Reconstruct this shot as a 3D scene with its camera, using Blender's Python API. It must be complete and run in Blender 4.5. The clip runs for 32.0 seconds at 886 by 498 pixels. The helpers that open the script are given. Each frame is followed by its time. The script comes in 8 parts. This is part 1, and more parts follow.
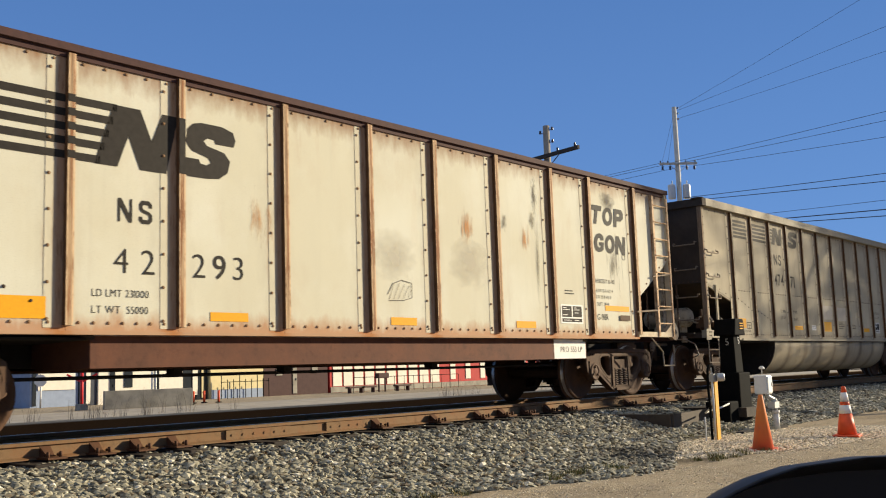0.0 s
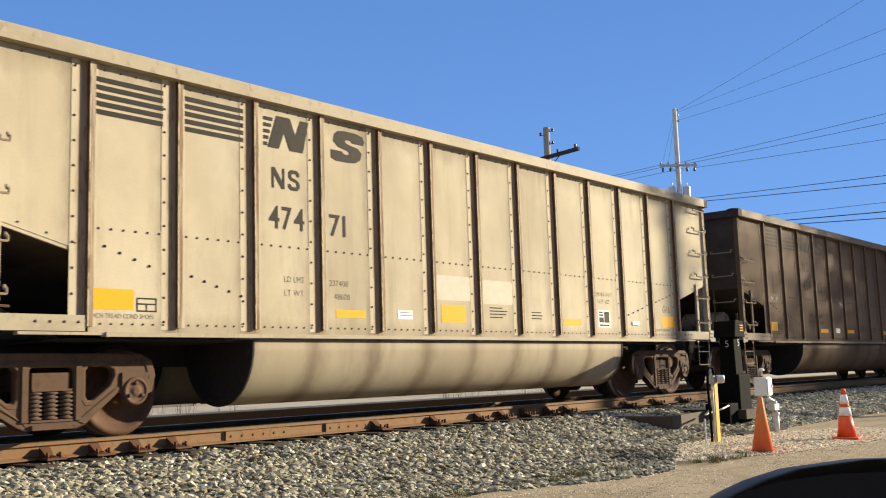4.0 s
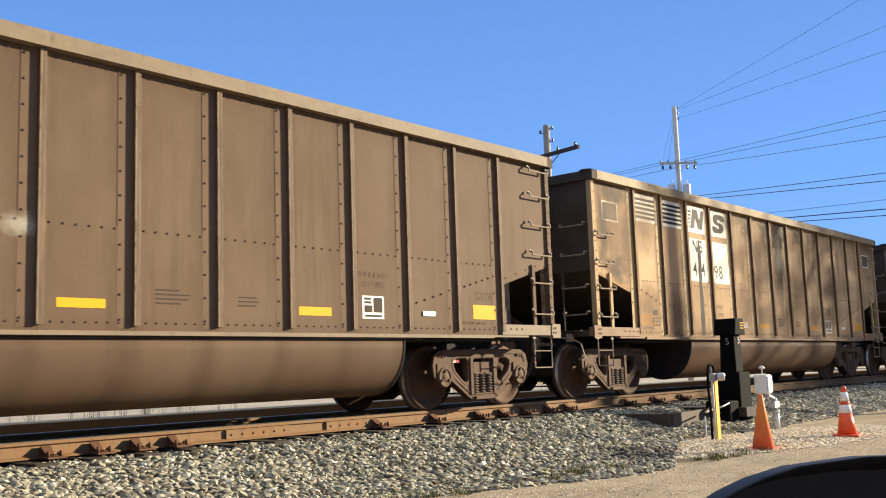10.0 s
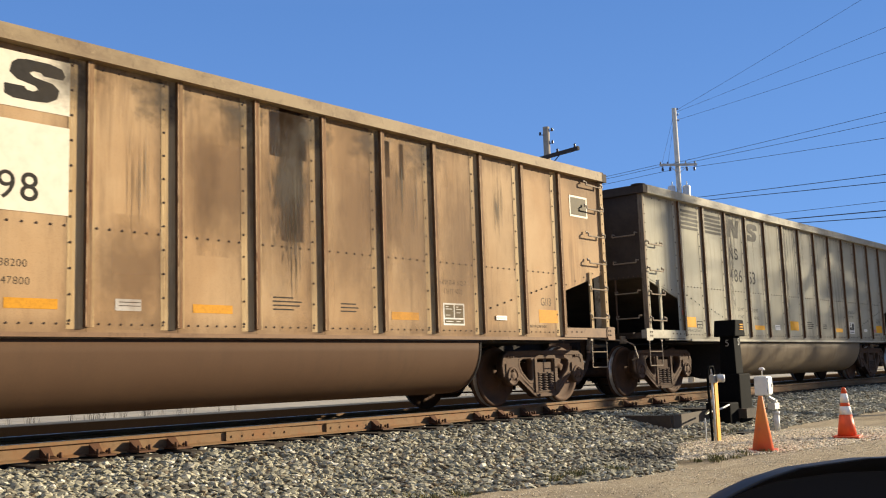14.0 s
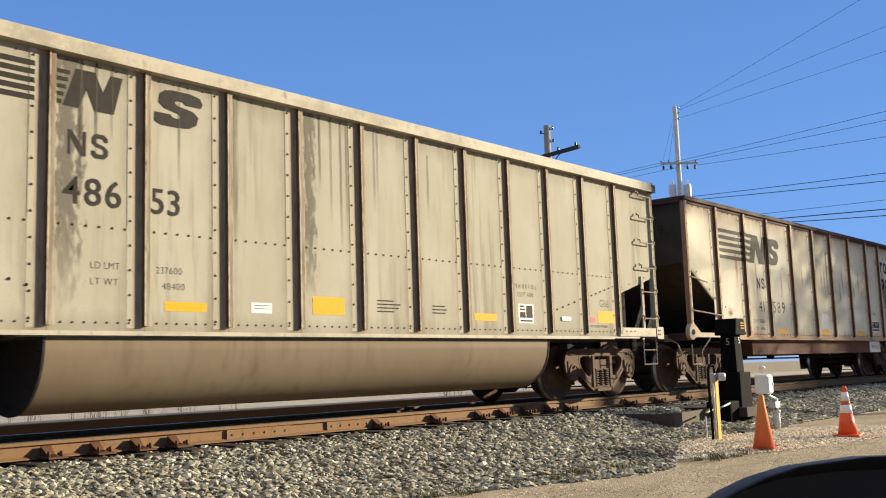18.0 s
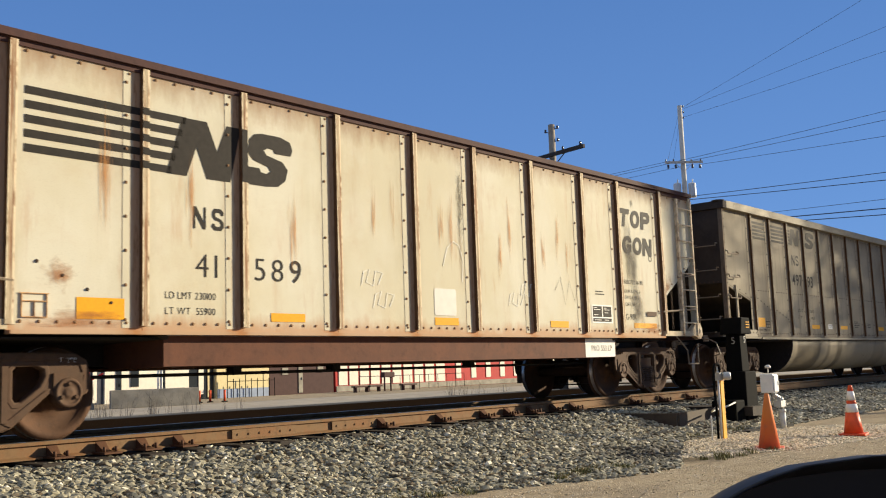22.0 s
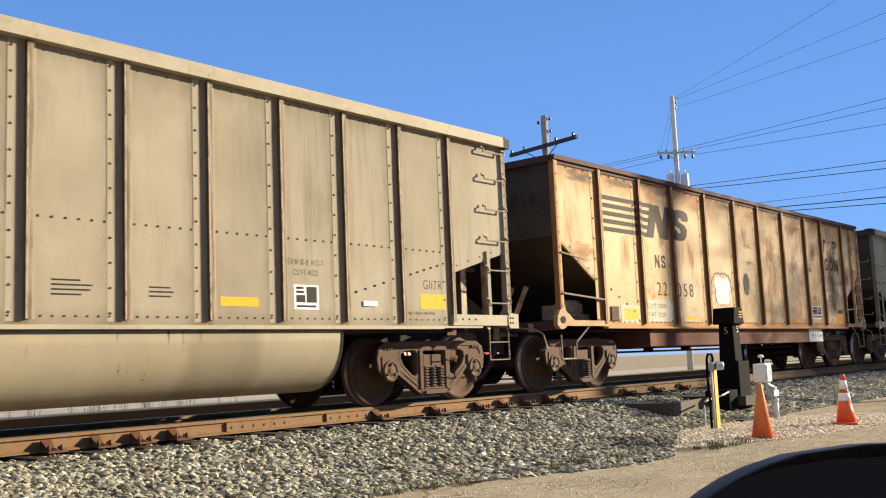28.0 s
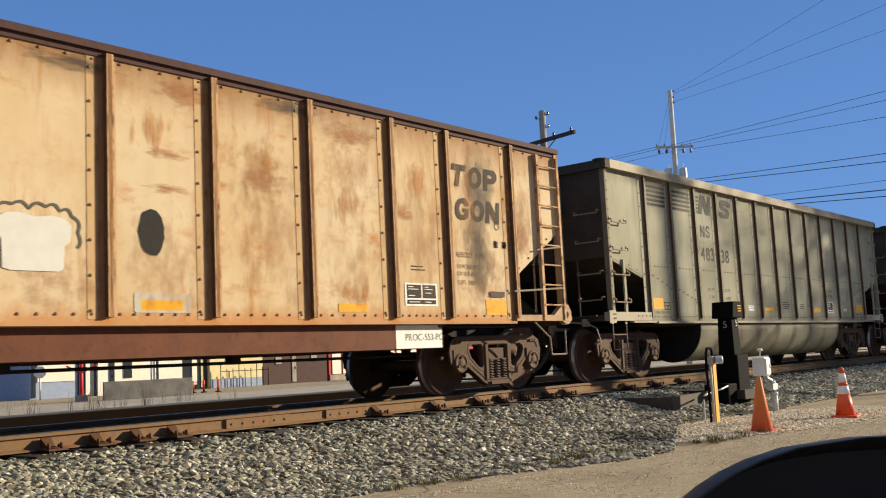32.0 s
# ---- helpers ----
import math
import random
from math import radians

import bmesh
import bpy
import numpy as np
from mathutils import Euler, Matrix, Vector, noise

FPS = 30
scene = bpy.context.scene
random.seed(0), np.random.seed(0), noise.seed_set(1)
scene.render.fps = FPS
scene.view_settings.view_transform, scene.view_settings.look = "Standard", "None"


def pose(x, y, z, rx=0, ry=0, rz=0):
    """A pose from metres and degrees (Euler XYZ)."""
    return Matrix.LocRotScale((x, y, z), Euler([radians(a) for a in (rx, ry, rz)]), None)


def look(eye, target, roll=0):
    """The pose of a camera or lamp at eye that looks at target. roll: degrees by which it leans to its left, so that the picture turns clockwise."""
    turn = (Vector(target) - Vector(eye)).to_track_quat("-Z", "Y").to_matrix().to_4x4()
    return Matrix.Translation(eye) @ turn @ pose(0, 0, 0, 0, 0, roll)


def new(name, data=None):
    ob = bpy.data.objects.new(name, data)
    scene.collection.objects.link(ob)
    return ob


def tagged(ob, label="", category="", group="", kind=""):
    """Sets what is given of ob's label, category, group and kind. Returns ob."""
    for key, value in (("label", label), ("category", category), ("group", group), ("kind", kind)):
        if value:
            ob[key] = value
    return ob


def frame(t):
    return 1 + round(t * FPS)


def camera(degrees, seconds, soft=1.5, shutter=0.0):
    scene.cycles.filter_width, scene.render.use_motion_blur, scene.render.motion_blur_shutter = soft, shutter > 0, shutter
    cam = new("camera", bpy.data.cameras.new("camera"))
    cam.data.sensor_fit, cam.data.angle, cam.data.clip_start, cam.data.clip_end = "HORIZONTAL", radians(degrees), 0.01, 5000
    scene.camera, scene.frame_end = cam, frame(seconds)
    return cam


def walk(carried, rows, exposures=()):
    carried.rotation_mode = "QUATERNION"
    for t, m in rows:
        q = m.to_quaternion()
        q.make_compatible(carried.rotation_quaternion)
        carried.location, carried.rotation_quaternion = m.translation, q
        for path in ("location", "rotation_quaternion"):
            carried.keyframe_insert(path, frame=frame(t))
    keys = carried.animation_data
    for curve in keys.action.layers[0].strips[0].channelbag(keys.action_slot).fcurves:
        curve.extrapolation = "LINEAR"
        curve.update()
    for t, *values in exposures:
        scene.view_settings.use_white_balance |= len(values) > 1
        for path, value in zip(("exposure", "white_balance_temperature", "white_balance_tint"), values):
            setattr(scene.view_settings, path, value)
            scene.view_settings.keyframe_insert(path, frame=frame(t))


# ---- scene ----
EYE = (0.0, -10.066, 0.530)          # z = 0 is the top of the rails, x runs along the track, y away from the road
cam = camera(48.56, 32.0, soft=1.1, shutter=0.15)


def aim(yaw, pitch, roll, eye=EYE):
    a, b = radians(yaw), radians(pitch)
    ahead = Vector((-math.sin(a) * math.cos(b), math.cos(a) * math.cos(b), math.sin(b)))
    return look(eye, Vector(eye) + 10 * ahead, roll)


walk(cam, [(t, aim(yaw, pitch, roll)) for t, yaw, pitch, roll in (
    (0, -49.84, 7.17, -1.94), (0.5, -49.87, 7.19, -1.95), (1, -49.82, 7.21, -1.86), (1.5, -49.81, 7.24, -1.77),
    (2, -49.82, 7.26, -1.86), (2.5, -49.81, 7.24, -1.98), (3, -49.80, 7.24, -1.91), (3.5, -49.82, 7.25, -1.85),
    (4, -49.84, 7.25, -1.83), (4.5, -49.88, 7.19, -1.93), (6.5, -49.80, 7.13, -1.95), (7, -49.83, 7.13, -1.97),
    (7.5, -49.80, 7.14, -1.91), (8, -49.79, 7.14, -1.89), (8.5, -49.82, 7.15, -1.97), (9, -49.85, 7.16, -2.06),
    (9.5, -49.85, 7.15, -2.05), (10, -49.83, 7.14, -1.92), (10.5, -49.85, 7.15, -2.00), (11, -49.85, 7.14, -2.07),
    (11.5, -49.83, 7.13, -1.97), (12, -49.82, 7.15, -1.86), (12.5, -49.87, 7.19, -1.94), (13, -49.90, 7.20, -2.04),
    (13.5, -49.89, 7.24, -2.01), (15.5, -49.72, 7.15, -1.80), (16, -49.74, 7.18, -1.83), (16.5, -49.78, 7.17, -1.89),
    (17, -49.80, 7.15, -1.93), (17.5, -49.81, 7.17, -1.96), (18, -49.80, 7.15, -1.93), (18.5, -49.84, 7.12, -1.96),
    (19, -49.89, 7.08, -1.95), (19.5, -49.85, 7.08, -1.91), (20, -49.73, 7.21, -1.96), (20.5, -49.65, 7.46, -2.13),
    (21, -49.59, 7.34, -2.12), (21.5, -49.58, 7.24, -2.10), (22, -49.52, 7.13, -2.00), (22.5, -49.47, 6.97, -2.09),
    (23, -49.52, 6.99, -2.27), (23.5, -49.58, 7.09, -2.20), (24, -49.65, 7.07, -2.21), (24.5, -49.65, 7.03, -2.22),
    (25, -49.62, 7.04, -2.05), (25.5, -49.62, 7.00, -1.87), (26, -49.69, 6.92, -1.93), (26.5, -49.70, 6.92, -2.08),
    (28.5, -49.95, 6.53, -2.37), (29, -50.07, 6.50, -2.24), (29.5, -50.05, 6.48, -2.24), (30, -50.05, 6.46, -2.21),
    (30.5, -50.03, 6.48, -2.28), (31, -50.05, 6.44, -2.47), (31.5, -50.05, 6.36, -2.64), (32, -49.96, 6.38, -2.71),
)], exposures=((0, 0.88), (2.3, 0.86), (4, 1.31), (5, 1.31), (6.5, 1.18), (7.2, 1.38), (8.6, 1.58), (11, 1.56), (12.4, 1.40), (13, 1.20), (16, 1.30), (18.5, 1.28), (20.5, 1.20), (21, 1.08), (22, 0.96), (24.3, 0.96), (26, 1.46), (27.5, 1.46), (29, 1.36), (30, 1.24), (31, 0.98), (32, 0.94)))

# ---- light ----
TO_SUN = Vector((2.3, -1.2, 0.70)).normalized()
world = bpy.data.worlds.new("sky")
scene.world = world
world.use_nodes = True
sky = world.node_tree.nodes.new("ShaderNodeTexSky")
sky.sky_type, sky.sun_disc = "NISHITA", False
sky.sun_elevation = math.asin(TO_SUN.z)
sky.sun_rotation = math.atan2(TO_SUN.x, TO_SUN.y)
sky.air_density, sky.dust_density, sky.ozone_density = 1.0, 0.0, 6.0
world.node_tree.nodes["Background"].inputs[1].default_value = 0.083
tint = world.node_tree.nodes.new("ShaderNodeMix")
tint.data_type, tint.blend_type = "RGBA", "MULTIPLY"
tint.inputs[0].default_value, tint.inputs[7].default_value = 1.0, (0.98, 1.03, 1.12, 1)
world.node_tree.links.new(sky.outputs[0], tint.inputs[6])
even = world.node_tree.nodes.new("ShaderNodeMix")          # a clear sky that differs little from side to side
even.data_type = "RGBA"
even.inputs[0].default_value = 0.92
height = world.node_tree.nodes.new("ShaderNodeSeparateXYZ")
world.node_tree.links.new(world.node_tree.nodes.new("ShaderNodeTexCoord").outputs["Generated"], height.inputs[0])
deepen = world.node_tree.nodes.new("ShaderNodeValToRGB")
for place, colour in ((0.0, (0.31, 0.44, 0.70, 1)), (0.09, (0.165, 0.350, 0.770, 1)), (0.36, (0.110, 0.255, 0.610, 1)), (0.62, (0.165, 0.255, 0.465, 1)), (1.0, (0.235, 0.275, 0.385, 1))):
    deepen.color_ramp.elements.new(place).color = colour
for spare in [e for e in deepen.color_ramp.elements if e.color[0] in (0.0, 1.0)]:
    deepen.color_ramp.elements.remove(spare)
world.node_tree.links.new(height.outputs[2], deepen.inputs[0])
scaled_up = world.node_tree.nodes.new("ShaderNodeVectorMath")
scaled_up.operation = "SCALE"
scaled_up.inputs[3].default_value = 5.45
world.node_tree.links.new(deepen.outputs[0], scaled_up.inputs[0])
world.node_tree.links.new(scaled_up.outputs[0], even.inputs[7])
world.node_tree.links.new(tint.outputs[2], even.inputs[6])
world.node_tree.links.new(even.outputs[2], world.node_tree.nodes["Background"].inputs[0])
sun = new("sun", bpy.data.lights.new("sun", "SUN"))
sun.data.energy, sun.data.angle, sun.data.color = 4.6, radians(0.5), (1.0, 0.868, 0.635)
sun.matrix_world = look(TO_SUN * 200, (0, 0, 0))


# ---- materials ----
def rgb(c):
    return (*c, 1.0)


class Mat:
    """A node material: helpers to chain noise, masks and mixes in object space."""

    def __init__(self, name, colour, rough=0.6, metal=0.0, coords="Object", loose=False):
        self.loose = loose
        self.m = bpy.data.materials.new(name)
        self.m.use_nodes = True
        self.t = self.m.node_tree
        self.b = self.t.nodes["Principled BSDF"]
        self.b.inputs["Roughness"].default_value = rough
        self.b.inputs["Metallic"].default_value = metal
        self.b.inputs["Specular IOR Level"].default_value = 0.5 if rough < 0.5 else 0.22
        self.c = self.t.nodes.new("ShaderNodeTexCoord").outputs[coords]
        v = self.t.nodes.new("ShaderNodeRGB")
        v.outputs[0].default_value = rgb(colour)
        self.col = v.outputs[0]
        self.b.inputs["Base Color"].default_value = rgb(colour)
        self.t.links.new(self.col, self.b.inputs["Base Color"])

    def node(self, kind):
        return self.t.nodes.new(kind)

    def link(self, a, b):
        self.t.links.new(a, b)

    def scaled(self, scale):
        n = self.node("ShaderNodeMapping")
        n.inputs["Scale"].default_value = scale
        self.link(self.c, n.inputs[0])
        return n.outputs[0]

    def noise(self, scale, stretch=(1, 1, 1), detail=4.0, rough=0.6, shift=0.0):
        n = self.node("ShaderNodeTexNoise")
        n.noise_dimensions = "4D"
        n.inputs["W"].default_value = shift
        if self.loose:
            self.link(self.plus(self.times(self.node("ShaderNodeObjectInfo").outputs["Random"], 40.0), shift), n.inputs["W"])
        n.inputs["Scale"].default_value = scale
        n.inputs["Detail"].default_value = detail
        n.inputs["Roughness"].default_value = rough
        self.link(self.scaled(stretch), n.inputs["Vector"])
        return n.outputs[0]

    def ramp(self, value, lo, hi, top=1.0):
        n = self.node("ShaderNodeMapRange")
        n.inputs[1].default_value, n.inputs[2].default_value = lo, hi
        n.inputs[4].default_value = top
        self.link(value, n.inputs[0])
        return n.outputs[0]

    def times(self, a, b):
        n = self.node("ShaderNodeMath")
        n.operation = "MULTIPLY"
        for k, v in enumerate((a, b)):
            if isinstance(v, (int, float)):
                n.inputs[k].default_value = v
            else:
                self.link(v, n.inputs[k])
        return n.outputs[0]

    def sum(self, operation, a, b):
        n = self.node("ShaderNodeMath")
        n.operation = operation
        for k, v in enumerate((a, b)):
            if isinstance(v, (int, float)):
                n.inputs[k].default_value = v
            else:
                self.link(v, n.inputs[k])
        return n.outputs[0]

    def plus(self, a, b):
        return self.sum("ADD", a, b)

    def most(self, a, b):
        return self.sum("MAXIMUM", a, b)

    def axis(self, k):
        n = self.node("ShaderNodeSeparateXYZ")
        self.link(self.c, n.inputs[0])
        return n.outputs[k]

    def paint(self, colour, mask):
        """Mixes another colour (or a colour output) over what is there, by a mask of 0 to 1."""
        n = self.node("ShaderNodeMix")
        n.data_type = "RGBA"
        self.link(self.col, n.inputs[6])
        if isinstance(colour, tuple):
            n.inputs[7].default_value = rgb(colour)
        else:
            self.link(colour, n.inputs[7])
        if isinstance(mask, (int, float)):
            n.inputs[0].default_value = mask
        else:
            self.link(mask, n.inputs[0])
        self.col = n.outputs[2]
        self.link(self.col, self.b.inputs["Base Color"])
        return self

    def vary(self, low=0.8, high=1.15, source="Object Info"):
        """Lightens and darkens piece by piece."""
        if source == "Object Info":
            r = self.node("ShaderNodeObjectInfo").outputs["Random"]
        else:
            r = self.node("ShaderNodeNewGeometry").outputs["Random Per Island"]
        n = self.node("ShaderNodeMix")
        n.data_type, n.blend_type = "RGBA", "MULTIPLY"
        n.inputs[0].default_value = 1.0
        v = self.ramp(r, 0, 1)
        m = self.node("ShaderNodeMapRange")
        m.inputs[3].default_value, m.inputs[4].default_value = low, high
        self.link(v, m.inputs[0])
        self.link(self.col, n.inputs[6])
        self.link(m.outputs[0], n.inputs[7])
        self.col = n.outputs[2]
        self.link(self.col, self.b.inputs["Base Color"])
        return self

    def bump(self, height, strength=0.3, distance=0.01):
        n = self.node("ShaderNodeBump")
        n.inputs["Strength"].default_value, n.inputs["Distance"].default_value = strength, distance
        self.link(height, n.inputs["Height"])
        self.link(n.outputs[0], self.b.inputs["Normal"])
        return self

    def rough(self, value, lo, hi):
        n = self.node("ShaderNodeMapRange")
        n.inputs[3].default_value, n.inputs[4].default_value = lo, hi
        self.link(value, n.inputs[0])
        self.link(n.outputs[0], self.b.inputs["Roughness"])
        return self


def car_paint(name, base, dust, rust, dirt, rust_amount, dirt_amount, seed, seam=None, smoke=0.0, edge=0.6, brow=0.12, drag=0.0):
    """Weathered paint of a coal car: chalky blotches, vertical runs, rust along the posts, the lower seam and the top edge, dragged scuffs, coal smoke in clouds."""
    k = Mat(name, base, 0.62)
    k.b.inputs["Specular IOR Level"].default_value = 0.05
    x, z = k.axis(0), k.axis(2)
    k.paint(dust, k.ramp(k.noise(0.7, (1, 1, 0.8), 5, 0.6, seed), 0.42, 0.60))
    fog = k.noise(0.55, (1, 1, 0.8), 4, 0.55, seed + 15)
    if smoke:
        k.paint(dirt, k.times(k.ramp(fog, 0.45, 0.66), smoke))
    streak = k.noise(7.0, (1, 1, 0.07), 5, 0.6, seed + 3)
    cloud = k.ramp(k.noise(0.8, (1, 1, 0.4), 3, 0.5, seed + 5), 0.45, 0.6)
    k.paint(dirt, k.times(k.times(k.ramp(streak, 0.50, 0.66), cloud), dirt_amount))
    runs = k.times(k.ramp(k.noise(6.5, (1, 1, 0.14), 6, 0.7, seed + 9), 0.53, 0.66), k.ramp(k.noise(0.9, (1, 1, 0.8), 3, 0.5, seed + 11), 0.46, 0.58))
    k.paint(rust, k.times(runs, rust_amount))
    blotch = k.ramp(k.noise(1.6, (1, 1, 0.8), 8, 0.72, seed + 21), 0.54, 0.70)
    k.paint(rust, k.times(blotch, rust_amount * 0.5))
    if drag:
        scuff = k.times(k.ramp(k.noise(3.2, (0.7, 1, 1.5), 8, 0.72, seed + 51), 0.52, 0.66), k.ramp(k.noise(0.8, (1, 1, 1), 2, 0.5, seed + 53), 0.47, 0.60))
        k.paint(rust, k.times(scuff, drag))
        k.paint(tuple(c * 0.55 for c in rust), k.times(k.ramp(k.noise(9.0, (0.8, 1, 0.9), 6, 0.75, seed + 57), 0.60, 0.70), k.times(scuff, drag)))
    ragged = k.noise(5.0, (1, 1, 0.35), 6, 0.7, seed + 30)
    if seam:
        d = k.sum("ABSOLUTE", k.plus(x, -seam[0]), 0.0)
        for p in seam[1:]:
            d = k.sum("MINIMUM", d, k.sum("ABSOLUTE", k.plus(x, -p), 0.0))
        k.paint(dirt, k.times(k.ramp(k.plus(d, k.times(ragged, 0.5)), 0.52, 0.26), 0.45))
        k.paint(rust, k.times(k.ramp(k.plus(d, k.times(ragged, 0.30)), 0.31, 0.17), edge))
    low = k.ramp(k.plus(z, k.times(ragged, -0.42)), 1.02, 0.86)
    k.paint(rust, k.times(low, edge * 0.85))
    top = k.noise(6, (1, 1, 0.35), 5, 0.7, seed + 40)
    high = k.ramp(k.plus(z, k.times(top, 0.5)), 3.91 - 2.2 * brow, 3.94)
    k.paint(tuple(c * 0.6 for c in rust), k.times(high, edge))
    fine = k.noise(70, (1, 1, 1), 3, 0.6, seed)
    k.paint(dirt, k.ramp(fine, 0.52, 0.75, 0.3))
    k.bump(k.noise(1.3, (1, 1, 0.7), 3, 0.5, seed + 2), 0.3, 0.03)
    k.rough(fine, 0.55, 0.8)
    return k.m


def post_paint(name, base, rust, dark, amount, dark_amount, seed, worn=True):
    """Paint on a post: long narrow upright scrapes and rust, and worn bright edges."""
    k = Mat(name, base, 0.7, loose=True)
    k.b.inputs["Specular IOR Level"].default_value = 0.1
    k.paint(rust, k.ramp(k.noise(9, (3.2, 3.2, 0.14), 6, 0.7, seed), 0.44, 0.56, amount))
    k.paint(dark, k.ramp(k.noise(12, (5, 5, 0.10), 6, 0.75, seed + 5), 0.48, 0.60, dark_amount))
    k.paint(tuple(min(1, c * 1.45) for c in base), k.ramp(k.noise(16, (6, 6, 0.12), 4, 0.6, seed + 8), 0.60, 0.66, 0.8))
    if worn:
        rim = k.ramp(k.sum("ABSOLUTE", k.plus(k.axis(0), -0.034), 0.0), 0.018, 0.027)
        chips = k.ramp(k.noise(7, (1, 1, 0.8), 5, 0.7, seed + 13), 0.40, 0.52)
        k.paint(tuple(min(1, c * 1.5 + 0.03) for c in base), k.times(k.times(rim, chips), 0.85))
    k.bump(k.noise(40, (1, 1, 0.3), 4), 0.3, 0.006)
    return k.m


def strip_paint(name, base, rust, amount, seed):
    """Lapped plate beside a post; ragged rust band doubles as the post's painted shade."""
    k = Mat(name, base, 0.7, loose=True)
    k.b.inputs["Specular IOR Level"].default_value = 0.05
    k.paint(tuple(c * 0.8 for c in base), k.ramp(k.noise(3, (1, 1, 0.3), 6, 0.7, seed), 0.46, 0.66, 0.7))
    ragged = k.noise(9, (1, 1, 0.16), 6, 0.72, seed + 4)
    rust_and_shade = k.ramp(k.plus(k.sum("ABSOLUTE", k.plus(k.axis(0), 0.02), 0.0), k.times(ragged, 0.10)), 0.150, 0.095, amount)
    k.paint(rust, rust_and_shade)
    k.paint(tuple(c * 0.5 for c in rust), k.times(rust_and_shade, k.ramp(k.noise(22, (2, 2, 0.2), 5, 0.7, seed + 8), 0.52, 0.64)))
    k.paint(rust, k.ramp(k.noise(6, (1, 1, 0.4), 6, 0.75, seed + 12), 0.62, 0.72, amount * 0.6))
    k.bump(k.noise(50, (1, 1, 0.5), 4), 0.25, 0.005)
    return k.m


def chord_paint(name, base, dirt, seed):
    """Paint on a long chord or sill: chalky patches, chips and short drips."""
    k = Mat(name, base, 0.7)
    k.paint(dirt, k.ramp(k.noise(1.4, (1, 1, 2), 7, 0.7, seed), 0.46, 0.66, 0.8))
    k.paint(tuple(c * 0.6 for c in dirt), k.ramp(k.noise(11, (1, 1, 0.5), 6, 0.7, seed + 3), 0.57, 0.68, 0.6))
    k.paint(tuple(min(1, c * 1.25) for c in base), k.ramp(k.noise(24, (1, 1, 0.6), 4, 0.6, seed + 6), 0.58, 0.70, 0.6))
    k.bump(k.noise(50, (1, 1, 1), 4), 0.25, 0.005)
    return k.m


def plain(name, colour, rough=0.6, metal=0.0, spread=0.25, scale=14.0, coords="Object"):
    k = Mat(name, colour, rough, metal, coords)
    dark = tuple(c * (1 - spread) for c in colour)
    k.paint(dark, k.ramp(k.noise(scale, detail=5), 0.4, 0.7))
    k.bump(k.noise(scale * 6, detail=3), 0.15, 0.004)
    return k.m


def rusty(name, colour, rust, amount=0.5, scale=5.0, rough=0.8):
    k = Mat(name, colour, rough)
    k.paint(rust, k.ramp(k.noise(scale, detail=7, rough=0.7), 0.45, 0.65, amount))
    k.paint(tuple(c * 0.45 for c in colour), k.ramp(k.noise(scale * 2.3, detail=6, rough=0.7, shift=4.0), 0.52, 0.75, 0.8))
    k.bump(k.noise(scale * 9, detail=5), 0.35, 0.006)
    return k.m


RUST, COAL = (0.20, 0.075, 0.03), (0.035, 0.028, 0.022)
M_RIVET = plain("dark_rivet", (0.075, 0.047, 0.03), 0.75)
# Rust brown that also stands in for the warm shade on post sides.
M_POSTSIDE = rusty("rusty_shaded_post_side", (0.15, 0.080, 0.040), (0.09, 0.048, 0.026), 0.6, 4)
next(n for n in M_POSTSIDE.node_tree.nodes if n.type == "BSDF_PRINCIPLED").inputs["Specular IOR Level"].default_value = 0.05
M_RUSTRIVET = plain("rusty_cream_rivet", (0.27, 0.155, 0.075), 0.75)
M_STEEL = rusty("rusty_truck_steel", (0.092, 0.055, 0.033), (0.112, 0.056, 0.030))
M_WHEEL = rusty("rusty_wheel", (0.092, 0.048, 0.026), (0.12, 0.058, 0.029), 0.6, 7)
M_TREAD = plain("worn_tread_steel", (0.46, 0.43, 0.40), 0.36, 0.8, 0.15)
M_UNDER = plain("grimy_underframe", (0.028, 0.023, 0.02), 0.9)
# One dark brown for end walls, caps and beams, darker than the sides.
M_DARKEND = rusty("dark_brown_steel", (0.066, 0.049, 0.036), (0.034, 0.026, 0.020), 0.7, 1.5, 0.85)
M_SPRING = rusty("spring_steel", (0.075, 0.050, 0.036), (0.12, 0.06, 0.035), 0.5, 12)
M_IRON = rusty("worn_bare_iron", (0.27, 0.21, 0.145), (0.14, 0.085, 0.05), 0.5, 16, 0.5)
M_HOSE = plain("rubber_hose", (0.06, 0.04, 0.03), 0.8)
M_YELLOW = plain("yellow_reflector", (0.72, 0.33, 0.004), 0.7, 0, 0.12, 30)
M_ORANGE_REF = plain("dull_orange_reflector", (0.56, 0.245, 0.008), 0.7, 0, 0.3, 30)
M_WHITE = plain("white_marking", (0.74, 0.71, 0.64), 0.6, 0, 0.12)
M_BLACKMARK = plain("dark_marking", (0.034, 0.029, 0.024), 0.65, 0, 0.3)
M_FADED = plain("faded_marking", (0.055, 0.041, 0.03), 0.7, 0, 0.2)
for mm in (M_BLACKMARK, M_FADED):
    next(n for n in mm.node_tree.nodes if n.type == "BSDF_PRINCIPLED").inputs["Specular IOR Level"].default_value = 0.08
M_RED = plain("red_marking", (0.6, 0.05, 0.03), 0.6)
M_RAIL = rusty("rusty_rail", (0.205, 0.122, 0.058), (0.23, 0.098, 0.036), 0.7, 5)
M_RAILTOP = plain("bright_rail_head", (0.44, 0.39, 0.33), 0.28, 0.9, 0.15)
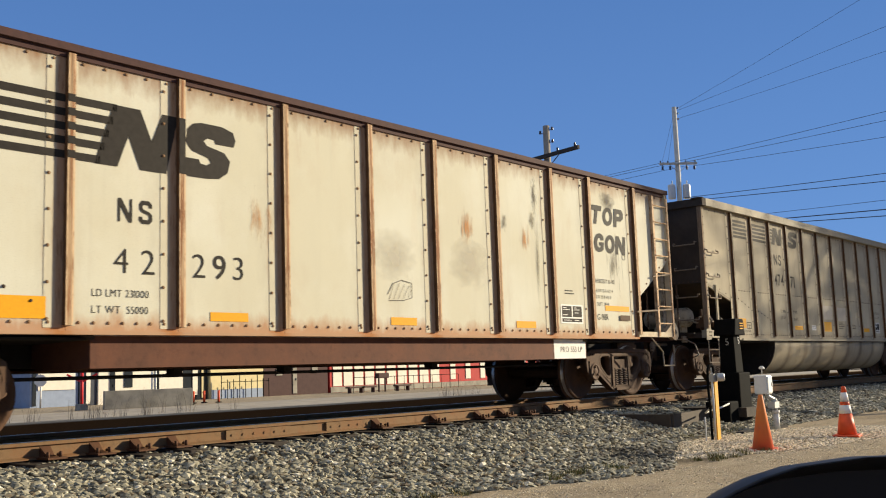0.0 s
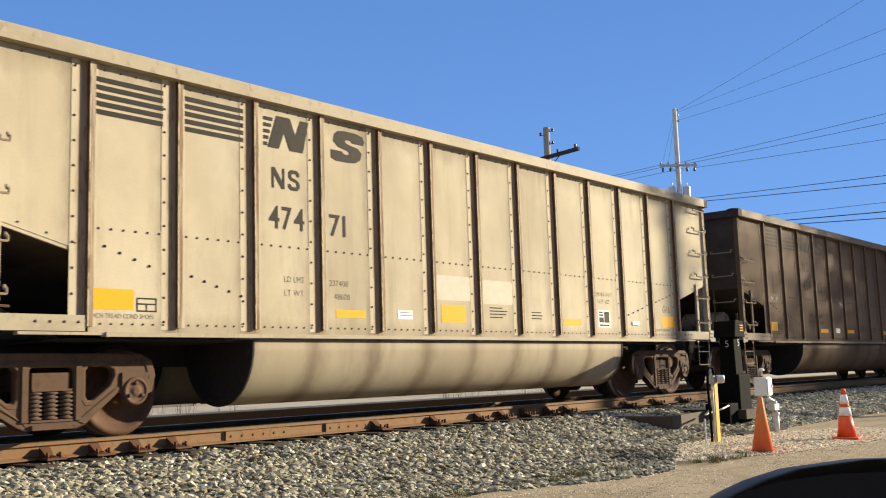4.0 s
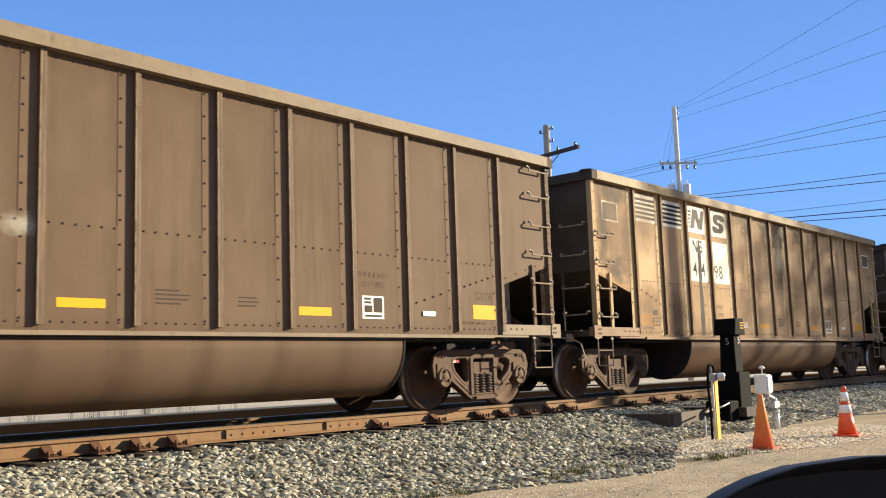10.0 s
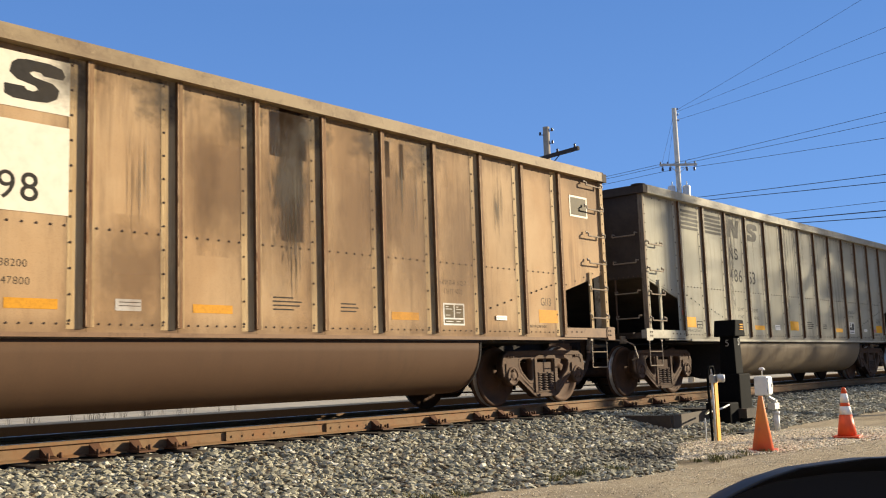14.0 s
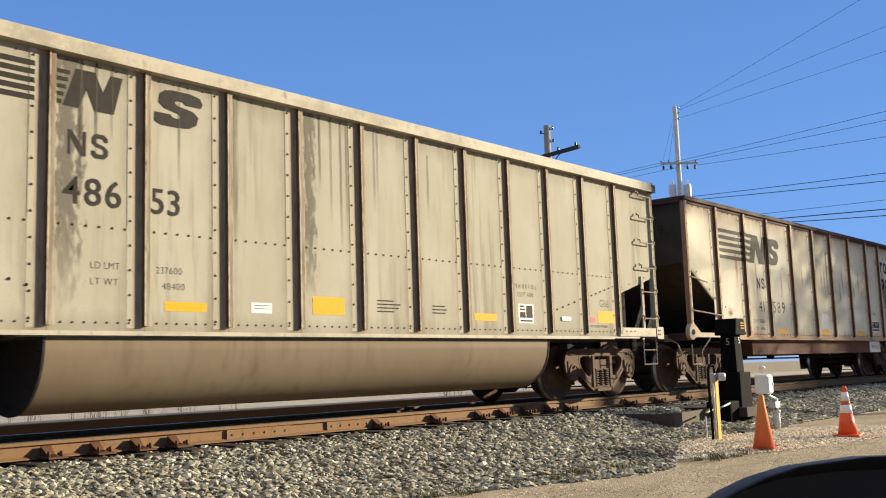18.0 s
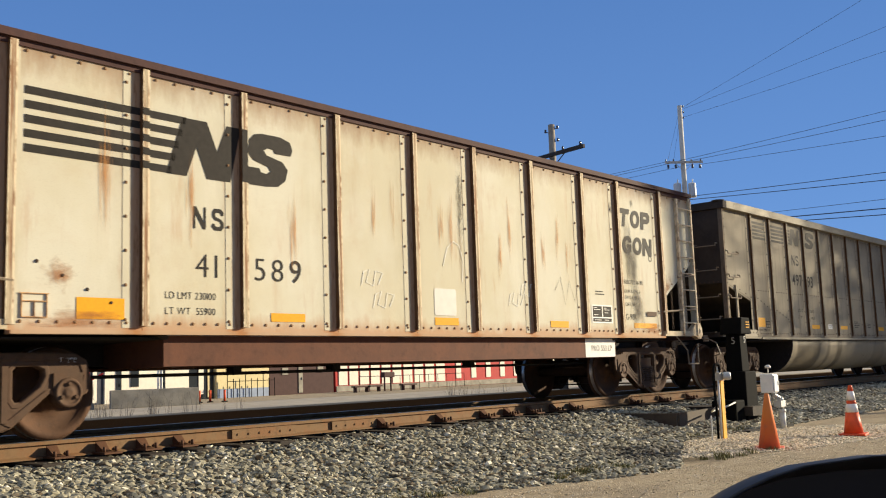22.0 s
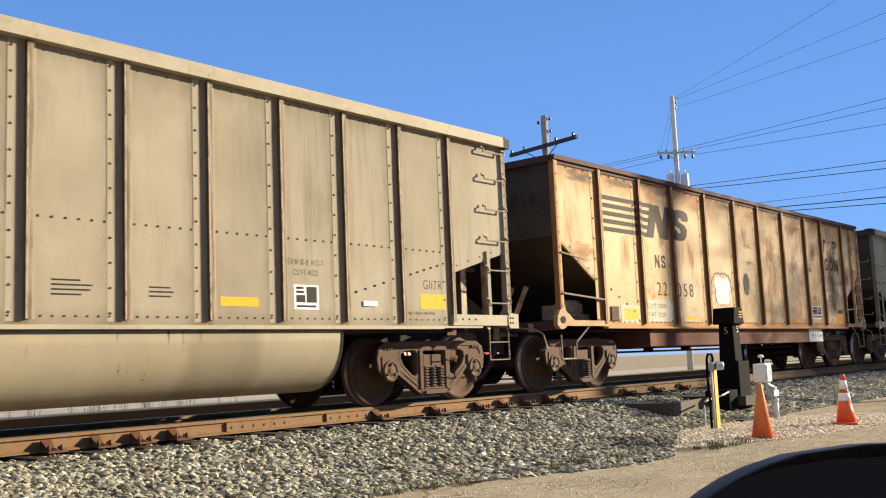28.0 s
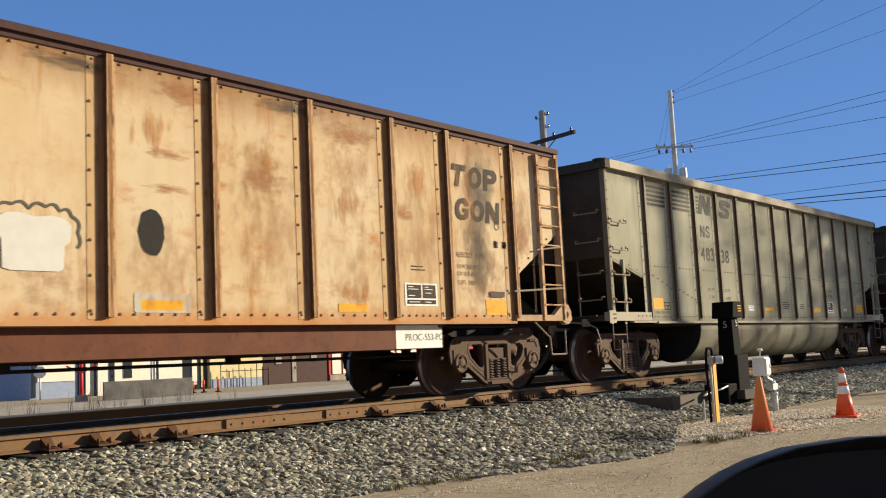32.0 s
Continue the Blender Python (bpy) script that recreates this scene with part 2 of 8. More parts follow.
M_PLATE = rusty("orange_rust_plate", (0.115, 0.052, 0.025), (0.065, 0.035, 0.022), 0.6, 12)
M_TIE = rusty("creosote_tie", (0.045, 0.034, 0.025), (0.025, 0.02, 0.016), 0.7, 4)


# ---- geometry helpers ----
def box(bm, x0, x1, y0, y1, z0, z1, m=None):
    """A box into bm; m: an optional pose."""
    vs = [bm.verts.new((x, y, z)) for x in (x0, x1) for y in (y0, y1) for z in (z0, z1)]
    for q in ((0, 1, 3, 2), (4, 6, 7, 5), (0, 4, 5, 1), (2, 3, 7, 6), (0, 2, 6, 4), (1, 5, 7, 3)):
        bm.faces.new([vs[i] for i in q])
    if m is not None:
        bmesh.ops.transform(bm, matrix=m, verts=vs)
    return vs


def rod(bm, a, b, r=0.012, n=6, r2=None, caps=True):
    a, b = Vector(a), Vector(b)
    way = (b - a).normalized()
    side = way.orthogonal().normalized()
    up = way.cross(side)
    rings = []
    for p, q in ((a, r), (b, r if r2 is None else r2)):
        rings.append([bm.verts.new(p + q * (math.cos(t) * side + math.sin(t) * up)) for t in (2 * math.pi * k / n for k in range(n))])
    for k in range(n):
        f = bm.faces.new((rings[0][k], rings[0][(k + 1) % n], rings[1][(k + 1) % n], rings[1][k]))
        f.smooth = n > 6
    if caps:
        bm.faces.new(rings[0][::-1])
        bm.faces.new(rings[1])


def bent(bm, points, r=0.012, n=6):
    for a, b in zip(points, points[1:]):
        rod(bm, a, b, r, n)


def tube(bm, points, radii, n=8):
    """A smooth tapering tube through points."""
    rings, pts = [], [Vector(p) for p in points]
    side = None
    for i, p in enumerate(pts):
        way = (pts[min(i + 1, len(pts) - 1)] - pts[max(i - 1, 0)]).normalized()
        side = way.orthogonal().normalized() if side is None else (side - side.dot(way) * way).normalized()
        up = way.cross(side)
        rings.append([bm.verts.new(p + radii[i] * (math.cos(t) * side + math.sin(t) * up)) for t in (2 * math.pi * k / n for k in range(n))])
    for a, b in zip(rings, rings[1:]):
        for k in range(n):
            bm.faces.new((a[k], a[(k + 1) % n], b[(k + 1) % n], b[k])).smooth = True
    bm.faces.new(rings[0][::-1])
    bm.faces.new(rings[-1])


def lathe(bm, profile, n=24, m=None, smooth=True):
    """Turns (radius, height) pairs round the z axis; m: an optional pose."""
    rings, made = [], []
    for r, h in profile:
        ring = [bm.verts.new((r * math.cos(2 * math.pi * k / n), r * math.sin(2 * math.pi * k / n), h)) for k in range(n)]
        rings.append(ring)
        made += ring
    for a, b in zip(rings, rings[1:]):
        for k in range(n):
            bm.faces.new((a[k], a[(k + 1) % n], b[(k + 1) % n], b[k])).smooth = smooth
    bm.faces.new(rings[0][::-1])
    bm.faces.new(rings[-1])
    if m is not None:
        bmesh.ops.transform(bm, matrix=m, verts=made)


def prism(bm, outline, y0, y1):
    """A polygon given in (x, z), from y0 to y1."""
    a = [bm.verts.new((x, y0, z)) for x, z in outline]
    b = [bm.verts.new((x, y1, z)) for x, z in outline]
    bm.faces.new(a)
    bm.faces.new(b[::-1])
    for k in range(len(outline)):
        j = (k + 1) % len(outline)
        bm.faces.new((a[k], b[k], b[j], a[j]))


def rivet(bm, x, y, z, r=0.0125, h=0.010):
    """A round rivet head that stands towards -y."""
    n = 6
    ring = [bm.verts.new((x + r * math.cos(2 * math.pi * k / n), y, z + r * math.sin(2 * math.pi * k / n))) for k in range(n)]
    tip = [bm.verts.new((x + 0.55 * r * math.cos(2 * math.pi * k / n), y - h, z + 0.55 * r * math.sin(2 * math.pi * k / n))) for k in range(n)]
    for k in range(n):
        f = bm.faces.new((ring[k], ring[(k + 1) % n], tip[(k + 1) % n], tip[k]))
        f.smooth, f.material_index = True, 1
    bm.faces.new(tip).material_index = 1


def finish(bm, name, materials=()):
    bmesh.ops.recalc_face_normals(bm, faces=bm.faces)
    me = bpy.data.meshes.new(name)
    bm.to_mesh(me)
    bm.free()
    for m in materials:
        me.materials.append(m)
    return me


def part(name, data, material=None, parent=None, label="", m=None):
    """Links a bmesh or a mesh as one mesh object under a thing or a part."""
    if isinstance(data, bmesh.types.BMesh):
        data = finish(data, name)
    mats = material if isinstance(material, tuple) else (material,) if material is not None else ()
    while len(data.materials) < len(mats):
        data.materials.append(mats[len(data.materials)])
    ob = new(name, data)
    for i, mat in enumerate(mats):
        if data.materials[i] is not mat:
            ob.material_slots[i].link = "OBJECT"
            ob.material_slots[i].material = mat
    if m is not None:
        ob.matrix_basis = m
    ob.parent = parent
    if label:
        ob["label"] = label
    return ob


def empty(name, m=None, **tags):
    ob = new(name)
    ob.empty_display_size = 0.3
    if m is not None:
        ob.matrix_basis = m
    return tagged(ob, **tags)


CACHE = {}


def once(key, make):
    if key not in CACHE:
        CACHE[key] = make()
    return CACHE[key]


def flat_mesh(curve_data):
    """The mesh of a filled curve or of writing, which lies in x and y."""
    ob = new("shape", curve_data)
    dg = bpy.context.evaluated_depsgraph_get()
    me = bpy.data.meshes.new_from_object(ob.evaluated_get(dg))
    bpy.data.objects.remove(ob)
    bpy.data.curves.remove(curve_data)
    return me


def outline_mesh(loops, depth, bevel=0.0):
    """Closed loops of (x, y), the inner ones as holes, extruded by depth to both sides of z = 0."""
    cu = bpy.data.curves.new("outline", "CURVE")
    cu.dimensions, cu.fill_mode, cu.extrude, cu.bevel_depth, cu.bevel_resolution = "2D", "BOTH", depth, bevel, 1
    for loop in loops:
        sp = cu.splines.new("POLY")
        sp.points.add(len(loop) - 1)
        for p, (x, y) in zip(sp.points, loop):
            p.co = (x, y, 0, 1)
        sp.use_cyclic_u = True
    me = flat_mesh(cu)
    return me


def words(text, size, thin=0.014):
    cu = bpy.data.curves.new("writing", "FONT")
    cu.body, cu.size, cu.extrude, cu.offset = text, size, 0.0004, -thin * size
    return flat_mesh(cu)


def rounded(x0, x1, y0, y1, r, n=4):
    out = []
    for cx, cy, a in ((x1 - r, y1 - r, 0), (x0 + r, y1 - r, 90), (x0 + r, y0 + r, 180), (x1 - r, y0 + r, 270)):
        for k in range(n + 1):
            t = radians(a + 90 * k / n)
            out.append((cx + r * math.cos(t), cy + r * math.sin(t)))
    return out


# ---- ground, road and track ----
def ballast_height(x, y):
    """The ground across the track: ties' level, the shoulder's slope and the level road."""
    toe = 3.75 + 0.95 * min(1.0, max(0.0, (x - 6.6) / 2.6))
    if x > 10:
        toe = min(toe, 4.7 - 1.2 * min(1.0, (x - 10) / 3.0))
    d = abs(y)
    if y > 0:
        return -0.235 - 0.365 * min(1.0, max(0.0, (y - 11.0) / 2.0))
    if d < 1.25:
        return -0.235
    if d > toe:
        return -0.6
    k = (d - 1.25) / (toe - 1.25)
    return -0.235 - 0.365 * (k * k * (3 - 2 * k) * 0.6 + 0.4 * k)


def spread(near, far, step, grow):
    out, p = [], near
    while p < far:
        out.append(p)
        p += step
        step *= grow
    return out + [far]


def make_ground():
    bm = bmesh.new()
    xs = [-v for v in spread(2.0, 900, 1.0, 1.35)][::-1] + [k * 0.5 for k in range(-3, 60)] + spread(30, 1500, 1.0, 1.25)
    ys = [-v for v in spread(6.0, 700, 0.8, 1.4)][::-1] + [-6 + 0.15 * k for k in range(1, 64)] + spread(3.6, 16, 0.6, 1.0) + spread(17, 1500, 1, 1.3)
    grid = [[bm.verts.new((x, y, ballast_height(x, y) + (0.012 * noise.noise((x * 1.3, y * 1.3, 0)) if y < -1 else 0))) for y in ys] for x in xs]
    for i in range(len(xs) - 1):
        for j in range(len(ys) - 1):
            bm.faces.new((grid[i][j], grid[i + 1][j], grid[i + 1][j + 1], grid[i][j + 1])).smooth = True
    return bm


def distance_to(k, x, y, squeeze):
    """How far a place is from (x, y), counted less along x."""
    dx, dy = k.times(k.plus(k.axis(0), -x), squeeze), k.plus(k.axis(1), -y)
    return k.sum("SQRT", k.plus(k.times(dx, dx), k.times(dy, dy)), 0.0)


k = Mat("gritty_asphalt_and_earth", (0.36, 0.295, 0.205), 0.9)
k.paint((0.27, 0.215, 0.150), k.ramp(k.noise(0.8, detail=6), 0.45, 0.65, 0.7))
k.paint((0.24, 0.195, 0.140), k.ramp(k.noise(2.6, (0.3, 1, 1), 7, 0.7, 5.0), 0.48, 0.66, 0.75))
cracks = k.node("ShaderNodeTexVoronoi")
cracks.feature = "DISTANCE_TO_EDGE"
cracks.inputs["Scale"].default_value = 1.3
k.link(k.c, cracks.inputs["Vector"])
k.paint((0.13, 0.10, 0.07), k.times(k.ramp(k.plus(cracks.outputs["Distance"], k.times(k.noise(9, detail=5), 0.03)), 0.024, 0.016), k.ramp(k.noise(0.9, detail=3, shift=7.0), 0.46, 0.56)))
k.paint((0.42, 0.365, 0.285), k.ramp(k.noise(7, detail=6), 0.52, 0.7, 0.6))
k.paint((0.12, 0.10, 0.08), k.ramp(k.noise(22, detail=4), 0.58, 0.7, 0.7))
# Coal-dark track bed, with the train's shadow painted into its colour.
shaded_bed = k.sum("ABSOLUTE", k.plus(k.axis(1), -3.9), 0.0)
k.paint((0.048, 0.024, 0.010), k.ramp(k.plus(shaded_bed, k.times(k.noise(2.0, detail=5), 0.8)), 6.5, 5.8))
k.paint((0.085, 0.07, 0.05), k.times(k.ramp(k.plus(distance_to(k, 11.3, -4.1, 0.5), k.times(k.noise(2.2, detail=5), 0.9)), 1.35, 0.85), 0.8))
k.paint((0.18, 0.145, 0.10), k.ramp(k.noise(60, (0.4, 1, 1), 3, 0.6, 3.0), 0.64, 0.72, 0.8))
k.bump(k.noise(38, detail=6, rough=0.75), 0.9, 0.02)
k.b.inputs["Specular IOR Level"].default_value = 0.0
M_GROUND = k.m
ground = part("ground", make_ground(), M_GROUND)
tagged(ground, "dry gritty earth and worn asphalt beside the railway", "ground", kind="structure")

k = Mat("crushed_stone", (0.325, 0.295, 0.210), 0.85)
k.paint((0.66, 0.60, 0.47), k.ramp(k.node("ShaderNodeNewGeometry").outputs["Random Per Island"], 0.90, 1.0))
k.paint((0.22, 0.155, 0.095), k.ramp(k.node("ShaderNodeNewGeometry").outputs["Random Per Island"], 0.13, 0.07, 0.8))
k.paint((0.24, 0.22, 0.155), k.ramp(k.noise(9, detail=4), 0.5, 0.7, 0.6))
k.vary(0.58, 1.18, "Geometry")
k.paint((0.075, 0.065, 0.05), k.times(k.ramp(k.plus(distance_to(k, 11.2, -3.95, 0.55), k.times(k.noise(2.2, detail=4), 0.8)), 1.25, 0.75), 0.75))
M_STONE = k.m


def stones(name, count, size, spot, label, seed, material):
    """Broken stones, each of its own shape, joined; spot(random) gives a place."""
    rnd = random.Random(seed)
    base = [(-1, 0, 0), (1, 0, 0), (0, -1, 0), (0, 1, 0), (0, 0, -1), (0, 0, 1), (0.7, 0.6, 0.5), (-0.6, 0.65, 0.5), (0.55, -0.7, 0.5), (-0.6, -0.6, 0.55)]
    faces = [(6, 1, 3), (5, 6, 7), (6, 3, 7), (7, 3, 0), (5, 7, 9), (7, 0, 9), (9, 0, 2), (5, 9, 8), (9, 2, 8), (8, 2, 1), (5, 8, 6), (8, 1, 6), (4, 3, 1), (4, 0, 3), (4, 2, 0), (4, 1, 2)]
    vs, fs = [], []
    for _ in range(count):
        x, y, z, grow = spot(rnd)
        r = size * grow * rnd.uniform(0.55, 1.3)
        turn = Euler((rnd.uniform(-0.5, 0.5), rnd.uniform(-0.5, 0.5), rnd.uniform(0, 6.28))).to_matrix()
        sx, sy, sz = rnd.uniform(0.7, 1.25), rnd.uniform(0.6, 1.0), rnd.uniform(0.38, 0.68)
        o = len(vs)
        for a, b, c in base:
            v = turn @ Vector((a * sx * rnd.uniform(0.75, 1.2), b * sy * rnd.uniform(0.75, 1.2), c * sz * rnd.uniform(0.75, 1.2)))
            vs.append((x + r * v.x, y + r * v.y, z + r * v.z))
        fs += [tuple(o + i for i in f) for f in faces]
    me = bpy.data.meshes.new(name)
    me.from_pydata(vs, [], fs)
    ob = part(name, me, material)
    return tagged(ob, label, "ballast", kind="stuff")


def ballast_spot(rnd):
    x = 3.0 + 27 * rnd.random() ** 1.7
    toe = 3.9 + 0.95 * min(1.0, max(0.0, (x - 6.6) / 2.6))
    if x > 10:
        toe = min(toe, 4.85 - 1.5 * min(1.0, (x - 10) / 3.0))
    y = -0.86 - (toe - 0.86) * rnd.random() ** 0.93
    return x, y, ballast_height(x, y) + rnd.uniform(-0.01, 0.022), 1.0 + 0.02 * max(0, x - 10)


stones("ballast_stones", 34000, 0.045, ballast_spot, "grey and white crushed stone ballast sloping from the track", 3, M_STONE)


def strip(outline, x0, x1, name):
    """A bar along the track with the given (y, z) outline."""
    bm = bmesh.new()
    a = [bm.verts.new((x0, y, z)) for y, z in outline]
    b = [bm.verts.new((x1, y, z)) for y, z in outline]
    bm.faces.new(a)
    bm.faces.new(b[::-1])
    for i in range(len(outline)):
        j = (i + 1) % len(outline)
        bm.faces.new((a[i], b[i], b[j], a[j]))
    return bm


def rail(y, name):
    o = 1 if y > 0 else -1
    web = [(-0.07, -0.172), (0.07, -0.172), (0.07, -0.16), (0.01, -0.142), (0.009, -0.05), (0.035, -0.038), (0.036, -0.006), (-0.036, -0.006), (-0.035, -0.038), (-0.009, -0.05), (-0.01, -0.142), (-0.07, -0.16)]
    ob = part(name, strip([(y + a, b) for a, b in web], -60, 260, name), M_RAIL)
    tagged(ob, "long rusty steel rail on tie plates", "rail", "rails")
    part("running_surface", strip([(y - 0.033, -0.006), (y + 0.033, -0.006), (y + 0.027, 0), (y - 0.027, 0)], -60, 260, "top"), M_RAILTOP, ob, "bright worn rail head")
    return ob


near_rail = rail(-0.753, "rail")
far_rail = rail(0.753, "rail")


# ---- coal cars ----
SHEET = -1.50


def panel_mesh(x0, x1, low, rows, cut=None, r=0.0125):
    """A side sheet between two posts, with its rivets; cut: the slant of an end panel's lower edge, as two heights."""
    bm = bmesh.new()
    if cut:
        prism(bm, [(x0, cut[0]), (x1, cut[1]), (x1, 3.66), (x0, 3.66)], SHEET, SHEET + 0.008)
        prism(bm, [(x0, cut[0] - 0.035), (x1, cut[1] - 0.035), (x1, cut[1]), (x0, cut[0])], SHEET + 0.006, SHEET + 0.040)
        n = 5
        for i in range(n):
            f = (i + 0.5) / n
            rivet(bm, x0 + f * (x1 - x0), SHEET, cut[0] + f * (cut[1] - cut[0]) + 0.05, r, 0.8 * r)
    else:
        box(bm, x0, x1, SHEET, SHEET + 0.008, low, 3.66)
        if rows:
            box(bm, x0, x1, SHEET - 0.003, SHEET - 0.0008, low, 2.06)
            for i in range(6):
                rivet(bm, x0 + 0.1 + i * (x1 - x0 - 0.32) / 5, SHEET - 0.003, 2.03, 0.0145, 0.011)
    for i in range(7):
        if not cut:
            rivet(bm, x0 + 0.13 + i * (x1 - x0 - 0.3) / 6, SHEET - (0.003 if rows else 0), low + 0.08, r, 0.8 * r)
    for i in range(5):
        rivet(bm, x0 + 0.15 + i * (x1 - x0 - 0.3) / 4, SHEET, 3.61, r, 0.8 * r)
    return finish(bm, "panel")


def post_mesh(wide, deep, low, high, strip_w, r=0.0145, step=0.245):
    bm = bmesh.new()
    d = deep
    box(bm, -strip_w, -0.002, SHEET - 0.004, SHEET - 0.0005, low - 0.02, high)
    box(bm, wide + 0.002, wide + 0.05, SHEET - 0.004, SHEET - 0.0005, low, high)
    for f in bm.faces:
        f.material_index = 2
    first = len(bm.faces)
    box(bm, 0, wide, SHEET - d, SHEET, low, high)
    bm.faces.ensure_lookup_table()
    # post sides take the colour that mixes rust and painted shade
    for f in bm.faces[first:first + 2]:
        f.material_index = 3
    z = low + 0.06
    while z < high:
        rivet(bm, -strip_w + 0.035, SHEET - 0.004, z, r, 0.8 * r)
        z += step
    return finish(bm, "post")


def truck_frame():
    """The cast side frame: a tapering beam with two triangular windows and a spring opening, in x and z about its middle."""
    half = [(0.26, 0.03), (0.34, 0.06), (0.70, 0.36), (0.78, 0.40), (0.80, 0.30), (0.98, 0.30), (1.09, 0.36), (1.12, 0.52), (1.08, 0.66), (0.96, 0.725), (0.5, 0.735)]
    outer = half + [(-x, z) for x, z in half][::-1]
    spring = rounded(-0.235, 0.235, 0.10, 0.62, 0.045)
    left = [(-0.34, 0.58), (-0.38, 0.625), (-0.58, 0.625), (-0.66, 0.585), (-0.67, 0.52), (-0.62, 0.42), (-0.44, 0.275), (-0.37, 0.27), (-0.34, 0.32)]
    right = [(-x, z) for x, z in left][::-1]
    lift = lambda loop: [(x, z + 0.10) for x, z in loop]
    grown = lambda loop, k: [(cx + (x - cx) * k, cz + (z - cz) * k) for cx, cz in [(sum(p[0] for p in loop) / len(loop), sum(p[1] for p in loop) / len(loop))] for x, z in loop]
    inner = [(x * 0.945, 0.43 + (z - 0.43) * 0.83) for x, z in outer]
    bm = bmesh.new()
    plates = [([outer, spring, left, right], 0.040, 0.012), ([outer, inner[::-1]], 0.050, 0.012)] + [([grown(w, 1.18), grown(w, 1.02)[::-1]], 0.046, 0.010) for w in (spring, left, right)]
    for loops, depth, bevel in plates:
        me = outline_mesh([lift(w) for w in loops], depth, bevel)
        bm.from_mesh(me)
        bpy.data.meshes.remove(me)
    for s in (-1, 1):
        for k in range(3):
            lathe(bm, [(0.022, 0), (0.022, 0.02)], 6, pose(s * (0.86 + 0.06 * k), 0.76, 0.06))
        box(bm, s * 0.27 - 0.03, s * 0.27 + 0.03, 0.20, 0.72, 0.05, 0.075)
    box(bm, -0.20, 0.20, 0.125, 0.17, 0.05, 0.085)
    return finish(bm, "side_frame")


def coil_mesh():
    bm = bmesh.new()
    prof, n = [], 7
    for i in range(n):
        z = 0.0395 * i
        prof += [(0.055, z), (0.078, z + 0.005), (0.083, z + 0.014), (0.078, z + 0.024), (0.055, z + 0.030)]
    lathe(bm, prof, 12)
    return finish(bm, "spring")


def wheelset_mesh():
    bm = bmesh.new()
    for s in (-1, 1):
        m = pose(0, s * 0.72, 0, -90 * s, 0, 0)
        # the flange on the inner side, a dished plate and the hub outside
        lathe(bm, [(0.10, -0.06), (0.36, -0.055), (0.485, -0.06), (0.485, -0.035), (0.458, -0.02), (0.456, 0.042), (0.436, 0.078), (0.385, 0.07), (0.36, 0.035), (0.20, 0.015), (0.15, 0.06), (0.13, 0.09), (0.08, 0.092)], 40, m)
    lathe(bm, [(0.08, -1.0), (0.08, 1.0)], 12, pose(0, 0, 0, 90, 0, 0))
    me = finish(bm, "wheelset", (M_WHEEL, M_TREAD))
    for f in me.polygons:
        r = math.hypot(f.center.x, f.center.z)
        if 0.449 < r < 0.462:
            f.material_index = 1
    return me


WHEELS = []


def add_truck(car, x):
    bm = bmesh.new()
    box(bm, x - 0.19, x + 0.19, -1.07, 1.07, 0.50, 0.66)
    box(bm, x - 0.2, x + 0.2, -1.10, 1.10, 0.485, 0.505)
    box(bm, x - 0.21, x + 0.21, -1.10, 1.10, 0.195, 0.215)
    box(bm, x - 0.11, x + 0.11, -0.2, 0.2, 0.66, 0.8)
    truck = part("truck", bm, M_STEEL, car, "rust-brown cast steel truck with coil springs")
    for s in (-1, 1):
        part("side_frame", once("frame", truck_frame), M_STEEL, truck, m=pose(x, s * 1.03, 0, 90, 0, 0))
        for dx in (-0.160, 0, 0.160):
            part("coil_spring", once("coil", coil_mesh), M_SPRING, truck, m=pose(x + dx, s * 1.03, 0.215))
        for dx in (-0.89, 0.89):
            bm = once("cap", make_cap)
            part("bearing", bm, M_STEEL, truck, m=pose(x + dx, s * 1.03, 0.457, 90 if s < 0 else -90, 0, 0))
    for dx in (-0.36, 0.36):
        part("brake_beam", once("brake", brake_mesh), M_UNDER, truck, "dark brake beam with shoes", m=pose(x + dx, 0, 0, 0, 0, 0 if dx > 0 else 180))
    for dx in (-0.89, 0.89):
        w = part("wheelset", once("wheelset", wheelset_mesh), None, truck, "dusty brown steel wheels on an axle", pose(x + dx, 0, 0.457))
        WHEELS.append((w, x + dx))
    return truck


def brake_mesh():
    """A brake beam with a shoe against each tread, for the wheel on its +x side."""
    bm = bmesh.new()
    rod(bm, (0, -0.8, 0.38), (0, 0.8, 0.38), 0.035, 8)
    for s in (-1, 1):
        for k in range(5):
            a = radians(160 + 10 * k)
            c = Vector((0.53 + 0.50 * math.cos(a), s * 0.73, 0.457 + 0.50 * math.sin(a)))
            box(bm, c.x - 0.03, c.x + 0.012, c.y - 0.05, c.y + 0.05, c.z - 0.045, c.z + 0.045)
        box(bm, -0.03, 0.05, s * 0.75 - 0.03, s * 0.75 + 0.03, 0.30, 0.55)
    return finish(bm, "brake_beam")


def make_cap():
    bm = bmesh.new()
    box(bm, -0.15, 0.15, -0.02, 0.19, -0.085, 0.075)
    lathe(bm, [(0.145, -0.05), (0.145, 0.075), (0.135, 0.09), (0.115, 0.095), (0.11, 0.085), (0.055, 0.09), (0.045, 0.10), (0.02, 0.10)], 24)
    for i in range(3):
        a = radians(90 + 120 * i)
        lathe(bm, [(0.02, 0.085), (0.02, 0.11)], 6, pose(0.083 * math.cos(a), 0.083 * math.sin(a), 0))
    return finish(bm, "bearing")


